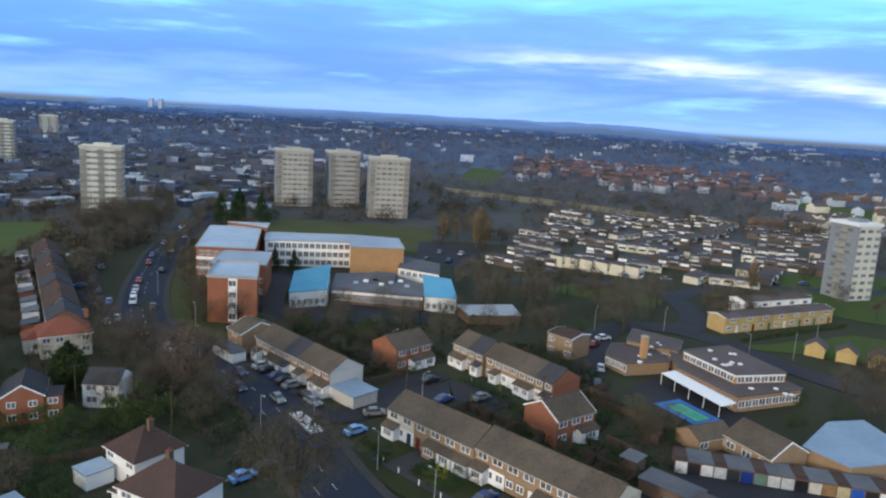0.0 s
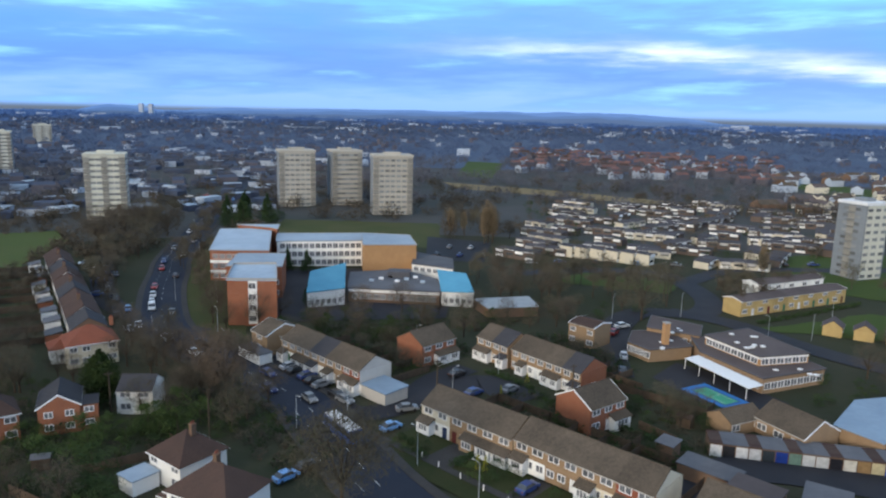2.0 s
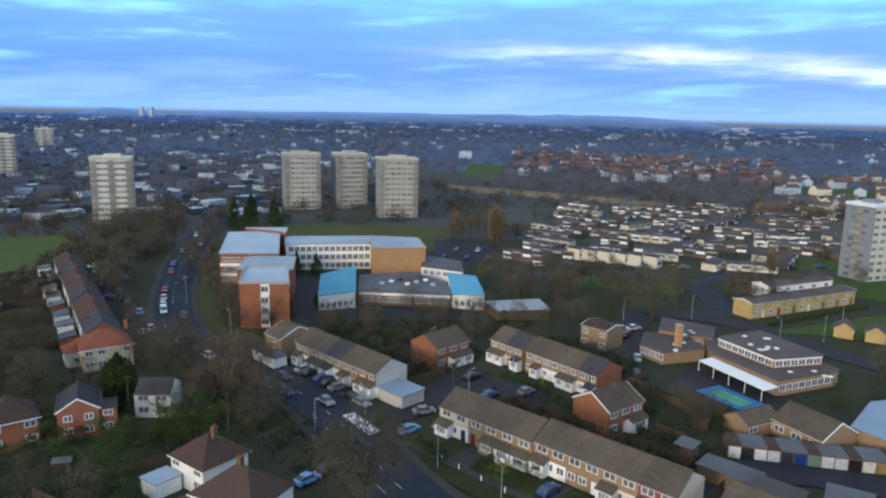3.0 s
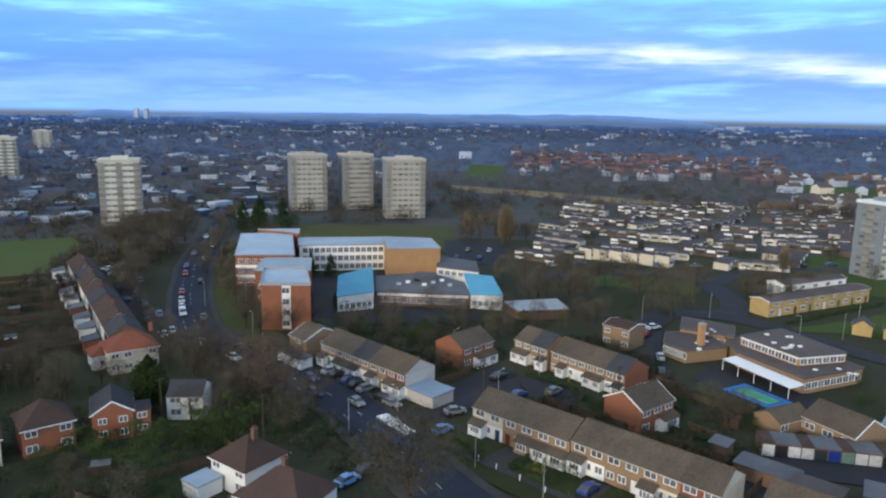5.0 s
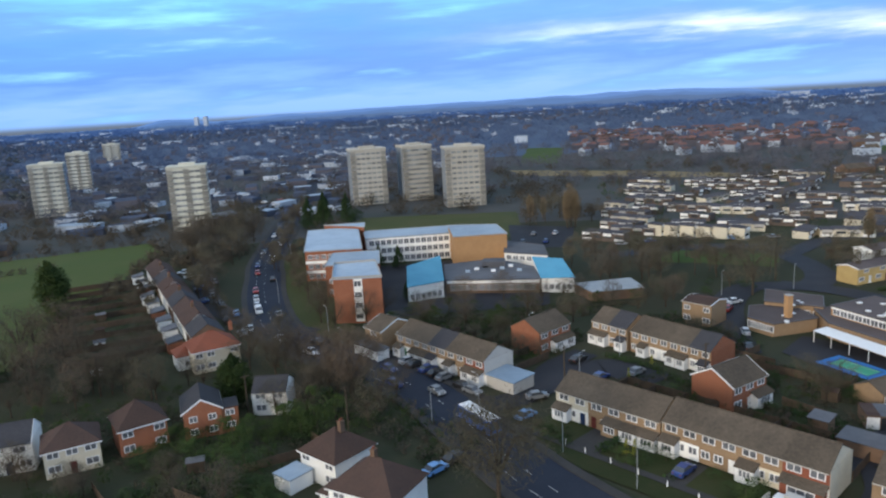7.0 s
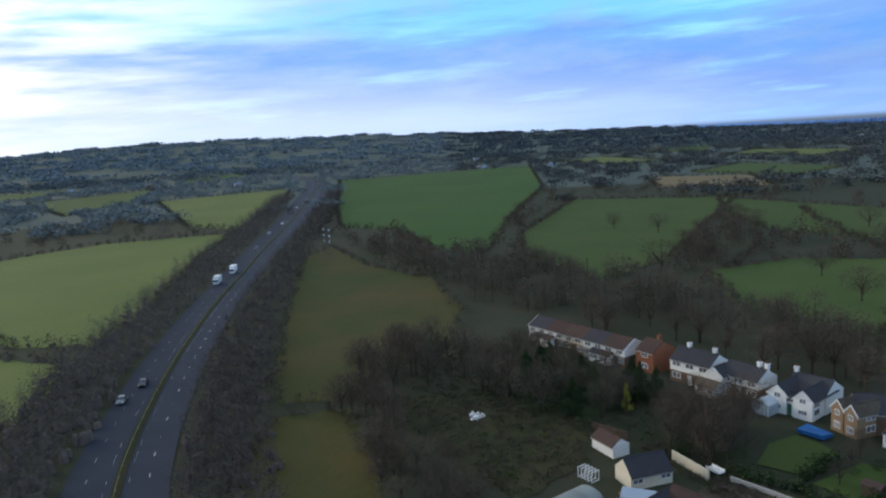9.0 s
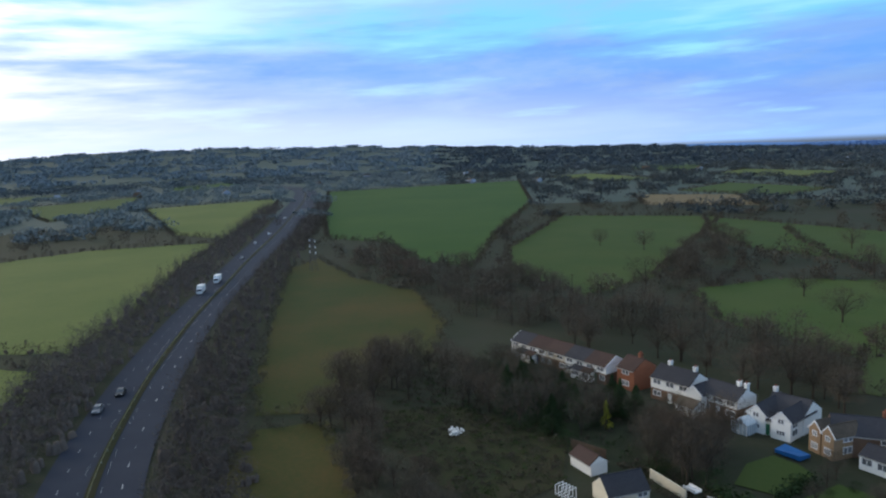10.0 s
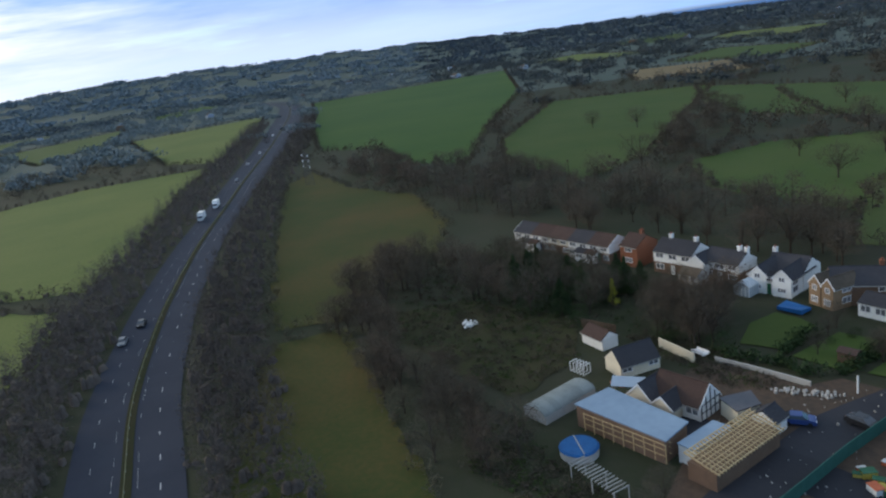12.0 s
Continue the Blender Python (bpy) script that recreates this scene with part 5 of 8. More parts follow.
block("workshop", [(-97.0, 48.2), (-93.2, 48.6), (-93.8, 52.0), (-97.2, 52.6)], 2.6, RENDER_CREAM, FELT, "cream outbuilding with grey flat roof", category="workshop", parapet=0, group=YARD)
house("outbuilding", -91.6, 52.0, 120.0, 3.0, 3.2, 2.3, 3.4, wall=RENDER_WHITE, roof=TILE_DARK, front=" ", upper=" ", back=False, label="small white gabled outbuilding in the yard", group=YARD, category="shed")
canopy = thing("lean_to", -104.6, 38.0, 0, 60.0, "blue-white sheet lean-to against the cottage", "lean-to", YARD)
part("roof_sheet", Shape().slab((-2.4, -0.9, 3.35), (2.4, -0.9, 3.35), (2.4, 0.9, 4.1), (-2.4, 0.9, 4.1), 0.06), FELT_LIGHT, canopy)
for x in (-2.2, 2.2):
    part("post", Shape().box(x - 0.06, x + 0.06, 0.7, 0.82, 0, 3.95).box(x - 0.06, x + 0.06, -0.82, -0.7, 0, 3.3), TIMBER, canopy)
tud = thing("timber_framing", -100.8, 44.8, 0, 32.0, "dark timber studs on a white gable", "timber framing", YARD)
for y in (-2.2, -1.1, 0.0, 1.1, 2.2):
    part("stud", Shape().box(4.004, 4.08, y - 0.08, y + 0.08, 0.2, 2.5 + max(0.0, 2.2 * (1 - abs(y) / 2.3))), DARK, tud)
for z in (1.3, 2.45):
    part("rail", Shape().box(4.084, 4.12, -2.35, 2.35, z, z + 0.15), DARK, tud)
junk = Shape()
for i in range(170):
    x, y, q = jk2.uniform(-96, -66), jk2.uniform(44, 80), 0.04 + 0.2 * jk2.random() ** 3
    junk.box(x - q, x + q, y - q * 0.5, y + q * 0.5, 0.16, 0.2 + 0.25 * jk2.random())
tagged(new("yard_debris", junk.mesh("yard_debris", CONCRETE)), "scattered pale debris over the muddy yard", "debris", kind="stuff")
tf = thing("roof_frame", -86.2, 44.4, 0, 118.0, "unfinished timber roof frame on brick walls", "roof frame", YARD)
part("wall", Shape().box(-6.4, 6.4, -2.0, 2.0, 0, 2.6), BRICK_BROWN, tf)
for i in range(22):
    part("rafter", Shape().slab((-6.5 + i * 0.62, -2.5, 2.75), (-6.38 + i * 0.62, -2.5, 2.75), (-6.38 + i * 0.62, 2.4, 3.75), (-6.5 + i * 0.62, 2.4, 3.75), 0.16), TIMBER, tf)
for i in range(9):
    part("batten", Shape().slab((-6.6, -2.4 + i * 0.58, 2.83 + i * 0.118), (7.1, -2.4 + i * 0.58, 2.83 + i * 0.118), (7.1, -2.28 + i * 0.58, 2.86 + i * 0.118), (-6.6, -2.28 + i * 0.58, 2.86 + i * 0.118), 0.05), TIMBER, tf)
sf = thing("scaffold_fence", -94.4, 33.2, 0, 32.0, "open timber frame of posts and rails", "timber frame", YARD)
for i in range(9):
    part("post", Shape().box(-6.6 + i * 1.65, -6.5 + i * 1.65, -0.05, 0.05, 0, 2.8), TIMBER, sf)
for z in (1.1, 2.0, 2.7):
    part("rail", Shape().box(-6.7, 6.8, -0.09, -0.05, z, z + 0.14).box(-6.7, 6.8, 0.9, 0.94, z, z + 0.14), TIMBER, sf)
tk = thing("covered_tank", -94.9, 27.3, 0, 0, "round tank under a blue cover", "tank", YARD)
part("tank_wall", Shape().tube((0, 0, 0), (0, 0, 1.1), 2.6, 2.6, 28), RENDER_GREY, tk)
part("cover", Shape().tube((0, 0, 1.104), (0, 0, 1.35), 2.7, 2.4, 28), TARP_BLUE, tk)
part("strap", Shape().box(-2.4, 2.4, -0.08, 0.08, 1.354, 1.4), CONCRETE, tk)
pg = thing("pergola", -86.4, 27.2, 0, 22.0, "open pale timber pergola", "pergola", YARD)
for i in range(14):
    part("rafter", Shape().box(-4.2 + i * 0.62, -4.1 + i * 0.62, -1.3, 1.3, 2.2, 2.35), CONCRETE, pg)
for x in (-4, 0, 4):
    for y in (-1.1, 1.1):
        part("post", Shape().box(x - 0.06, x + 0.06, y - 0.06, y + 0.06, 0, 2.2), CONCRETE, pg)


def wall_line(name, pts, h, m, label, category="wall", thick=0.2):
    line = smooth(pts, 2) if len(pts) > 2 else [Vector(p) for p in pts]
    s, n = Shape(), sideways(line)
    for i in range(len(line) - 1):
        a, b, u, v = line[i], line[i + 1], n[i] * thick / 2, n[i + 1] * thick / 2
        s.prism([tuple(a - u), tuple(b - v), tuple(b + v), tuple(a + u)], 0, h)
    ob = new(name, s.mesh(name, m))
    return tagged(ob, label, category)


wall_line("garden_wall", [(-121, 49.5), (-113, 52)], 1.7, RENDER_CREAM, "pale rendered garden wall beside the paddock")
wall_line("garden_wall", [(-112.2, 55), (-106, 59.2), (-99.6, 63)], 0.9, CONCRETE, "low concrete wall between gardens")
wall_line("garden_fence", [(-135, 40.2), (-129, 44.8)], 1.8, WOOD_FENCE, "orange-brown timber board fence", "fence", 0.1)
GREEN_MESH = mat("green_netting", (0.03, 0.10, 0.08), (0.04, 0.12, 0.10), 0.8, 0.8)
wall_line("yard_fence", [(-73.5, 39), (-78.2, 48.1), (-82.9, 56.8), (-86.5, 64.5), (-92, 75)], 2.0, GREEN_MESH, "dark green netting fence of the yard", "fence", 0.1)
structure("lawn_a", sheet([(-123, 67), (-125.2, 73), (-121, 75), (-117.4, 75.4), (-112, 65.8), (-116.4, 61.4)], 0.17), GRASS, "back garden lawn", "lawn")
structure("lawn_b", sheet([(-109, 66), (-113.6, 77), (-106, 82), (-101, 70)], 0.172), GRASS, "back garden lawn", "lawn")
structure("lawn_c", sheet([(-100, 72), (-105, 83), (-96, 88), (-92, 78)], 0.174), GRASS, "back garden lawn", "lawn")
bc = thing("pool_cover", -124.6, 76.0, 0, 30.0, "blue tarpaulin over a garden pool", "cover")
part("tarpaulin", Shape().prism([(-2.4, -1.3), (2.2, -1.5), (2.5, 1.2), (-2.1, 1.4)], 0.3, [0.9, 1.1, 0.8, 1.2]), TARP_BLUE, bc)
house("dark_barn", -90.2, 76.8, 40.0, 9.0, 5.6, 2.4, 4.4, wall=BRICK_BROWN, gable=RENDER_CREAM, roof=TILE_DARK, ends="l", front=" ", upper=" ", back=False, label="barn with cream gable and dark roof", group=YARD, category="barn")
for x, y, turn, w, d, m in ((-82, 69, 30, 5, 4, FELT), (-62, 77, 60, 11, 4, TILE_MAROON), (-54, 83, 60, 5, 4, BLUEGREY_SHEET), (-70, 66, 20, 4, 3, STEEL_SHEET)):
    g = thing("yard_shed", x, y, 0, turn, "low yard shed with sheet roof", "shed", YARD)
    part("wall", Shape().box(-w / 2, w / 2, -d / 2, d / 2, 0, 2.5), BRICK_BROWN, g)
    part("roof", Shape().slab((-w / 2 - 0.2, -d / 2 - 0.2, 2.7), (w / 2 + 0.2, -d / 2 - 0.2, 2.7), (w / 2 + 0.2, d / 2 + 0.2, 3.1), (-w / 2 - 0.2, d / 2 + 0.2, 3.1), 0.15), m, g)
structure("ground_yard_tarmac", sheet([(-96, 76), (-95.2, 71), (-93.8, 64.5), (-92.2, 58.6), (-88, 50.5), (-83.6, 41.5), (-80, 36), (-73, 38), (-78, 48), (-83, 57), (-86.6, 64.6), (-91.6, 75)], 0.17), ASPHALT_DARK, "wet dark tarmac of the yard", "yard")
trl = thing("flat_trailer", -115.2, 54.0, 0, 20.0, "small white trailer beside the garden wall", "trailer", YARD)
part("deck", Shape().box(-1.3, 1.3, -0.7, 0.7, 0.5, 0.62).box(-1.3, 1.3, -0.7, -0.64, 0.624, 0.95).box(-1.3, 1.3, 0.64, 0.7, 0.624, 0.95), WHITE, trl)
for y in (-0.78, 0.78):
    part("wheel", Shape().tube((0, y - 0.08, 0.28), (0, y + 0.08, 0.28), 0.28, 0.28, 12), RUBBER, trl)
gp = thing("gate_post", -95.5, 67.2, 0, 0, "tall white gate post", "post", YARD)
part("shaft", Shape().box(-0.09, 0.09, -0.09, 0.09, 0, 2.8), RENDER_WHITE, gp)
part("cap", Shape().box(-0.12, 0.12, -0.12, 0.12, 2.804, 2.9), CONCRETE, gp)
CRATES = [mat("crate_" + n, c, tuple(v * 0.7 for v in c), 1.0, 0.6) for n, c in (("orange", (0.42, 0.12, 0.06)), ("green", (0.04, 0.12, 0.07)), ("white", (0.6, 0.6, 0.58)), ("yellow", (0.45, 0.36, 0.08)))]
ck = random.Random(5)
for i in range(16):
    x, y, q = ck.uniform(-80, -74.5), ck.uniform(55, 62), ck.uniform(0.35, 0.8)
    c = thing("storage_crate", x, y, 0.15, ck.uniform(0, 90), "coloured storage crate stacked in the yard", "crate", "yard crates")
    part("crate_body", Shape().box(-q, q, -q * 0.7, q * 0.7, 0, q), CRATES[i % 4], c)
    part("lid", Shape().box(-q - 0.04, q + 0.04, -q * 0.74, q * 0.74, q + 0.004, q + 0.08), CRATES[(i + 2) % 4], c)
scrap = thing("scrap_frames", -117.4, 34.6, 0, 30.0, "white scrap window frames leaning together", "scrap", YARD)
for i in range(5):
    o = i * 0.7 - 1.6
    part("scrap_frame", Shape().box(o, o + 0.1, -0.9, 0.9, 0, 0.12).box(o, o + 0.1, -0.9, 0.9, 1.6, 1.72).box(o, o + 0.1, -0.9, -0.8, 0.124, 1.596).box(o, o + 0.1, 0.8, 0.9, 0.124, 1.596), WHITE, scrap)
bricks = Shape()
for i in range(90):
    a, r = ck.random() * 6.3, 1.7 * ck.random()
    bricks.box(r * math.cos(a) - 0.12, r * math.cos(a) + 0.12, r * math.sin(a) - 0.08, r * math.sin(a) + 0.08, 0, 0.2 + 0.6 * (1 - r / 1.7))
tagged(new("brick_heap", bricks.mesh("brick_heap", BRICK)), "heap of old red bricks beside the bungalow", "brick heap", kind="stuff").matrix_world = pose(-111.4, 39.2, 0.03)
jk = random.Random(3)
rub = Shape()
for i in range(40):
    a, s = jk.random() * 6.3, 0.2 + 0.5 * jk.random()
    r = 2.6 * jk.random()
    x, y = r * math.cos(a), 0.6 * r * math.sin(a)
    rub.box(x - s * 0.6, x + s * 0.6, y - s * 0.4, y + s * 0.4, 0, 0.15 + 0.4 * jk.random())
tagged(new("rubbish_heap", rub.mesh("rubbish_heap", RENDER_WHITE)), "heap of white rubbish on the paddock", "rubbish heap", kind="stuff").matrix_world = pose(-146.0, 20.4, 0.05)
sacks = Shape()
for i in range(80):
    f = jk.random()
    x, y, s = -100.2 + 4.4 * f + 1.6 * jk.random() - 0.8, 57.2 + 6.2 * f + 2.2 * jk.random(), 0.06 + 0.10 * jk.random()
    sacks.box(x - s, x + s, y - s, y + s, 0.05, 0.25 + 0.4 * jk.random())
tagged(new("rubble_bags", sacks.mesh("rubble_bags", RENDER_GREY)), "row of pale rubble bags along the yard", "rubble", kind="stuff")

# ---- the estate of flat-roofed terraces ----


def row(x, y, turn, n, wall, roof, h=5.2):
    """A stepped terrace of small houses with white fascias, seen from afar."""
    u, d = 4.4, 5.6
    t = thing("estate_terrace", x, y, 0, turn, "low estate terrace with white fascias and dark roof", "terrace", "estate terraces")
    a = n * u / 2
    part("wall", Shape().box(-a, a, -d / 2, d / 2, 0, h), wall, t)
    s, e = Shape(), Shape()
    for i in range(n):
        x0, z = -a + u * i, h + 0.22 * (i % 2)
        s.slab((x0, -d / 2 - 0.4, z + 0.30), (x0 + u, -d / 2 - 0.4, z + 0.30), (x0 + u, d / 2 + 0.4, z + 0.55), (x0, d / 2 + 0.4, z + 0.55), 0.28)
        if i % 2 == 0:
            e.box(x0 + 0.5, x0 + u - 0.5, -d / 2 - 0.48, -d / 2 - 0.404, z - 0.75, z + 0.34)
        else:
            e.box(x0 + 0.05, x0 + u - 0.05, -d / 2 - 0.48, -d / 2 - 0.404, z + 0.14, z + 0.34)
    part("roof", s, roof, t)
    part("fascia", e, er.choice((RENDER_WHITE, TRIM)), t, "pale painted fascia")
    for i in range(n):
        part("window", ROW_WINDOW, None, t, "", pose(-a + u * (i + 0.5), -d / 2, 0))
        if i % 3 == 0:
            part("white_panel", ROW_PANEL, None, t, "", pose(-a + u * (i + 0.5), -d / 2, 0))


ROW_WINDOW = Shape().box(-1.5, 1.5, -0.05, 0.04, 1.3, 2.2).mesh("window", GLASS)
ROW_PANEL = Shape().box(-1.9, 1.9, -0.045, 0.04, 0.2, 1.2).mesh("white_panel", RENDER_WHITE)
ESTATE_BRICK = mat("estate_brick", (0.145, 0.108, 0.090), (0.110, 0.086, 0.074), 0.3, 0.9, 0.2, 0.4)
ESTATE_ROOF = mat("estate_roof", (0.086, 0.078, 0.084), (0.064, 0.060, 0.066), 0.1, 0.85, 0.1, 0.35)
er = random.Random(11)
for j in range(15):
    for i in range(6):
        v = j / 14
        x = 20 + i * (22 + 8 * v) + j * 3.2 + (j % 2) * 9 + er.uniform(-5, 5)
        y = 273 + j * 12.2 - i * (2.5 - 5.0 * v) + er.uniform(-3, 3)
        if (i == 5 and j < 3) or er.random() < 0.10:
            continue
        turn = -34 + 4 * i + er.uniform(-9, 9) + (72 if er.random() < 0.26 else 0)
        row(x, y, turn, er.choice((3, 4, 4, 5)), er.choice((ESTATE_BRICK, ESTATE_BRICK, RENDER_CREAM) if j < 3 else (ESTATE_BRICK, ESTATE_BRICK, ESTATE_BRICK, RENDER_CREAM)), ESTATE_ROOF, er.choice((2.5, 2.9)))
for i in range(6):
    row(40 + i * 5.4, 280 - i * 2.5, 50, 1, RENDER_CREAM, ESTATE_ROOF, 4.2)

# ---- distant houses ----


def far_houses(name, spots, label, walls, roofs, low=5.0, flat=0.15, seed=0):
    r, s, pick = random.Random(seed), Shape(), []
    for x, y, big in spots:
        w, d, h = r.uniform(3.5, 7) * big, r.uniform(3, 4.2) * big, low * r.uniform(0.8, 1.15)
        q = r.uniform(0, math.pi)
        if r.random() < 0.6:
            q = 0.35 + r.uniform(-0.15, 0.15)
        c, k = math.cos(q), math.sin(q)
        at = lambda u, v, z: (x + u * c - v * k, y + u * k + v * c, z)  # noqa: E731
        n, wi, ri = len(s.v), r.randrange(len(walls)), len(walls) + r.randrange(len(roofs))
        top = h + (0.4 if r.random() < flat else d * 0.55)
        s.v += [at(-w, -d, 0), at(w, -d, 0), at(w, d, 0), at(-w, d, 0), at(-w, -d, h), at(w, -d, h), at(w, d, h), at(-w, d, h), at(-w * 0.94, 0, top), at(w * 0.94, 0, top)]
        for q4, mi in (((0, 1, 5, 4), wi), ((1, 2, 6, 5), wi), ((2, 3, 7, 6), wi), ((3, 0, 4, 7), wi), ((4, 5, 9, 8), ri), ((6, 7, 8, 9), ri), ((5, 6, 9), wi), ((7, 4, 8), wi)):
            s.f.append(tuple(n + i for i in q4))
            pick.append(mi)
    ob = new(name, s.mesh(name, *walls, *roofs, pick=pick))
    return tagged(ob, label, "houses", kind="stuff")


def polar(r, count, az0, az1, d0, d1, power=0.6):
    """Random spots in a wedge seen from the camera, azimuths in degrees to the left of +y."""
    out = []
    for _ in range(count):
        a, d = radians(r.uniform(az0, az1)), d0 + (d1 - d0) * r.random() ** power
        out.append((-14 - d * math.sin(a), d * math.cos(a)))
    return out


# distance haze put into the far walls and slates as a bluish tint
WH_FAR = mat("far_white_wall_hazed", (0.46, 0.52, 0.60), (0.30, 0.34, 0.40), 0.02, 0.8)
FAR_BRICK = mat("far_brick_wall_hazed", (0.118, 0.108, 0.124), (0.096, 0.094, 0.114), 0.02, 0.9)
FAR_SLATE = mat("far_slate_roof_hazed", (0.064, 0.080, 0.118), (0.052, 0.064, 0.098), 0.02, 0.9)
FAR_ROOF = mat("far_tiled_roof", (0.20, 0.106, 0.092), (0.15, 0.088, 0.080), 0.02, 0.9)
fr = random.Random(5)
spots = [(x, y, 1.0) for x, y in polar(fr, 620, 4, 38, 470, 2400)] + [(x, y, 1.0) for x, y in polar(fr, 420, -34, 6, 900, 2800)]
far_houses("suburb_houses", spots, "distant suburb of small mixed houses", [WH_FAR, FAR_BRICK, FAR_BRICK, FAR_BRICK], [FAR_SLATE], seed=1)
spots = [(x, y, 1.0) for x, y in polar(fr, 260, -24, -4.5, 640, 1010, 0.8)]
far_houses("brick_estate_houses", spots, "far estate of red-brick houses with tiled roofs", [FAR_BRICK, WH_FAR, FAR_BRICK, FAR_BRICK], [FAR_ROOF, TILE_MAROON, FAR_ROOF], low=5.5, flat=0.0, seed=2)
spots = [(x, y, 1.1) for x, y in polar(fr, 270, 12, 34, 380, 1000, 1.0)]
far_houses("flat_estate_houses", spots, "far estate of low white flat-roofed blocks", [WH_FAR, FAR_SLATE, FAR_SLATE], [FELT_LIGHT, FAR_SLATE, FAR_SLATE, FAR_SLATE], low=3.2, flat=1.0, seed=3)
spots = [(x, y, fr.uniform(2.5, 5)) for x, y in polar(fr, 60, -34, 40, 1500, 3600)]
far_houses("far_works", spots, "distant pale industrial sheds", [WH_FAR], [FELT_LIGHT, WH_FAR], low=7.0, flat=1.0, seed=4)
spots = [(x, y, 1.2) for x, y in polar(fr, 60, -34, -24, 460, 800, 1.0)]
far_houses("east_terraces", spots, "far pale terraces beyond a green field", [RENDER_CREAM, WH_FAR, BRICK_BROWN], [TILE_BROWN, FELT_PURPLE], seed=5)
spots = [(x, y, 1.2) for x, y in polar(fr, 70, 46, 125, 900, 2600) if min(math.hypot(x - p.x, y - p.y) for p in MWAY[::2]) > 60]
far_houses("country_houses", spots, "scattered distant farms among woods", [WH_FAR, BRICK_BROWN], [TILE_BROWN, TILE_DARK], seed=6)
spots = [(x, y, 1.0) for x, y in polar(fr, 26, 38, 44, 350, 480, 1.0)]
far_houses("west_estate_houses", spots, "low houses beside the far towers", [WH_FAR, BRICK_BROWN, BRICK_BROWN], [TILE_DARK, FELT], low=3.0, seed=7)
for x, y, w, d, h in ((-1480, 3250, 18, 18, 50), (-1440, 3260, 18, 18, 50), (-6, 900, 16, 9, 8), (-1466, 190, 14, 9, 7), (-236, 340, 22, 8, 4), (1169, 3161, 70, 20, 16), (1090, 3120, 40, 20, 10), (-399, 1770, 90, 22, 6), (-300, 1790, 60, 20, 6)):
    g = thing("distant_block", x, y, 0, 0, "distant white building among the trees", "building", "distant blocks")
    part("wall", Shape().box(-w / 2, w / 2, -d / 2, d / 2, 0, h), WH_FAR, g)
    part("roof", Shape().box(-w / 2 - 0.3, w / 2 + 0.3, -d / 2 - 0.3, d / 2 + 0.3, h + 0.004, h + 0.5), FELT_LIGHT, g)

# ---- trees ----


def bare_tree(x, y, seed, h, spread, twigs, label, tall=1.0, count=2300, name="bare_tree"):
    """A winter tree: trunk, forked limbs and a crown of fine twigs with gaps."""
    r = random.Random(seed)
    t = thing(name, x, y, 0, 0, label, "tree", "bare trees")
    wood = Shape()
    fork = h * 0.25
    wood.tube((0, 0, 0), (0, 0, fork), 0.022 * h, 0.017 * h, 7)
    centres, radii, heights, counts = [], [], [], []
    limbs, clumps = 8, 38
    for i in range(limbs):
        a = i * math.tau / limbs + r.uniform(-0.4, 0.4)
        reach, up = spread * r.uniform(0.3, 0.7), fork + (h - fork) * r.uniform(0.3, 0.8)
        base = Vector((0, 0, fork * r.uniform(0.75, 1.0)))
        end = Vector((reach * math.cos(a), reach * math.sin(a), up))
        mid = base.lerp(end, 0.5) + Vector((r.uniform(-0.4, 0.4), r.uniform(-0.4, 0.4), 0.05 * h))
        wood.tube(base, mid, 0.010 * h, 0.006 * h, 4).tube(mid, end, 0.006 * h, 0.002 * h, 4)
        for k in range(3):
            b = a + r.uniform(-1.0, 1.0)
            p = mid.lerp(end, r.random())
            wood.tube(p, p + Vector((math.cos(b) * spread * 0.3, math.sin(b) * spread * 0.3, h * r.uniform(0.04, 0.16))), 0.004 * h, 0.0015 * h, 3)
    wood.tube((0, 0, fork), (r.uniform(-0.5, 0.5), r.uniform(-0.5, 0.5), h * 0.88), 0.014 * h, 0.002 * h, 5)
    for k in range(clumps):
        f = (k + 0.5) / clumps
        z = 1 - 2 * f
        a, ring = k * 2.39996 + r.uniform(-0.5, 0.5), math.sqrt(1 - z * z) * r.uniform(0.45, 0.82)
        centres.append((spread * ring * math.cos(a), spread * ring * math.sin(a), h * (0.58 + 0.30 * z * r.uniform(0.8, 1.1))))
        radii.append(spread * r.uniform(0.24, 0.40))
        heights.append(h * r.uniform(0.09, 0.15) * tall)
        counts.append(count // clumps)
    part("trunk", wood, BARK, t)
    part("crown", flakes("crown", centres, radii, heights, counts, 0.046 * h, twigs, seed, 0.45, 0.45, 0.45), None, t, "fine bare twigs")
    return t


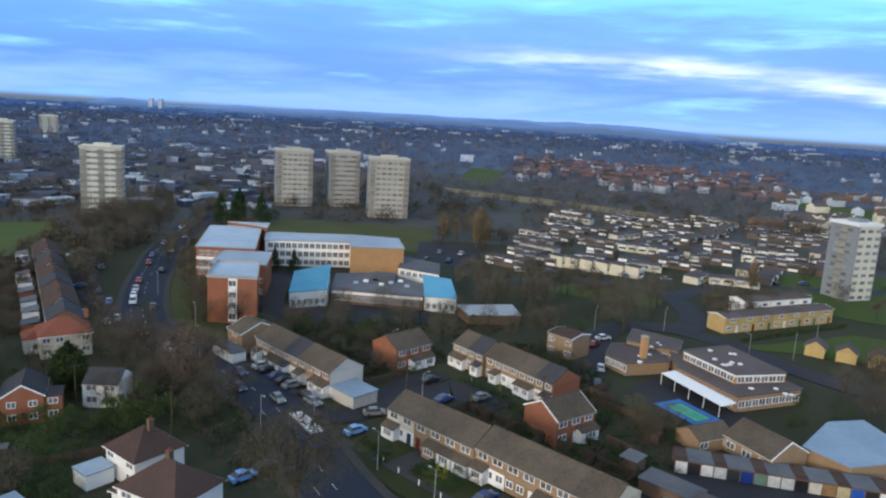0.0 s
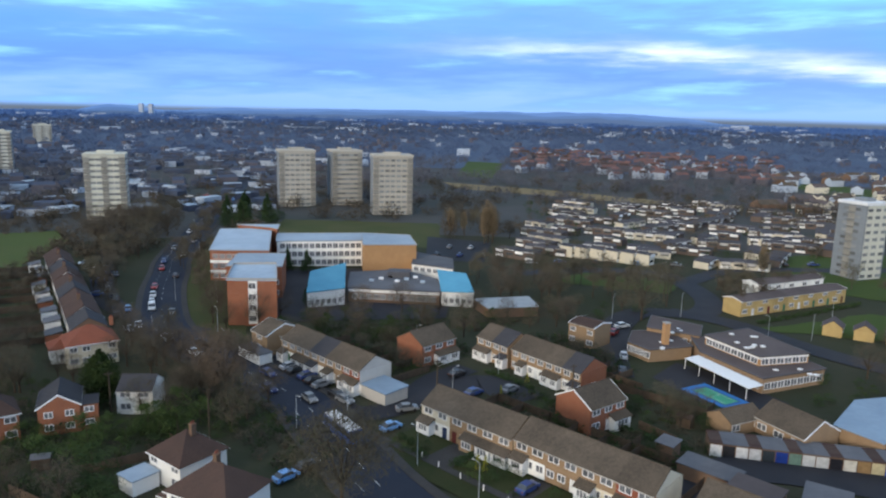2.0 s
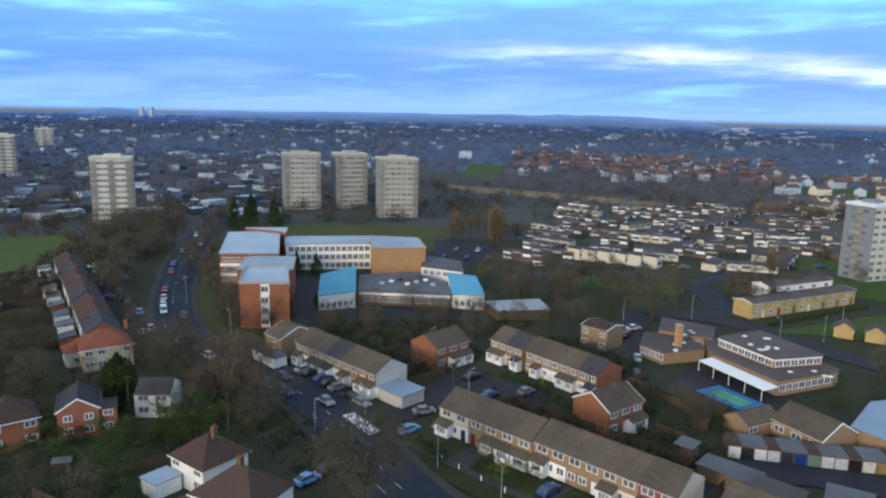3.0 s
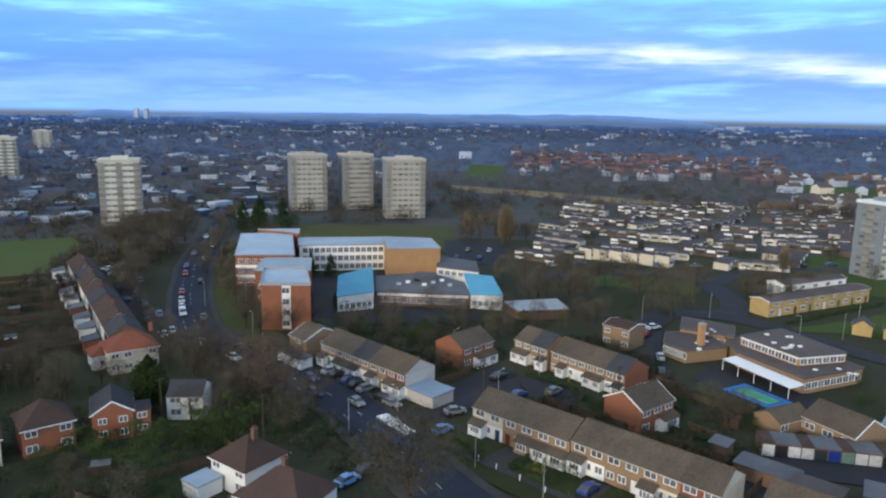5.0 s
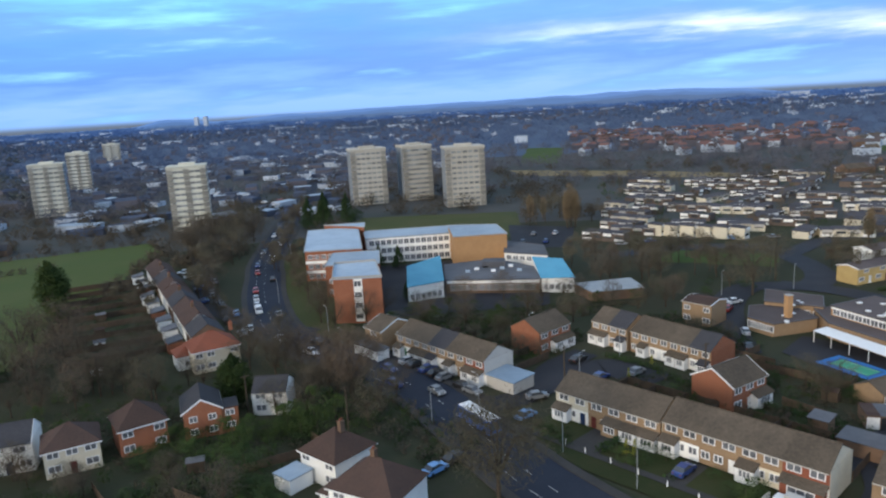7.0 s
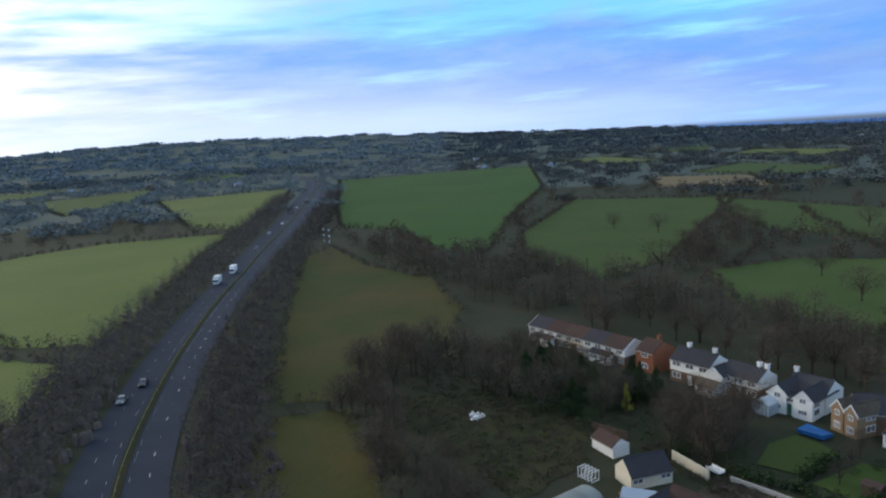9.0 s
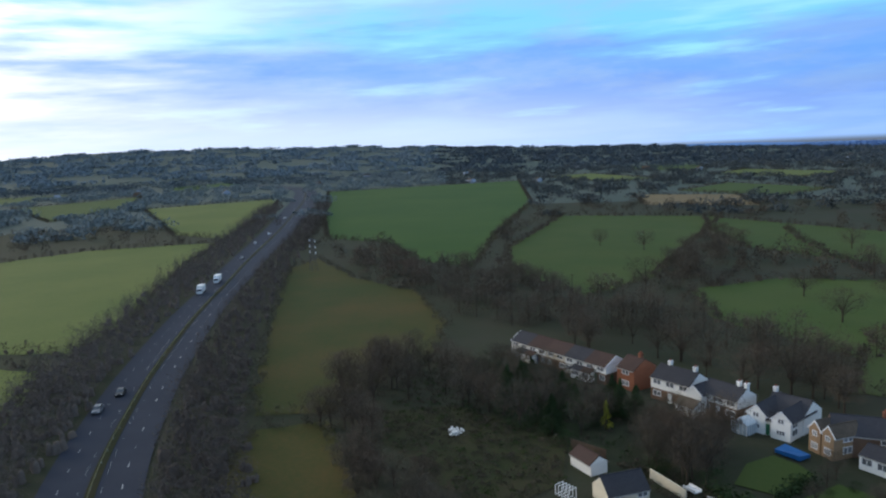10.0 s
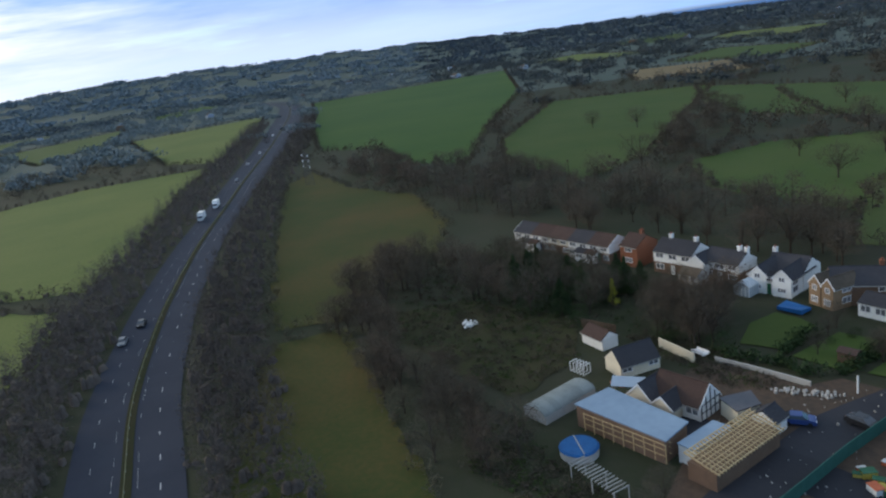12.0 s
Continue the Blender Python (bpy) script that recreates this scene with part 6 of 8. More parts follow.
def leafy(x, y, seed, h, r0, leaves, label, name="evergreen_tree", cone=False, count=2200, n=30):
    """An evergreen: short trunk and a ragged crown of clumps."""
    r = random.Random(seed)
    t = thing(name, x, y, 0, 0, label, "shrub" if h < 4 else "tree", "evergreens")
    part("trunk", Shape().tube((0, 0, 0), (0, 0, h * 0.6), 0.03 * h, 0.012 * h, 6), BARK, t)
    centres, radii, heights = [], [], []
    for i in range(n):
        f = (i + 0.5) / n
        z = h * (0.1 + 0.85 * f)
        rad = r0 * ((1 - f) ** 0.75 if cone else math.sqrt(max(0.05, 1 - (2 * f - 0.9) ** 2)))
        a = r.random() * math.tau
        centres.append((rad * 0.6 * math.cos(a), rad * 0.6 * math.sin(a), z))
        radii.append(max(0.3, rad * r.uniform(0.4, 0.65)))
        heights.append(h * r.uniform(0.07, 0.12))
    part("crown", flakes("crown", centres, radii, heights, [count // n] * n, 0.026 * h + 0.10, leaves, seed, 0.4, 0.25), None, t)
    return t


bare_tree(-47.0, 129.0, 11, 15.0, 7.2, TWIG_RED, "broad dense bare tree with reddish-brown twigs", count=11000)
bare_tree(-17.8, 91.8, 12, 16.0, 8.8, TWIG_OLIVE, "broad bare street tree with olive twigs", count=9000)
PROTOS = [
    bare_tree(-54.0, 138.0, 1, 13.0, 6.4, TWIG_RED, "broad bare tree with reddish-brown twigs", count=3200),
    bare_tree(-40.0, 120.0, 2, 10.5, 5.4, TWIG_OLIVE, "bare tree with olive twigs beside the road", count=3000),
    bare_tree(-67.5, 145.0, 3, 11.5, 5.6, TWIG, "grey-brown bare garden tree", count=3000),
    bare_tree(-261.7, 103.0, 4, 14.5, 8.8, TWIG, "large bare field oak", count=2700),
    bare_tree(-88.0, 128.0, 5, 10.5, 5.2, TWIG_OLIVE, "bare garden tree with olive twigs", count=2700),
    bare_tree(-118.0, 144.0, 6, 12.0, 6.0, TWIG_RED, "bare tree with brown twigs at the field edge", count=2700),
]
POPLAR = bare_tree(8.7, 303.0, 9, 19.0, 3.6, TWIG_GOLD, "tall narrow straw-coloured poplar", 1.5, 5200, "poplar")
FIR = leafy(-69.0, 124.5, 21, 10.5, 3.7, LEAF_OLIVE, "tall dense rounded evergreen tree", "evergreen_tree", False, 11000, 60)
DARKFIR = leafy(-160.0, 207.0, 22, 11.0, 4.2, LEAF_DARK, "dark green conifer at the field edge", "conifer", True, 5200)
BUSH = leafy(-62.0, 112.0, 23, 4.2, 3.0, LEAF, "rounded green garden shrub", "garden_shrub", False, 1300)
BUSHDARK = leafy(-75.0, 100.0, 24, 4.0, 3.0, LEAF_DARK, "dark green garden shrub", "garden_shrub", False, 1300)
GOLDBUSH = leafy(-141.6, 48.9, 25, 6.0, 1.4, LEAF_GOLD, "narrow golden conifer in a garden", "golden_conifer", True, 900)
tr = random.Random(17)


far_trees = []


def plant(proto, x, y, scale=1.0):
    s = scale * tr.uniform(0.85, 1.15)
    if proto in PROTOS and proto is not PROTOS[3] and math.hypot(x + 14, y - 7) > 212:
        far_trees.append((x, y, 12.0 * s))
        return
    copy_thing(proto, pose(x, y, 0, 0, 0, tr.uniform(0, 360)) @ Matrix.Diagonal((s, s, s * tr.uniform(0.9, 1.1), 1)))


def inside(x, y, outline):
    hit, n = False, len(outline)
    for i in range(n):
        (a, b), (c, d) = outline[i], outline[(i + 1) % n]
        if (b > y) != (d > y) and x < (c - a) * (y - b) / (d - b) + a:
            hit = not hit
    return hit


def scatter(protos, outline, count, scale=1.0, keep=()):
    xs, ys = [p[0] for p in outline], [p[1] for p in outline]
    made = 0
    for _ in range(count * 20):
        x, y = tr.uniform(min(xs), max(xs)), tr.uniform(min(ys), max(ys))
        if inside(x, y, outline) and not any(inside(x, y, k) for k in keep):
            plant(tr.choice(protos), x, y, scale)
            made += 1
            if made >= count:
                break


def avenue(protos, line, gap, scale=1.0, wobble=1.5):
    pts = smooth(line, 8)
    run = 0.0
    for a, b in zip(pts, pts[1:]):
        run += (b - a).length
        if run > gap:
            run = 0.0
            plant(tr.choice(protos), b.x + tr.uniform(-wobble, wobble), b.y + tr.uniform(-wobble, wobble), scale)



def grove(outline, count, material, h=(9, 13), seed=0, per=540, size=0.58):
    """A stand of bare trees too many to tell apart, with thin stems below."""
    r = random.Random(seed)
    xs, ys = [p[0] for p in outline], [p[1] for p in outline]
    c, rad, hh, n, stems = [], [], [], [], Shape()
    while len(n) < count * 9:
        x, y = r.uniform(min(xs), max(xs)), r.uniform(min(ys), max(ys))
        if not inside(x, y, outline):
            continue
        t = r.uniform(*h)
        stems.tube((x, y, 0), (x, y, t * 0.8), 0.016 * t, 0.004 * t, 4)
        for k in range(3):
            c.append((x + r.uniform(-4, 4), y + r.uniform(-4, 4), t * 0.16))
            rad.append(t * r.uniform(0.24, 0.36))
            hh.append(t * r.uniform(0.14, 0.26))
            n.append(per // 5)
        for k in range(6):
            a = r.uniform(0, math.tau)
            c.append((x + 0.22 * t * math.cos(a), y + 0.22 * t * math.sin(a), t * r.uniform(0.4, 0.8)))
            rad.append(t * r.uniform(0.18, 0.30))
            hh.append(t * r.uniform(0.14, 0.22))
            n.append(per // 6)
    tagged(new("bare_grove", flakes("bare_grove", c, rad, hh, n, size, material, seed, 0.45, 0.40, 0.2)), "stand of bare winter trees", "woodland", kind="stuff")
    tagged(new("grove_stems", stems.mesh("grove_stems", BARK)), "thin dark stems of bare trees", "woodland", kind="stuff")


BARE = PROTOS
SMALL = [PROTOS[2], PROTOS[4], PROTOS[5]]
for x, y, p, s in ((-126, 160, 5, 1.0), (-96, 132, 4, 0.9), (-106, 150, 4, 0.8), (-38, 127, 5, 0.75), (-58, 132, 2, 0.8),
                   (-123.5, 153.7, 5, 1.1), (-117, 152, 4, 1.1), (-118, 135, 5, 1.0), (-112, 139, 2, 0.9), (-95, 135, 2, 1.0), (-87, 128, 4, 1.05), (-130, 148, 2, 1.1), (-126, 140, 4, 0.9), (-104, 128, 5, 0.8), (-73.5, 144, 2, 0.95), (-66, 139, 4, 0.9), (-78, 156, 2, 0.8), (-84, 166, 5, 0.7), (-76, 172, 4, 0.7), (-90, 172, 2, 0.6), (-97, 184, 4, 0.65), (-104, 196, 5, 0.6), (-112, 208, 2, 0.6), (-120, 220, 4, 0.65), (-100, 152, 2, 0.75), (-110, 166, 4, 0.7), (-122, 184, 5, 0.7), (-134, 204, 2, 0.75),
                   (-66, 176, 2, 0.9), (-61, 171, 4, 0.7), (-38, 171, 5, 0.75), (-28, 176, 2, 0.85), (-12, 180, 4, 0.8), (-1, 172, 2, 0.8), (48, 192, 1, 1.3), (59, 207, 1, 1.3), (27, 190, 0, 0.6), (23.5, 183, 2, 0.9), (10, 223, 2, 1.1), (16, 211, 4, 1.0), (104, 248, 5, 1.0),
                   (12, 240, 2, 1.2), (22, 232, 4, 1.1), (30, 224, 1, 1.0), (50, 203, 1, 1.0), (60, 214, 4, 1.0), (44, 212, 1, 0.8), (88, 152, 2, 0.9), (96, 150, 5, 0.9), (90, 232, 2, 0.9), (100, 225, 1, 0.9),
                   (128, 236, 2, 0.8), (134, 225, 5, 0.8), (112, 232, 2, 0.8), (150, 240, 4, 0.9)):
    plant(PROTOS[p], x, y, s)
avenue(BARE, [(-58, 172), (-46, 184), (-30, 186), (-14, 192), (2, 190), (22, 188)], 5.5, 0.62, 3.0)
avenue(SMALL, [(-52, 168), (-36, 172), (-20, 176), (0, 178), (18, 182)], 8, 0.5, 2.0)
avenue([BUSH, BUSHDARK], [(-50, 180), (-28, 182), (-6, 186), (16, 190)], 7, 0.9, 2.0)
avenue(BARE, [(-96, 226), (-104, 250), (-112, 290), (-122, 330), (-136, 400)], 7, 0.8, 2.5)
avenue(BARE, [(-114, 226), (-122, 250), (-138, 310), (-152, 370)], 9, 0.8, 4.0)
scatter(BARE, [(-118, 250), (-150, 270), (-160, 320), (-146, 350), (-128, 300)], 30, 1.05)
scatter([DARKFIR, BUSHDARK], [(-118, 318), (-92, 318), (-92, 352), (-122, 352)], 12, 1.25)
for x, y, q in ((10.6, 304.5, 0.9), (7.0, 301.0, 0.8), (104, 250, 0.62), (-8, 322, 0.6), (-2, 326, 0.55)):
    plant(POPLAR, x, y, q)
for x, y, q in ((-62, 238, 0.72), (-55, 237, 0.62), (-46, 197, 0.5)):
    plant(DARKFIR, x, y, q)
scatter(SMALL, [(-20, 330), (20, 300), (30, 330), (0, 380)], 16, 0.9)
scatter(SMALL, [(2, 206), (30, 206), (36, 236), (10, 250), (2, 236)], 14, 0.8)
scatter(BARE, [(24, 214), (64, 210), (70, 232), (40, 246), (26, 240)], 18, 0.85)
scatter(SMALL, [(74, 200), (110, 224), (104, 244), (76, 226)], 12, 0.7)
for x, y, q in ((-153, 194.5, 1.3), (-143, 182, 0.95)):
    plant(FIR, x, y, q)
for x, y, q in ((-52, 91, 1.1), (-54.5, 95, 1.2), (-50, 88, 1.0), (-47, 86, 0.9), (-57, 92, 1.2), (-51, 115.5, 1.5), (-47.5, 117, 1.3), (-55, 113, 1.4), (-82, 111, 1.2), (-63, 108, 1.4), (-71, 105, 1.3), (-58, 100, 1.2), (-36, 170, 1.5), (-20, 169, 1.5), (-46, 166, 1.2)):
    plant(BUSH if q > 1.25 else BUSHDARK, x, y, q)
for x, y in ((-66.6, 101.7), (-61.4, 100.4), (-52.3, 111.6), (-61.0, 106.1), (-49.3, 111.5)):
    plant(BUSH, x, y, 1.2)
scatter([BUSH, BUSHDARK, BUSH], [(-80, 96), (-52, 104), (-48, 116), (-58, 120), (-72, 112)], 22, 0.8)
scatter([BUSHDARK, BUSH, BUSHDARK, SMALL[0]], [(-78, 84), (-70, 82), (-46, 86), (-50, 100), (-66, 100)], 22, 0.62)
scatter([SMALL[0], BUSHDARK, BUSHDARK, BUSH], [(-104, 120), (-78, 118), (-72, 134), (-92, 138), (-104, 150), (-116, 140)], 16, 0.6)
scatter(SMALL + [BUSHDARK], [(-110, 156), (-96, 164), (-126, 222), (-144, 222), (-130, 180)], 13, 0.5)
scatter([BUSH, BUSHDARK], [(8, 126), (16, 132), (30, 128), (38, 118), (30, 110), (20, 112)], 12, 0.6)
scatter([BUSH, BUSHDARK, SMALL[1]], [(30, 136), (42, 128), (48, 122), (40, 118), (32, 126)], 9, 0.6)
scatter([BUSHDARK, BUSH], [(-12, 117), (-6, 110), (-8, 106), (-13, 112)], 5, 0.3)
plant(BUSH, 1.2, 101.4, 0.75)
for x, y in ((6.6, 134.0), (12.5, 142.4)):
    plant(GOLDBUSH, x, y, 0.4)
scatter(SMALL, [(84, 140), (110, 150), (120, 172), (92, 170)], 10, 0.7)

scatter([BUSH, BUSHDARK, SMALL[0], SMALL[1]], [(-60, 120), (-50, 112), (-40, 112), (-44, 124), (-56, 134)], 14, 0.7)
scatter([SMALL[0], SMALL[2], BUSHDARK], [(-100, 100), (-90, 84), (-76, 88), (-82, 98)], 12, 0.5)
scatter(SMALL + [BUSHDARK, BUSHDARK], [(-110, 150), (-92, 132), (-104, 118), (-132, 128), (-140, 170), (-128, 190)], 12, 0.7)
scatter(SMALL, [(-74, 150), (-66, 140), (-58, 146), (-68, 158)], 5, 0.8)
scatter([BUSHDARK, BUSH, SMALL[1]], [(-30, 160), (-14, 142), (-6, 150), (-20, 168)], 16, 0.5)
scatter([BUSHDARK, BUSH, SMALL[1]], [(10, 160), (26, 146), (34, 154), (20, 172)], 12, 0.5)
scatter([BUSHDARK, SMALL[0]], [(-186, 34), (-166, 44), (-158, 54), (-166, 52), (-188, 40)], 12, 0.55)

scatter([SMALL[0], SMALL[1], BUSHDARK], [(26, 178), (44, 186), (56, 198), (40, 206), (18, 198)], 12, 0.55)
scatter([PROTOS[0], PROTOS[2], PROTOS[5]], [(-172, -6), (-164, 0), (-136, 8), (-112, 16), (-92, 22), (-88, 16), (-100, 8), (-118, 3), (-136, -2), (-160, -8)], 14, 0.72)
avenue([SMALL[1], SMALL[0], BUSHDARK, SMALL[2]], [(-44, 160), (-58, 178), (-76, 200), (-90, 232), (-98, 262)], 5, 0.75, 2.0)
scatter(SMALL, [(-128, 262), (-110, 214), (-100, 198), (-106, 192), (-122, 222), (-140, 262)], 18, 0.85)
scatter([BUSHDARK, BUSH], [(66, 134), (82, 138), (94, 150), (84, 158), (72, 144)], 9, 0.5)
scatter([PROTOS[0], PROTOS[2], PROTOS[5]], [(-200, 6), (-186, 18), (-162, 16), (-154, 2), (-166, -6), (-182, -2)], 15, 0.78)
CLEAR = [(-146, 50), (-136, 40), (-122, 44), (-128, 54), (-140, 54)]
scatter([BUSHDARK, BUSH, BUSHDARK, SMALL[0]], [(-118, 108), (-100, 102), (-84, 112), (-92, 136), (-112, 140)], 26, 0.75)
# trees behind and beside the lane
scatter([BUSHDARK, SMALL[0], SMALL[1], DARKFIR], [(-192, 32), (-172, 46), (-150, 58), (-138, 66), (-128, 56), (-150, 44), (-176, 26)], 44, 0.62, [CLEAR])
scatter([SMALL[0], SMALL[2], PROTOS[0]], [(-140, 56), (-128, 68), (-120, 62), (-126, 52)], 14, 0.7)
scatter([BUSHDARK, SMALL[0]], [(-120, 70), (-106, 66), (-100, 78), (-112, 84)], 9, 0.4)
scatter(BARE, [(-226, 62), (-206, 56), (-172, 74), (-150, 88), (-132, 100), (-150, 108), (-190, 92)], 26, 0.85)
grove([(-264, 84), (-226, 62), (-190, 90), (-150, 106), (-160, 118), (-216, 106)], 40, TWIG, (9, 13), 41)
scatter(BARE, [(-206, 14), (-192, 22), (-164, 36), (-146, 48), (-134, 42), (-152, 26), (-172, 6)], 22, 0.68, [CLEAR])
scatter([BUSHDARK, BUSHDARK, DARKFIR], [(-164, 36), (-148, 50), (-128, 48), (-142, 32), (-156, 26)], 24, 0.7, [CLEAR])
scatter(SMALL + [BUSHDARK], [(-136, 52), (-124, 62), (-112, 58), (-122, 50)], 16, 0.8)
scatter(BARE, [(-160, 0), (-146, 6), (-112, 18), (-100, 22), (-92, 12), (-108, 4), (-130, 0)], 28, 0.58, [[(-156, 10), (-140, 12), (-118, 22), (-122, 36), (-140, 34), (-156, 24)]])
grove([(-330, 36), (-300, 24), (-262, 26), (-222, 34), (-216, 54), (-262, 76), (-318, 60), (-345, 48)], 62, TWIG, (8, 12), 42)
grove([(-400, 6), (-384, -8), (-322, 4), (-290, 18), (-310, 30), (-366, 22)], 34, TWIG_RED, (7, 11), 43)
for x, y in ((-81.6, 33.4), (-79.6, 31.0)):
    plant(SMALL[0], x, y, 0.45)
for x, y in ((-384, 125), (-360, 140), (-330, 150), (-300, 140), (-240, 150), (-205, 140), (-225, 170), (-260, 190), (-290, 210), (-330, 230)):
    plant(PROTOS[3], x, y, 0.75)
grove([(-300, 120), (-266, 112), (-262, 128), (-350, 190), (-420, 205), (-360, 170)], 34, TWIG, (8, 12), 44)
grove([(-192, 142), (-150, 106), (-120, 130), (-130, 148), (-150, 112)], 12, TWIG_OLIVE, (8, 11), 45)

for k, m in enumerate((TWIG, TWIG_OLIVE)):
    c, rad, hh, stems = [], [], [], Shape()
    for x, y, t in far_trees[k::2]:
        stems.tube((x, y, 0), (x, y, t * 0.8), 0.016 * t, 0.004 * t, 4)
        for i in range(9):
            a, q = tr.uniform(0, math.tau), t * 0.27 * math.sqrt(tr.random())
            c.append((x + q * math.cos(a), y + q * math.sin(a), t * tr.uniform(0.4, 0.82)))
            rad.append(t * tr.uniform(0.13, 0.22))
            hh.append(t * tr.uniform(0.10, 0.16))
    tagged(new("bare_trees", flakes("bare_trees", c, rad, hh, [90] * len(c), 0.62, m, 70 + k, 0.45, 0.40, 0.5)), "further bare winter trees along roads", "trees", kind="stuff")
    tagged(new("tree_stems", stems.mesh("tree_stems", BARK)), "thin dark stems of further trees", "trees", kind="stuff")

# ---- hedges and woods ----


def mounds(name, spots, material, label, seed=0):
    """Rough rounded masses of far scrub and woodland, each a low uneven dome (x, y, ground, radius, height)."""
    r, s = random.Random(seed), Shape()
    for x0, y0, z, q0, h0 in spots:
        for part_ in range(3):
            b, d = r.random() * math.tau, q0 * 0.75 * math.sqrt(r.random())
            x, y, q, h = x0 + d * math.cos(b), y0 + d * math.sin(b), q0 * r.uniform(0.36, 0.68), h0 * r.uniform(0.4, 0.82)
            n, a0 = len(s.v), r.random() * 6.3
            for k in range(5):
                a, w = a0 + k * math.tau / 5, q * r.uniform(0.8, 1.3)
                s.v.append((x + w * math.cos(a), y + w * math.sin(a), z - 0.2))
            for k in range(5):
                a, w = a0 + k * math.tau / 5 + r.uniform(-0.4, 0.4), q * r.uniform(0.55, 0.95)
                s.v.append((x + w * math.cos(a), y + w * math.sin(a), z + h * r.uniform(0.6, 0.92)))
            s.v.append((x + q * r.uniform(-0.3, 0.3), y + q * r.uniform(-0.3, 0.3), z + h))
            for k in range(5):
                s.f += [(n + k, n + (k + 1) % 5, n + 5 + (k + 1) % 5, n + 5 + k), (n + 5 + k, n + 5 + (k + 1) % 5, n + 10)]
    me = s.mesh(name, material)
    me.polygons.foreach_set("use_smooth", [True] * len(me.polygons))
    return tagged(new(name, me), label, "woodland", kind="stuff")


def hedge(name, lines, material, label, width=2.0, tall=2.2, gap=2.2, per=46, size=0.9, seed=0, flat=0.40):
    """Scrub along lines, thick with fine stems."""
    r = random.Random(seed)
    c, rad, hh, n = [], [], [], []
    for line in lines:
        pts = smooth(line, 4) if len(line) > 2 else [Vector(p) for p in line]
        for a, b in zip(pts, pts[1:]):
            k = max(1, int((b - a).length / gap))
            for i in range(k):
                p = a.lerp(b, (i + r.random()) / k)
                t = tall * r.uniform(0.5, 1.25)
                c.append((p.x + r.uniform(-width, width), p.y + r.uniform(-width, width), t * 0.55))
                rad.append(r.uniform(0.7, 1.3) * max(1.2, gap * 0.6))
                hh.append(t * 0.6)
                n.append(per)
    if tall > 2.9:
        mounds(name + "_mass", [(p[0], p[1], 0, q * 0.8, w * 0.7) for p, q, w in list(zip(c, rad, hh))[::3]], material, label, seed + 500)
    return tagged(new(name, flakes(name, c, rad, hh, n, size, material, seed, 0.45, flat, 0.1)), label, "hedge", kind="stuff")


def beside(line, off):
    n = sideways(line)
    return [tuple(p + q * (off + (widen(p.x) - 1) * math.copysign(10, off))) for p, q in zip(line, n)]


far_side = [p for p in MWAY if p.x < -60]
mid_side = [p for p in far_side if p.x > -820]
hedge("scrub_verge", [beside(mid_side, o) for o in (10.5, 14, 18, 22, 26)], SCRUB, "belt of bare scrub along the dual carriageway", 2.4, 7.6, 2.6, 104, 0.55, 1)
hedge("scrub_verge", [beside(mid_side, o) for o in (-13, -16.5, -20, -24)], SCRUB, "belt of brown scrub along the dual carriageway", 2.4, 6.6, 2.6, 104, 0.55, 2)
OUT = {name: outline for name, _, _, outline in FIELDS}
closed = lambda q: [list(map(tuple, (a, b))) for a, b in zip(q, q[1:] + q[:1])]  # noqa: E731
lines = []
for key in ("field_pale", "field_hill", "field_far_a", "field_crop", "field_oak", "field_long", "field_back", "field_far_c", "field_far_f", "field_far_g", "field_far_j", "field_park", "field_near"):
    lines += closed(OUT[key])
hedge("hedgerow", lines, TWIG, "bare winter hedgerow round a pasture", 1.6, 3.2, 2.6, 36, 1.0, 3)
hedge("hedgerow", closed(OUT["field_rough"]) + closed(OUT["field_strip"]), TWIG_OLIVE, "rough hedgerow of brambles and bare stems", 1.6, 2.6, 2.4, 40, 0.8, 4)
hedge("hedgerow", [[(-420, 250), (-360, 225), (-300, 205), (-240, 190)], [(-300, 260), (-240, 240), (-190, 250)], [(-450, 330), (-330, 320), (-220, 330)], [(-262, 128), (-300, 160), (-340, 180)]], TWIG, "bare hedgerow between pastures", 1.8, 3.4, 2.4, 40, 1.0, 5)
hedge("garden_hedge", [[(-113.6, 56.6), (-108, 62), (-101, 66)], [(-110, 64.4), (-115, 74)], [(-101, 68), (-106, 80)], [(-92, 76), (-97, 86)], [(-86, 84), (-80, 90)], [(-72, 90), (-60, 96)]], LEAF_DARK, "clipped dark green garden hedge", 0.5, 1.9, 0.9, 60, 0.5, 6, 0.2)
hedge("garden_hedge", [[(-11.5, 116), (-9, 111), (-7, 107)], [(1, 109), (-2.6, 104.6)], [(10, 100.5), (6.6, 96.6)], [(18.6, 93.4), (15.2, 89.4)], [(80, 192), (100, 204), (120, 216)], [(44, 134), (56, 124)], [(-36, 147), (-30, 141)], [(4, 148), (14, 138)], [(16, 132), (32, 118), (38, 112)], [(28, 146), (40, 134), (48, 126)]], LEAF_DARK, "low clipped garden hedge", 0.3, 1.2, 0.8, 40, 0.4, 7, 0.2)


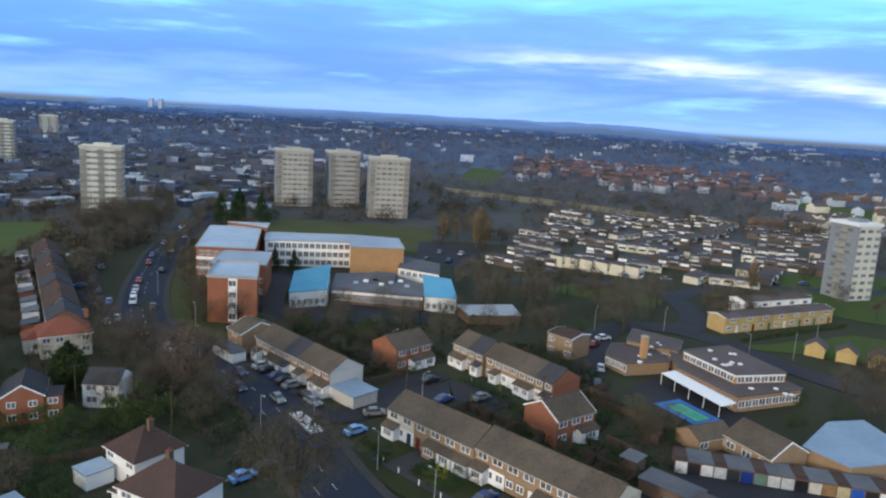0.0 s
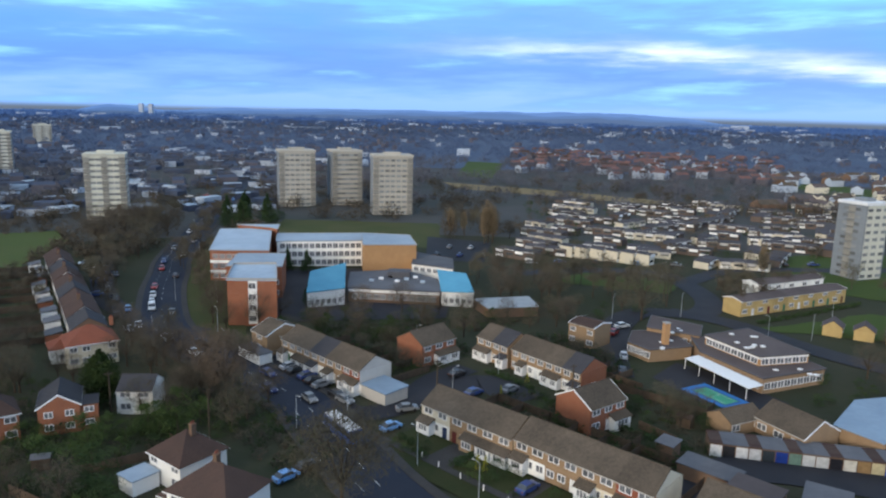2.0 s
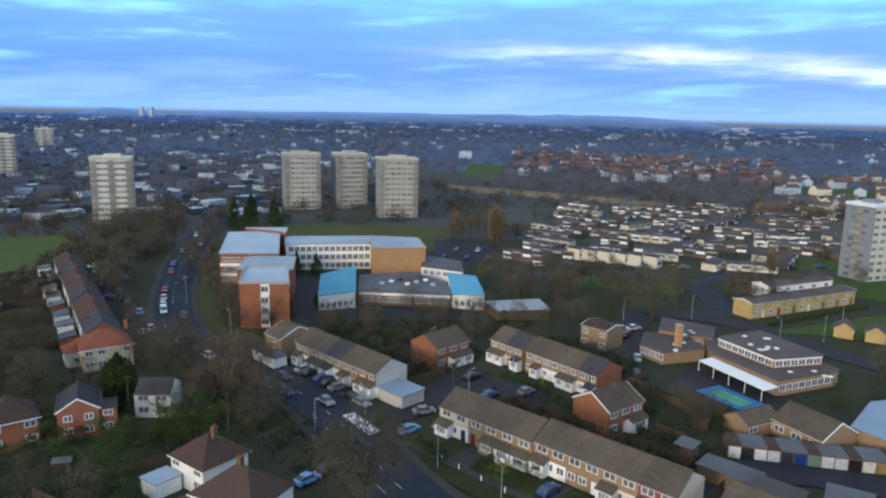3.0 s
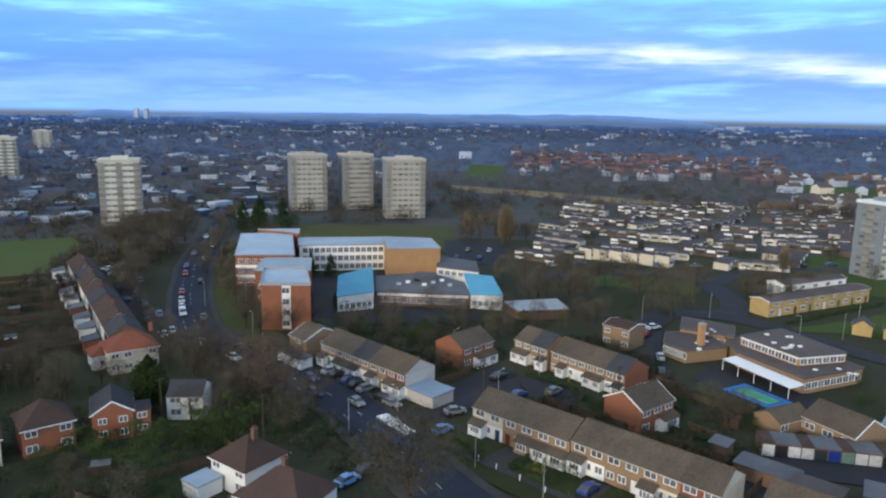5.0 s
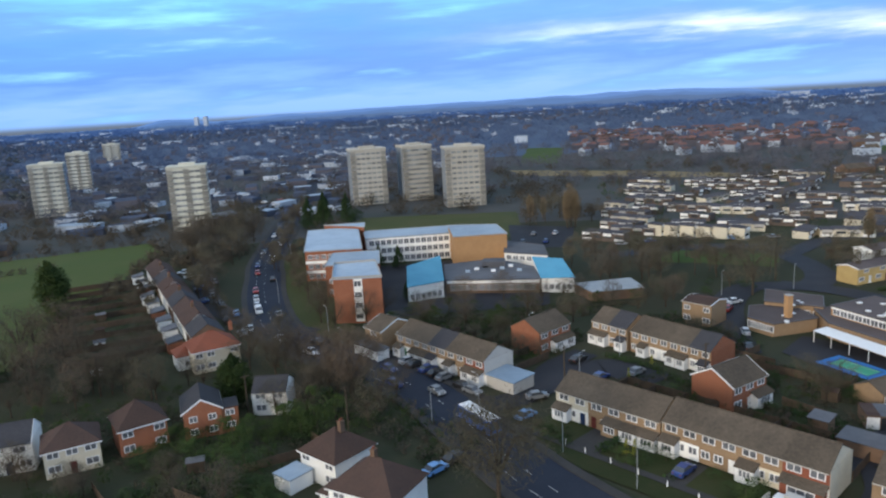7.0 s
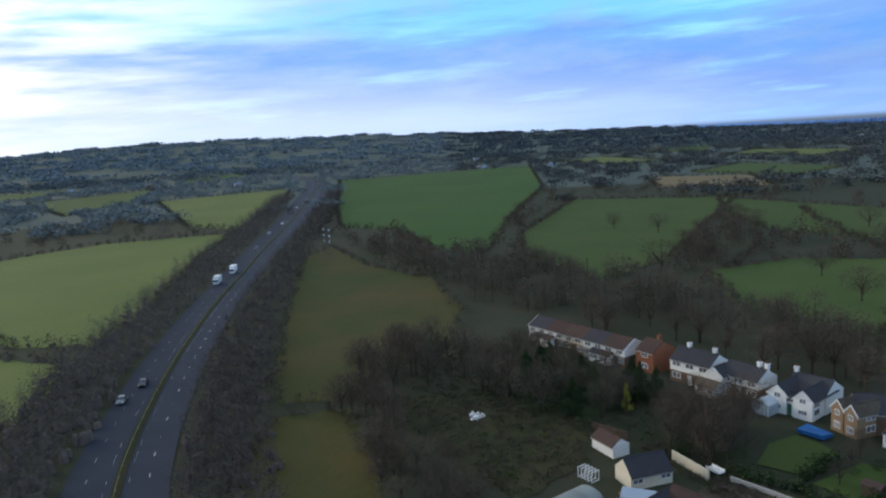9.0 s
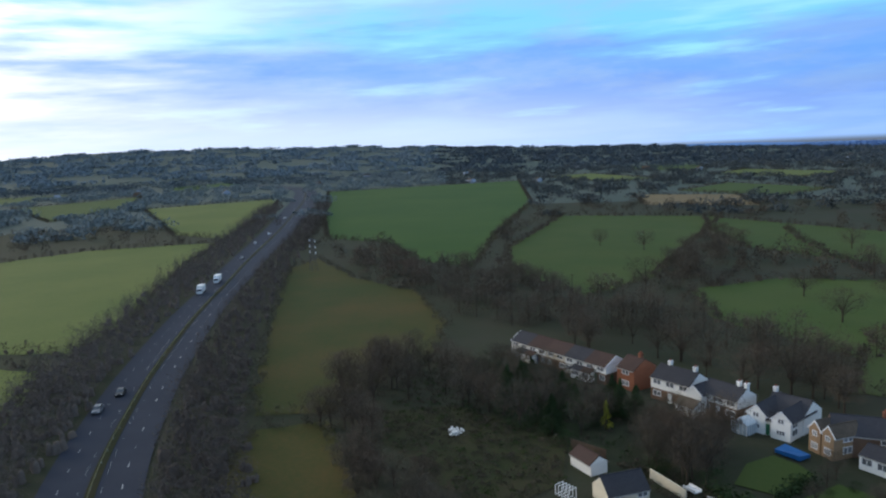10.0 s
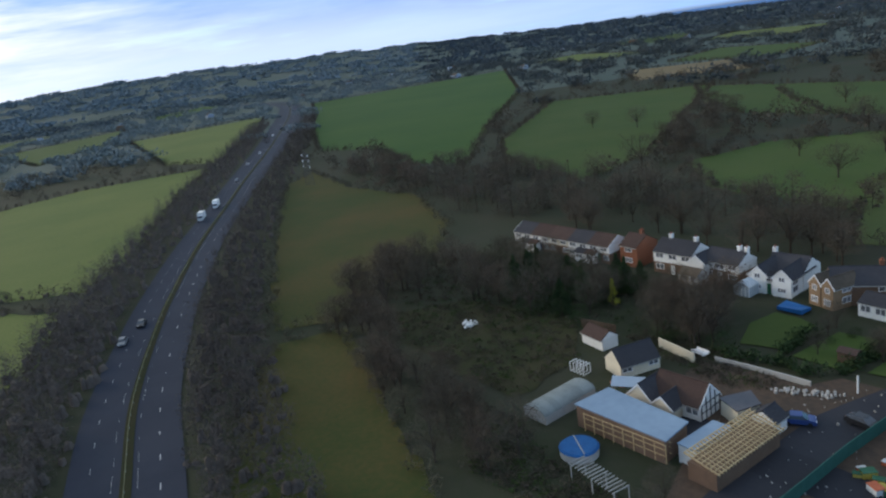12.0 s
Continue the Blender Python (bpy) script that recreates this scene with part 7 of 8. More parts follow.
def wood(name, spots, material, label, rad=(5, 9), tall=(4, 7), per=60, size=2.2, seed=0, core=True):
    r = random.Random(seed)
    c = [(x, y, r.uniform(*tall) * 0.6) for x, y in spots]
    if core and tall[1] > 4.5:
        mounds(name + "_mass", [(x, y, 0, r.uniform(*rad) * 0.85, z * 1.45) for x, y, z in c], material, label, seed + 500)
    return tagged(new(name, flakes(name, c, [r.uniform(*rad) for _ in c], [p[2] * 1.1 for p in c], [per] * len(c), size, material, seed, 0.4, 0.3, 0.3)), label, "woodland", kind="stuff")


KEEP = [o for _, _, _, o in FIELDS] + [[(20, 268), (64, 268), (150, 300), (200, 400), (100, 440), (24, 450)]]


def free(spots):
    return [(x, y) for x, y in spots if not any(inside(x, y, k) for k in KEEP) and min((Vector((x, y)) - p).length for p in MWAY[::3]) > 30 and min((Vector((x, y)) - p).length for p in MAIN[::3]) > 14]


wr = random.Random(23)
wood("scrub_wood", free(polar(wr, 190, 20, 36, 250, 460, 0.7)), TWIG, "bare scrub and garden trees", (2.5, 4.5), (3, 6), 150, 0.9, 8, False)
wood("scrub_wood", free(polar(wr, 420, -36, 20, 300, 560, 0.8)), TWIG, "bare scrub between the houses", (3, 6), (3, 7), 150, 1.0, 9, False)
wood("scrub_wood", free(polar(wr, 520, 36, 125, 240, 640, 0.8)), TWIG, "bare thickets between the fields", (3, 6), (4, 8), 150, 1.0, 10, False)
wood("scrub_wood", [(wr.uniform(20, 190) + 10, wr.uniform(270, 440)) for _ in range(150)], TWIG, "small bare trees among the estate terraces", (1.5, 2.6), (3, 6), 80, 0.8, 14, False)
wood("scrub_wood", [(wr.uniform(20, 190) + 10, wr.uniform(270, 440)) for _ in range(90)], LEAF_DARK, "dark shrubs among the estate terraces", (1.2, 2.2), (2, 4), 50, 0.7, 15)
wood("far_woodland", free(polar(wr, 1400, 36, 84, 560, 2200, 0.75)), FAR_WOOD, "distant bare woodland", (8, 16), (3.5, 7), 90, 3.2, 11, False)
# same woods nearer the sun's azimuth, sunlit haze painted as a paler tone
wood("far_woodland", free(polar(wr, 1300, 84, 128, 560, 2200, 0.75)), WEST_HAZE_WOOD, "distant bare woodland, sunlit haze painted in", (8, 16), (3.5, 7), 90, 3.2, 19, False)
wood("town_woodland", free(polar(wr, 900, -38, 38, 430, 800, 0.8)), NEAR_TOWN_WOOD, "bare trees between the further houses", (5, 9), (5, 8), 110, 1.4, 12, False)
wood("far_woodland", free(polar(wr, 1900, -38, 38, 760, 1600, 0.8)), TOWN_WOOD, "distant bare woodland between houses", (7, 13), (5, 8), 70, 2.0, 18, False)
# haze painted into the colour, bluer in the farther belt
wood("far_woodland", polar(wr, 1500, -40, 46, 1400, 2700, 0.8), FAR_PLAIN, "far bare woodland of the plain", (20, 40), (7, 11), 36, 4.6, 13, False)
wood("far_woodland", polar(wr, 1700, -40, 80, 2600, 4500, 0.8), HAZE_BLUE_PLAIN, "woodland of the far plain, blue haze painted in", (26, 50), (8, 13), 26, 7.0, 16, False)
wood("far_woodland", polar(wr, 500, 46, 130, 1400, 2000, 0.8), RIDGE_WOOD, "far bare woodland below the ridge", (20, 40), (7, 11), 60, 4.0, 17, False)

GARDENS = [[(-100, 86), (-52, 84), (-46, 100), (-58, 128), (-104, 128)], [(-8, 128), (30, 100), (44, 112), (14, 138)], [(-36, 164), (-10, 144), (2, 160), (-10, 176), (-40, 178)], [(8, 168), (30, 146), (38, 152), (24, 176)], [(-140, 130), (-100, 130), (-100, 160), (-132, 222), (-160, 200)], [(-200, 20), (-140, 24), (-126, 50), (-150, 64), (-196, 36)], [(-60, 128), (-28, 100), (-20, 108), (-48, 138)]]


def spots_in(outline, count, r):
    xs, ys, out = [p[0] for p in outline], [p[1] for p in outline], []
    while len(out) < count:
        x, y = r.uniform(min(xs), max(xs)), r.uniform(min(ys), max(ys))
        if inside(x, y, outline):
            out.append((x, y))
    return out


for k, (m, per, what) in enumerate(((LEAF_DARK, 26, "low dark green garden plants"), (TWIG, 30, "low brown winter plants in gardens"), (LEAF, 22, "low bright green garden plants"))):
    wood("garden_plants", [p for g in GARDENS for p in spots_in(g, 120 if k < 2 else 60, wr)], m, what, (0.5, 1.5), (0.6, 1.9), per, 0.42, 60 + k)

TUFTS = [(OUT["field_paddock"], 240), ([(-114, 16), (-98, 12), (-82, 20), (-82, 30), (-90, 26), (-100, 22), (-106, 22)], 150), ([(-204, 12), (-164, 8), (-150, 26), (-190, 36)], 150), ([(-128, 46), (-104, 52), (-100, 60), (-118, 58)], 90), ([(30, 150), (44, 134), (50, 126), (40, 118), (30, 128)], 70), ([(-40, 176), (8, 192), (22, 184), (-28, 166)], 130), ([(-96, 104), (-74, 100), (-66, 118), (-92, 128)], 110)]
for k, (m, what) in enumerate(((LEAF_OLIVE, "low tufts of rough green grass"), (TWIG_OLIVE, "low tufts of dry straw grass and dead stems"), (TWIG, "low brown brambles and dead stems"))):
    wood("rough_tufts", [p for g, count in TUFTS for p in spots_in(g, count // (1 if k else 2), wr)], m, what, (0.5, 1.6), (0.2, 0.7), 26, 0.36, 80 + k)

# ---- the far hills ----


# the height of the skyline by azimuth, in degrees to the left of +y
SKYLINE = [(-180, 24), (-40, 3), (-24, 3), (-20, 8), (-16, 40), (-12, 52), (-5, 50), (2, 47), (10, 42), (18, 34), (23, 16), (26.5, 46), (29, 8), (33, 4), (45, 6), (55, 12), (65, 28), (75, 40), (120, 40), (180, 24)]


def skyline(az, line):
    for (a, p), (b, q) in zip(line, line[1:]):
        if a <= az <= b:
            f = (az - a) / (b - a)
            return p + (q - p) * f * f * (3 - 2 * f)
    return 0.0


def hills(name, far, share, tone, glow, seed, steps=720):
    """A ring of low hills closing the view; glow stands for the blue haze."""
    m = mat("hill_haze_" + name, tone, tuple(v * 0.85 for v in tone), 0.002, 1.0, spec=0.0, tint=0.0)
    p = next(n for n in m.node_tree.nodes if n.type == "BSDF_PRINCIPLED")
    # blue haze of distance put in as emission, no lamp behind it
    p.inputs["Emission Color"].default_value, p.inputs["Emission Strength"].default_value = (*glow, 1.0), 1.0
    s, prof = Shape(), []
    for i in range(steps + 1):
        az = -180 + i * 360 / steps
        a = radians(az)
        v = noise.fractal(Vector((math.cos(a) * 14.0 + seed, math.sin(a) * 14.0, seed)), 0.8, 2.0, 5)
        fine = noise.fractal(Vector((math.cos(a) * 90.0, math.sin(a) * 90.0, seed)), 0.7, 2.0, 4)
        h = skyline(az, SKYLINE)
        prof.append((-far * math.sin(a), far * math.cos(a), max(2.0, h * share * (1 + 0.35 * v * (1.6 - share)) + 1.2 * fine)))
    for a, b in zip(prof, prof[1:]):
        s.face((a[0], a[1], -5), (b[0], b[1], -5), b, a)
    structure("backdrop_" + name, s, m, "distant hills on the horizon, blue haze painted in", "hills")


RIDGE = [(48, 2), (52, 4), (62, 20), (70, 40), (78.6, 52), (86, 70), (94, 82), (103.6, 91), (108.7, 91), (116, 76), (128, 60), (146, 2)]
ridge = Shape()
crest = []
for i in range(61):
    az = 50 + i * 1.55
    a = radians(az)
    v = noise.fractal(Vector((math.cos(a) * 16.0, math.sin(a) * 16.0, 2.2)), 0.8, 2.0, 5)
    crest.append((math.sin(a), math.cos(a), skyline(az, RIDGE) * (1 + 0.06 * v)))
for (ax, ay, ah), (bx, by, bh) in zip(crest, crest[1:]):
    for r0, r1, h0, h1 in ((1700, 2300, 0.0, 0.45), (2300, 2900, 0.45, 1.0)):
        ridge.face((-ax * r0, ay * r0, ah * h0), (-bx * r0, by * r0, bh * h0), (-bx * r1, by * r1, bh * h1), (-ax * r1, ay * r1, ah * h1))
structure("ground_ridge", ridge, FAR_LAND, "long wooded ridge rising to the horizon", "hills")
# one wood in two tones; the sunward one has bright haze painted in
for m, first_i, last_i, what in ((RIDGE_WOOD, 0, 23, "bare woodland covering the far ridge"), (RIDGE_HAZE, 23, 60, "bare woodland on the ridge, sunlit haze painted in")):
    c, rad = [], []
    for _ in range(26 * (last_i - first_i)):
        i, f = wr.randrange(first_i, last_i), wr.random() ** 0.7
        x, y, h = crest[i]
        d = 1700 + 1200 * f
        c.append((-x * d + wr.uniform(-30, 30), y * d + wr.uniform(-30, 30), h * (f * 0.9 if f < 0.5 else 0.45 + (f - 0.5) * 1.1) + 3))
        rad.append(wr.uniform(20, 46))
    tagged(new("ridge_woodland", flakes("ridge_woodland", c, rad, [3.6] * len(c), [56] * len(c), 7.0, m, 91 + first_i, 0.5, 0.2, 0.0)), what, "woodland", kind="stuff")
# the haze emission grows stronger and bluer from ring to ring
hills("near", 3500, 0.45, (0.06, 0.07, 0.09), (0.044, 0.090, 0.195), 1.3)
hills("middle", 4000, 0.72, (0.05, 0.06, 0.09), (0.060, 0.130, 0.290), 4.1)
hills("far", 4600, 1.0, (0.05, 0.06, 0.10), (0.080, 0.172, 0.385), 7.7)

# ---- vehicles ----


def car(name, colour, label, van=False):
    """A car built once at the origin, nose towards +x."""
    t = thing(name, 0, 0, 0, 0, label, "van" if van else "car", "vehicles")
    m = mat("car_paint_" + label.split()[0], colour, tuple(v * 0.9 for v in colour), 1.0, 0.3, tint=0.03, spec=0.5)
    half = 0.95 if van else 0.87
    low = [(-2.1, 0.32), (2.05, 0.32), (2.12, 0.62), (1.95, 0.82), (1.15, 0.98), (-1.9, 1.0), (-2.1, 0.85)]
    top = [(-2.0, 1.0), (1.15, 1.0), (0.75, 1.9), (-1.95, 1.95)] if van else [(-1.75, 0.99), (1.15, 0.97), (0.45, 1.42), (-1.05, 1.44)]

    def side(profile, w0, w1):
        s, k = Shape(), len(profile)
        z0, z1 = min(p[1] for p in profile), max(p[1] for p in profile)
        wide = lambda z: w0 + (w1 - w0) * (z - z0) / (z1 - z0)  # noqa: E731
        s.v += [(x, -wide(z), z) for x, z in profile] + [(x, wide(z), z) for x, z in profile]
        s.f += [tuple(range(k)), tuple(reversed(range(k, 2 * k)))] + [(k + i, k + (i + 1) % k, (i + 1) % k, i) for i in range(k)]
        return s

    part("body", side(low, half, half * 0.96), m, t)
    part("cabin", side(top, half * 0.94, half * 0.78), m if van else GLASS, t)
    z = 1.96 if van else 1.445
    part("roof_panel", Shape().box(-1.9 if van else -1.05, 0.7 if van else 0.45, -half * 0.76, half * 0.76, z, z + 0.04), m, t)
    if van:
        part("windscreen", Shape().slab((1.18, -0.8, 1.08), (1.18, 0.8, 1.08), (0.84, 0.75, 1.82), (0.84, -0.75, 1.82), 0.03), GLASS, t)
    for x in (-1.3, 1.3):
        for y in (-half + 0.08, half - 0.08):
            part("wheel", Shape().tube((x, y - 0.1, 0.32), (x, y + 0.1, 0.32), 0.32, 0.32, 12), RUBBER, t)
    for y in (-0.62, 0.62):
        part("headlight", Shape().box(2.02, 2.1, y - 0.16, y + 0.16, 0.62, 0.76), WHITE, t)
        part("tail_light", Shape().box(-2.13, -2.08, y - 0.14, y + 0.14, 0.68, 0.86), TILE_RED, t)
    return t


FLEET = [car("car", c, f"{n} hatchback car with dark glass windows") for n, c in (("silver", (0.50, 0.51, 0.53)), ("white", (0.78, 0.78, 0.78)), ("dark-blue", (0.03, 0.06, 0.20)), ("black", (0.02, 0.02, 0.022)), ("red", (0.34, 0.03, 0.03)), ("grey", (0.18, 0.19, 0.20)), ("light-blue", (0.16, 0.34, 0.62)))]
VAN = car("van", (0.78, 0.78, 0.78), "white panel van with plain sides", True)
first = {}


def park(proto, x, y, turn, z=0.21):
    m = pose(x, y, z, 0, 0, turn)
    if proto.name not in first:
        first[proto.name] = True
        proto.matrix_world = m
    else:
        copy_thing(proto, m)


def drive(line, at, off, proto, back=False):
    """A vehicle on a road: metres along its line and to its left."""
    n, run = sideways(line), 0.0
    for i in range(len(line) - 1):
        d = (line[i + 1] - line[i]).length
        if run + d >= at:
            p = line[i].lerp(line[i + 1], (at - run) / d) + n[i] * off
            w = line[i + 1] - line[i]
            park(proto, p.x, p.y, math.degrees(math.atan2(w.y, w.x)) + (180 if back else 0), 0.225)
            return
        run += d


cr = random.Random(31)
for at, off, k, back in ((62, 2.6, 2, True), (92, 2.4, 1, True), (97, -2.6, 3, False), (106, 2.5, 0, True), (128, -2.5, 5, False), (140, 2.6, 1, True), (148, 2.5, 0, True), (158, 2.5, 4, True), (172, -2.6, 3, False), (184, 2.6, 4, True), (196, 2.5, 2, True), (206, -2.6, 1, False), (220, 2.5, 5, True), (236, -2.5, 0, False), (258, 2.6, 1, True), (290, -2.6, 3, False), (330, 2.6, 1, True), (372, -2.6, 6, False), (420, 2.6, 1, True)):
    drive(MAIN, at, off, FLEET[k], back)
drive(MAIN, 134, 2.5, VAN, True)
MW = [(-186, 3.0, 3), (-172, 5.6, 5), (-409, 3.0, 5), (-476, 5.4, 0), (-513, 3.2, 1), (-662, 3.4, 1)]
for x, off, k in MW:
    i = min(range(len(MWAY)), key=lambda j: abs(MWAY[j].x - x))
    p, w, q = MWAY[i], MWAY[i + 1] - MWAY[i], sideways(MWAY)[i]
    park(FLEET[k], *(p + q * off), math.degrees(math.atan2(w.y, w.x)) + (180 if off > 0 else 0), 0.225)
for x, off in ((-310, 5.4), (-334, 3.2)):
    i = min(range(len(MWAY)), key=lambda j: abs(MWAY[j].x - x))
    p, w, q = MWAY[i], MWAY[i + 1] - MWAY[i], sideways(MWAY)[i]
    at = p + (w.normalized() * (x - p.x) / w.normalized().x) + q * off
    lorry = thing("lorry", at.x, at.y, 0.225, math.degrees(math.atan2(w.y, w.x)) + 180, "white box lorry with plain sides", "lorry", "vehicles")
    part("box_body", Shape().box(-3.4, 2.0, -1.2, 1.2, 0.9, 3.4), RENDER_WHITE, lorry)
    part("cab", Shape().prism([(2.05, -1.1), (3.6, -1.1), (3.6, 1.1), (2.05, 1.1)], 0.5, 2.5), WHITE, lorry)
    part("windscreen", Shape().box(3.604, 3.65, -1.0, 1.0, 1.5, 2.3), GLASS, lorry)
    for xx in (-2.4, 2.7):
        for yy in (-1.0, 1.0):
            part("wheel", Shape().tube((xx, yy - 0.15, 0.45), (xx, yy + 0.15, 0.45), 0.45, 0.45, 12), RUBBER, lorry)
for x, y, turn, k in ((-33.6, 140.6, 47, 2), (-31.6, 138.2, 47, 3), (-29.6, 136.0, 47, 5), (-36.6, 143.4, 47, 3), (-25.6, 131.0, -43, 3), (-38.6, 145.6, 47, 0), (-23.6, 128.6, -43, 5), (-42, 141, -43, 2), (-30.5, 128.8, -52, 5), (-13.6, 117.6, 46, 6), (-11.4, 125.8, 20, 5), (1.2, 134.6, 46, 2),
                      (-2.2, 144.6, 46, 3), (8.6, 137.0, 46, 5), (-27.6, 99.0, 50, 6), (-25.0, 102.6, 50, 3), (9.0, 98.4, 48, 2), (18.2, 86.0, -41, 5), (34, 150, 80, 3), (36.4, 160, 80, 0), (37.6, 178, 60, 4), (33, 181, 60, 5), (41, 184, 30, 1)):
    park(FLEET[k], x, y, turn)
for i in range(16):
    f = i / 15
    park(cr.choice(FLEET), -84 - 46 * f + cr.uniform(-4, 4), 166 + 74 * f + cr.uniform(-3, 3), 122 + cr.choice((0, 90)) + cr.uniform(-10, 10))
for i in range(5):
    park(FLEET[(3, 5, 2, 0, 3)[i]], -12 + (i % 5) * 4.4, 272 + 16 * (i % 2), 80 + cr.uniform(-4, 4))
for i in range(9):
    park(cr.choice(FLEET), 22 + i * 14 + cr.uniform(-2, 2), 262 + 2 * math.sin(i) + i * 1.2, cr.choice((5, 95)))
for i in range(10):
    f = i / 9
    park(cr.choice(FLEET), -150 - 90 * f + cr.uniform(-12, 12), 400 + 90 * f + cr.uniform(-22, 22), cr.uniform(0, 180))
for x, y, turn, k in ((-91.4, 56.0, 60, 2), (-84.0, 70.0, 55, 1), (-75.4, 71.6, 70, 0), (-69.6, 76.4, 70, 1), (-88.0, 62.6, 20, 3)):
    park(FLEET[k], x, y, turn)
for x, y, turn in ((-79.2, 70.4, 150), (-71.8, 74.6, 150)):
    park(VAN, x, y, turn)
BUS_BLUE = mat("bus_paint", (0.012, 0.05, 0.19), (0.018, 0.07, 0.24), 0.6, 0.35, spec=0.5)
bus = thing("bus", -21.6, 114.4, 0.225, -52, "blue single-deck bus with a white roof on the main road", "bus", "vehicles")
part("body", Shape().box(-4.6, 4.6, -1.25, 1.25, 0.35, 1.5), BUS_BLUE, bus)
part("window_band", Shape().box(-4.55, 4.55, -1.22, 1.22, 1.504, 2.45), GLASS, bus)
for i in range(8):
    for y in (-1.235, 1.235):
        part("pillar", Shape().box(-4.5 + i * 1.27, -4.36 + i * 1.27, y - 0.015, y + 0.015, 1.504, 2.45), BUS_BLUE, bus)
part("upper_panel", Shape().box(-4.6, 4.6, -1.25, 1.25, 2.454, 2.75), BUS_BLUE, bus)
part("roof", Shape().prism([(-4.5, -1.15), (4.4, -1.15), (4.5, 1.15), (-4.5, 1.15)], 2.754, 2.9), WHITE, bus)
part("windscreen", Shape().box(4.604, 4.65, -1.1, 1.1, 1.0, 2.4), GLASS, bus)
for x in (-2.8, 3.0):
    for y in (-1.15, 1.15):
        part("wheel", Shape().tube((x, y - 0.13, 0.48), (x, y + 0.13, 0.48), 0.48, 0.48, 14), RUBBER, bus)
boat = thing("motor_boat", 20.8, 88.4, 0.2, -42, "white motor boat on a trailer on the forecourt", "boat")
part("hull", Shape().prism([(-2.6, -0.9), (1.4, -0.95), (2.9, 0), (1.4, 0.95), (-2.6, 0.9)], 0.6, 1.5), WHITE, boat)
part("cabin", Shape().prism([(-1.2, -0.7), (0.9, -0.7), (1.4, 0), (0.9, 0.7), (-1.2, 0.7)], 1.504, [2.3, 2.3, 1.9, 2.3, 2.3]), RENDER_GREY, boat)
part("windscreen", Shape().box(0.2, 0.95, -0.72, 0.72, 1.7, 2.1), GLASS, boat)
part("trailer", Shape().box(-2.4, 2.8, -0.5, 0.5, 0.35, 0.6), DARK, boat)
for y in (-0.8, 0.8):
    part("wheel", Shape().tube((-0.4, y - 0.1, 0.3), (-0.4, y + 0.1, 0.3), 0.3, 0.3, 12), RUBBER, boat)

# ---- forecourt walls and shrubs before the long terrace ----
for a, b, near, far in ((37.7, 37.95, 2.4, 7.0), (37.7, 40.6, 7.0, 7.25), (43.4, 45.6, 7.0, 7.25)):
    fw = thing("forecourt_wall", 0, 0, 0, 0, "low white rendered forecourt wall with coping", "garden wall", "forecourt walls")
    part("wall", Shape().prism(plot(a, b, near, far), 0.0, 0.95), RENDER_WHITE, fw)
    part("coping", Shape().prism(plot(a - 0.05, b + 0.05, near - 0.05, far + 0.05), 0.954, 1.03), CONCRETE, fw)
for u, v, kind, size in ((17.0, 4.6, GOLDBUSH, 0.5), (18.2, 4.2, GOLDBUSH, 0.46), (15.2, 4.6, BUSHDARK, 0.8), (19.8, 3.2, BUSHDARK, 0.8), (20.6, 5.4, BUSHDARK, 0.6), (35.6, 4.6, BUSH, 0.8), (36.4, 3.2, BUSHDARK, 0.7), (33.6, 5.4, BUSHDARK, 0.6), (22.4, 2.2, BUSHDARK, 0.55), (30.2, 2.4, BUSHDARK, 0.5), (6.2, 5.2, BUSHDARK, 0.55), (3.2, 5.8, BUSH, 0.45)):
    at = GATE + UW * u + UF * v
    plant(kind, at.x, at.y, size)

# ---- lamps, posts, poles and fences ----
lamp = thing("street_lamp", -22.0, 122.0, 0.3, 140, "tall grey steel street lamp", "street lamp", "street lamps")
part("pole", Shape().tube((0, 0, 0), (0, 0, 6.4), 0.07, 0.045, 8), STEEL_SHEET, lamp)
part("arm", Shape().tube((0, 0, 6.36), (1.0, 0, 6.55), 0.04, 0.03, 6), STEEL_SHEET, lamp)
part("lantern", Shape().box(0.95, 1.45, -0.12, 0.12, 6.5, 6.62), CONCRETE, lamp)
for x, y, turn in ((1.6, 94.1, 140), (-8, 105, 140), (-40, 146, 130), (-62, 168, 130), (-84, 196, 120), (-72, 196, -60), (-97, 250, 110), (-3, 132, 40), (6.6, 146, 220), (-12, 158, 40), (60, 196, 60), (88, 178, 60), (40, 192, 60), (66, 240, 0), (96, 214, 30), (104, 200, 30), (-118, 300, 110), (-54, 150, 130), (-30, 116, -50), (76, 176, 120)):
    copy_thing(lamp, pose(x, y, 0.3, 0, 0, turn))
post = thing("verge_post", -7.4, 107.6, 0.1, 0, "short white timber verge post", "post", "verge posts")
part("shaft", Shape().box(-0.08, 0.08, -0.08, 0.08, 0, 0.95), WHITE, post)
part("cap", Shape().box(-0.1, 0.1, -0.1, 0.1, 0.954, 1.02), CONCRETE, post)
for i in range(7):
    f = i / 6
    copy_thing(post, pose(-4.6 + 21 * f, 104.8 - 20 * f, 0.1))
pole = thing("telegraph_pole", -258.3, 74.8, 0, 20, "dark timber telegraph pole with crossarm", "pole")
part("shaft", Shape().tube((0, 0, 0), (0, 0, 9.0), 0.17, 0.12, 8), BARK, pole)
part("crossarm", Shape().box(-0.8, 0.8, -0.06, 0.06, 8.5, 8.65), BARK, pole)
for x, y in ((-64, 118), (-6, 130), (20, 130), (-44, 112), (-100, 130)):
    copy_thing(pole, pose(x, y, 0, 0, 0, 30))
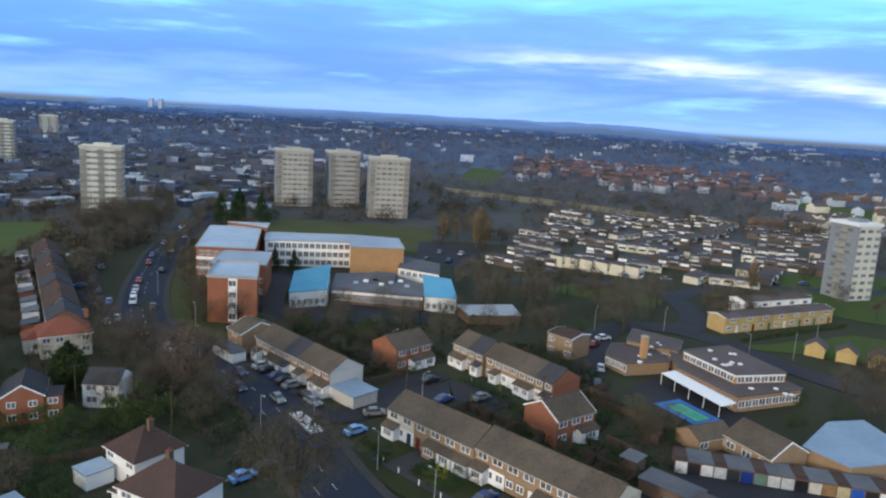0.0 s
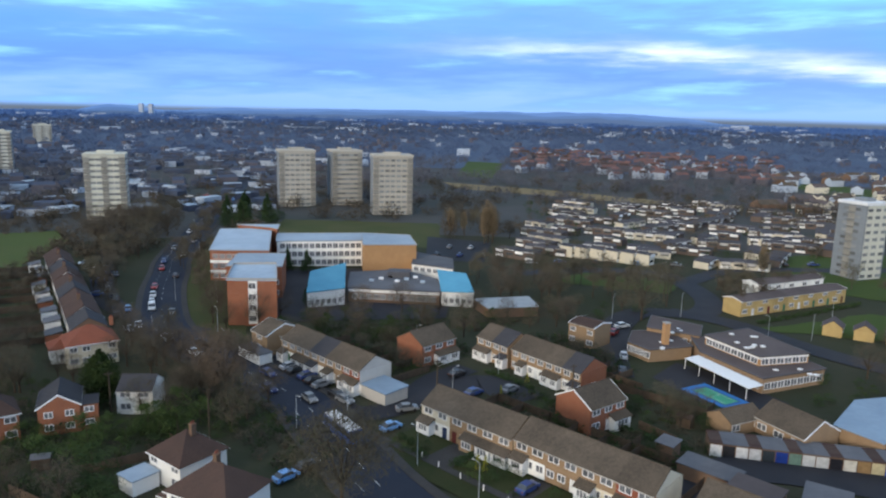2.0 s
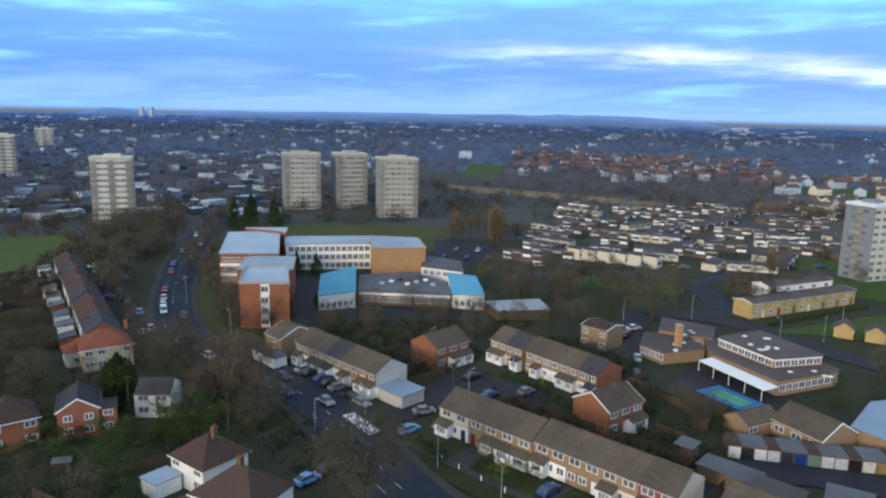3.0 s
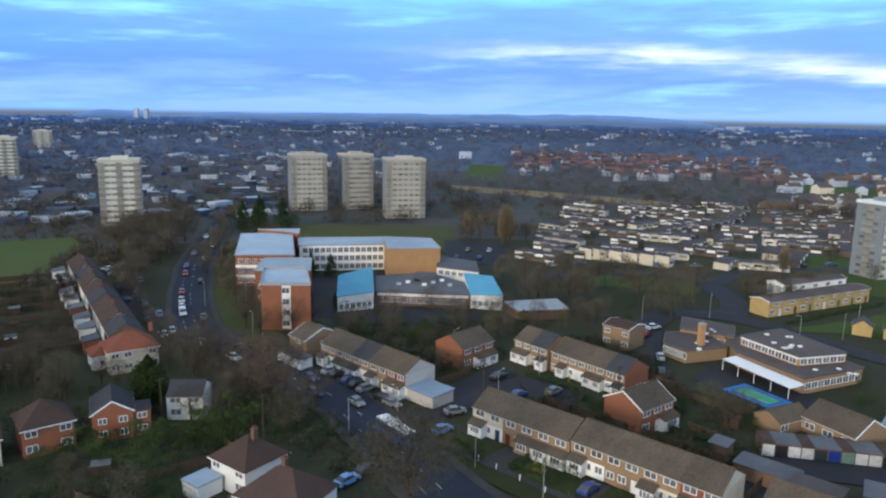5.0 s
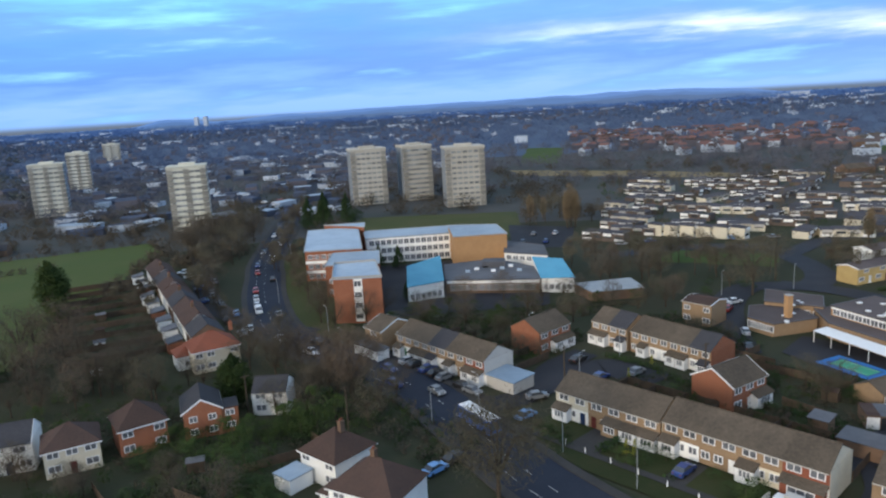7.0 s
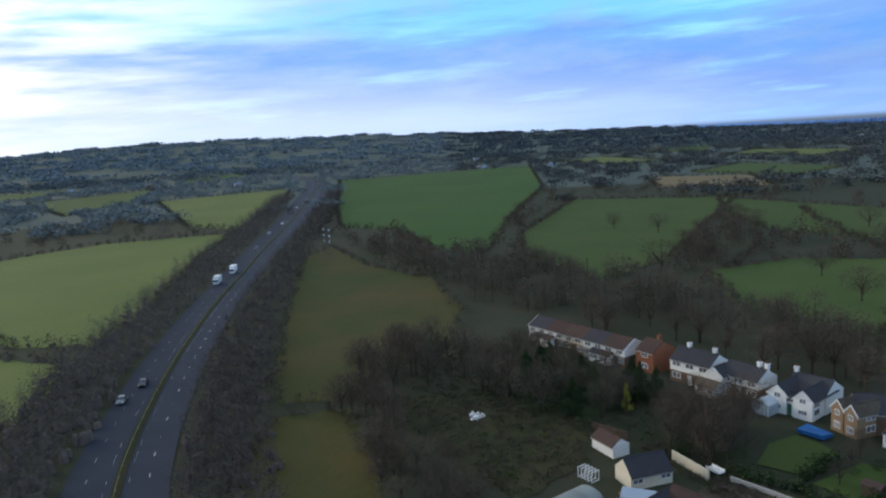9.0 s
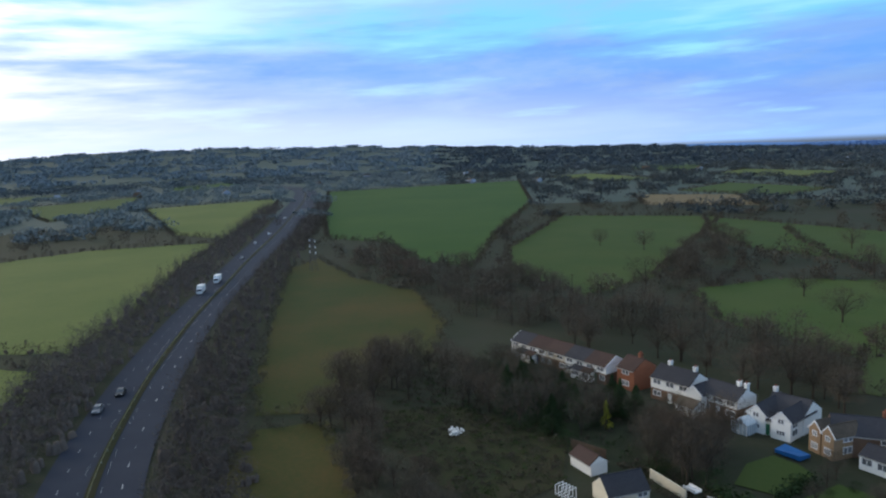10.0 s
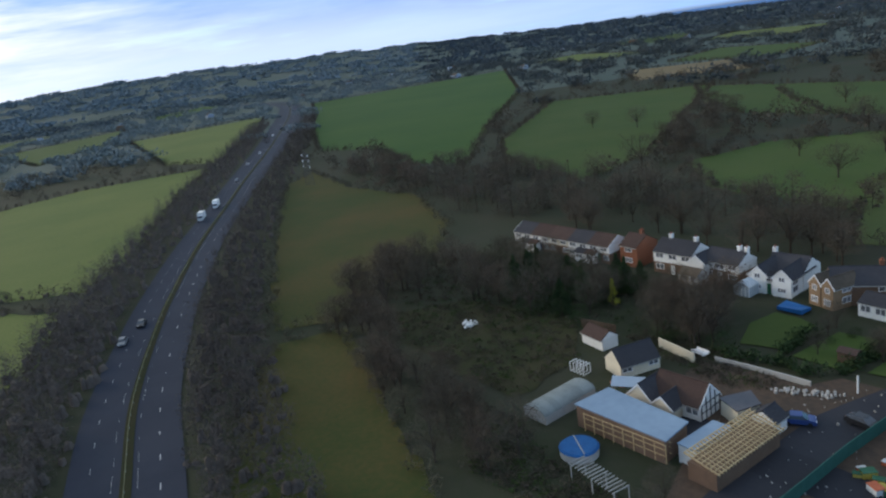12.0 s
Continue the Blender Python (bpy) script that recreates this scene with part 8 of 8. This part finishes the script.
pylon = thing("power_pylon", -353.0, -24.0, 0, 30, "small steel lattice pylon with pale insulators", "pylon")
lat = Shape()
for sx, sy in ((-1, -1), (1, -1), (1, 1), (-1, 1)):
    lat.tube((1.6 * sx, 1.6 * sy, 0), (0.4 * sx, 0.4 * sy, 16), 0.09, 0.06, 4)
for k in range(8):
    a, b = 1.6 - 0.15 * k, 1.6 - 0.15 * (k + 1)
    for s in (-1, 1):
        lat.tube((-a, s * a, 2 * k), (b, s * b, 2 * k + 2), 0.05, 0.05, 3).tube((s * a, a, 2 * k), (s * b, -b, 2 * k + 2), 0.05, 0.05, 3)
PYLON_STEEL = mat("pylon_steel", (0.10, 0.10, 0.105), (0.075, 0.075, 0.08), 0.5, 0.6)
part("lattice_mast", lat, PYLON_STEEL, pylon)
for k, z in enumerate((9.5, 12.2, 14.9)):
    part("crossarm", Shape().box(-3.4, 3.4, -0.12, 0.12, z, z + 0.22), PYLON_STEEL, pylon)
    for s in (-1, 1):
        part("insulator", Shape().tube((3.0 * s, 0, z - 1.0), (3.0 * s, 0, z), 0.28, 0.28, 8), WHITE, pylon)
rail = thing("median_barrier", 0, 0, 0, 0, "steel median barrier on short posts", "barrier")
road = [p for p in MWAY if -560 < p.x < -60]
rail_at = [p - q * 1.015 for p, q in zip(road, sideways(road))]
part("beam", strip(road, -0.98, -1.06, 0.76, 0.18), YELLOW_LINE, rail)
for i in range(0, len(road), 1):
    part("post", Shape().box(rail_at[i].x - 0.06, rail_at[i].x + 0.06, rail_at[i].y - 0.06, rail_at[i].y + 0.06, 0.2, 0.6), STEEL_SHEET, rail)


def fence(ax, ay, bx, by, h=1.7):
    """A board fence with posts."""
    a, b = Vector((ax, ay)), Vector((bx, by))
    long = (b - a).length
    t = thing("garden_fence", ax, ay, 0, math.degrees(math.atan2((b - a).y, (b - a).x)), "brown timber garden fence with posts", "fence", "garden fences")
    part("board_panel", Shape().box(0, long, -0.02, 0.02, 0.1, h), WOOD_FENCE, t)
    for i in range(int(long / 2.4) + 1):
        part("post", Shape().box(i * 2.4 - 0.05, i * 2.4 + 0.05, -0.07, 0.05, 0, h + 0.1), WOOD_FENCE, t)


u, v = Vector((0.754, -0.657)), Vector((0.657, 0.754))
for i in range(8):
    p = Vector((-6.4, 117.9)) + u * (6.1 * i) + v * 8.4
    q = p + v * 10.5
    fence(*p, *q)
p = Vector((-6.4, 117.9)) + v * 19
fence(*p, *(p + u * 44))
u2, v2 = Vector((0.731, -0.682)), Vector((0.682, 0.731))
for i in range(6):
    p = Vector((-41.8, 151.8)) + u2 * (5.57 * i) + v2 * 8.4
    fence(*p, *(p + v2 * 11))
u3, v3 = Vector((0.677, -0.736)), Vector((0.736, 0.677))
for i in range(6):
    p = Vector((2.1, 158.5)) + u3 * (6 * i) + v3 * 8.4
    fence(*p, *(p + v3 * 10))
for i in range(9):
    x, y = -97 - 5.9 * i, 158 + 8.75 * i
    fence(x, y, x - 21, y - 13)
for ax, ay, bx, by in ((31, 140, 45, 128), (45, 128, 48, 132), (-62, 96, -50, 104), (-66, 92, -54, 86), (-80, 94, -70, 84), (-50, 110, -44, 104), (27, 149, 36, 140), (16, 116, 24, 109), (24, 109, 30, 116), (36, 116, 31, 122)):
    fence(ax, ay, bx, by)
for i, (x, y, turn) in enumerate(((-2, 128, -41), (12, 118, -41), (20, 109, -41), (30, 101, -41), (-30, 158, -43), (-22, 150, -43), (14, 164, -47), (24, 152, -47), (-112, 150, 33), (-118, 160, 33), (-124, 170, 33), (-132, 184, 33), (-108, 142, 33), (-66, 100, 20), (-104, 72, 30), (-98, 80, 30), (40, 124, -40))):
    g = thing("garden_shed", x, y, 0, turn, "small timber garden shed with felt roof", "shed", "garden sheds")
    part("wall", Shape().box(-1.3, 1.3, -1.0, 1.0, 0, 1.9), WOOD_FENCE if i % 3 else RENDER_WHITE, g)
    part("roof", Shape().slab((-1.45, -1.15, 1.95), (1.45, -1.15, 1.95), (1.45, 0, 2.4), (-1.45, 0, 2.4), 0.06).slab((1.45, 1.15, 1.95), (-1.45, 1.15, 1.95), (-1.45, 0, 2.4), (1.45, 0, 2.4), 0.06), FELT if i % 2 else TILE_MAROON, g)
    part("shed_door", Shape().box(-0.4, 0.4, -1.03, -1.004, 0.05, 1.75), WOOD_FENCE, g)
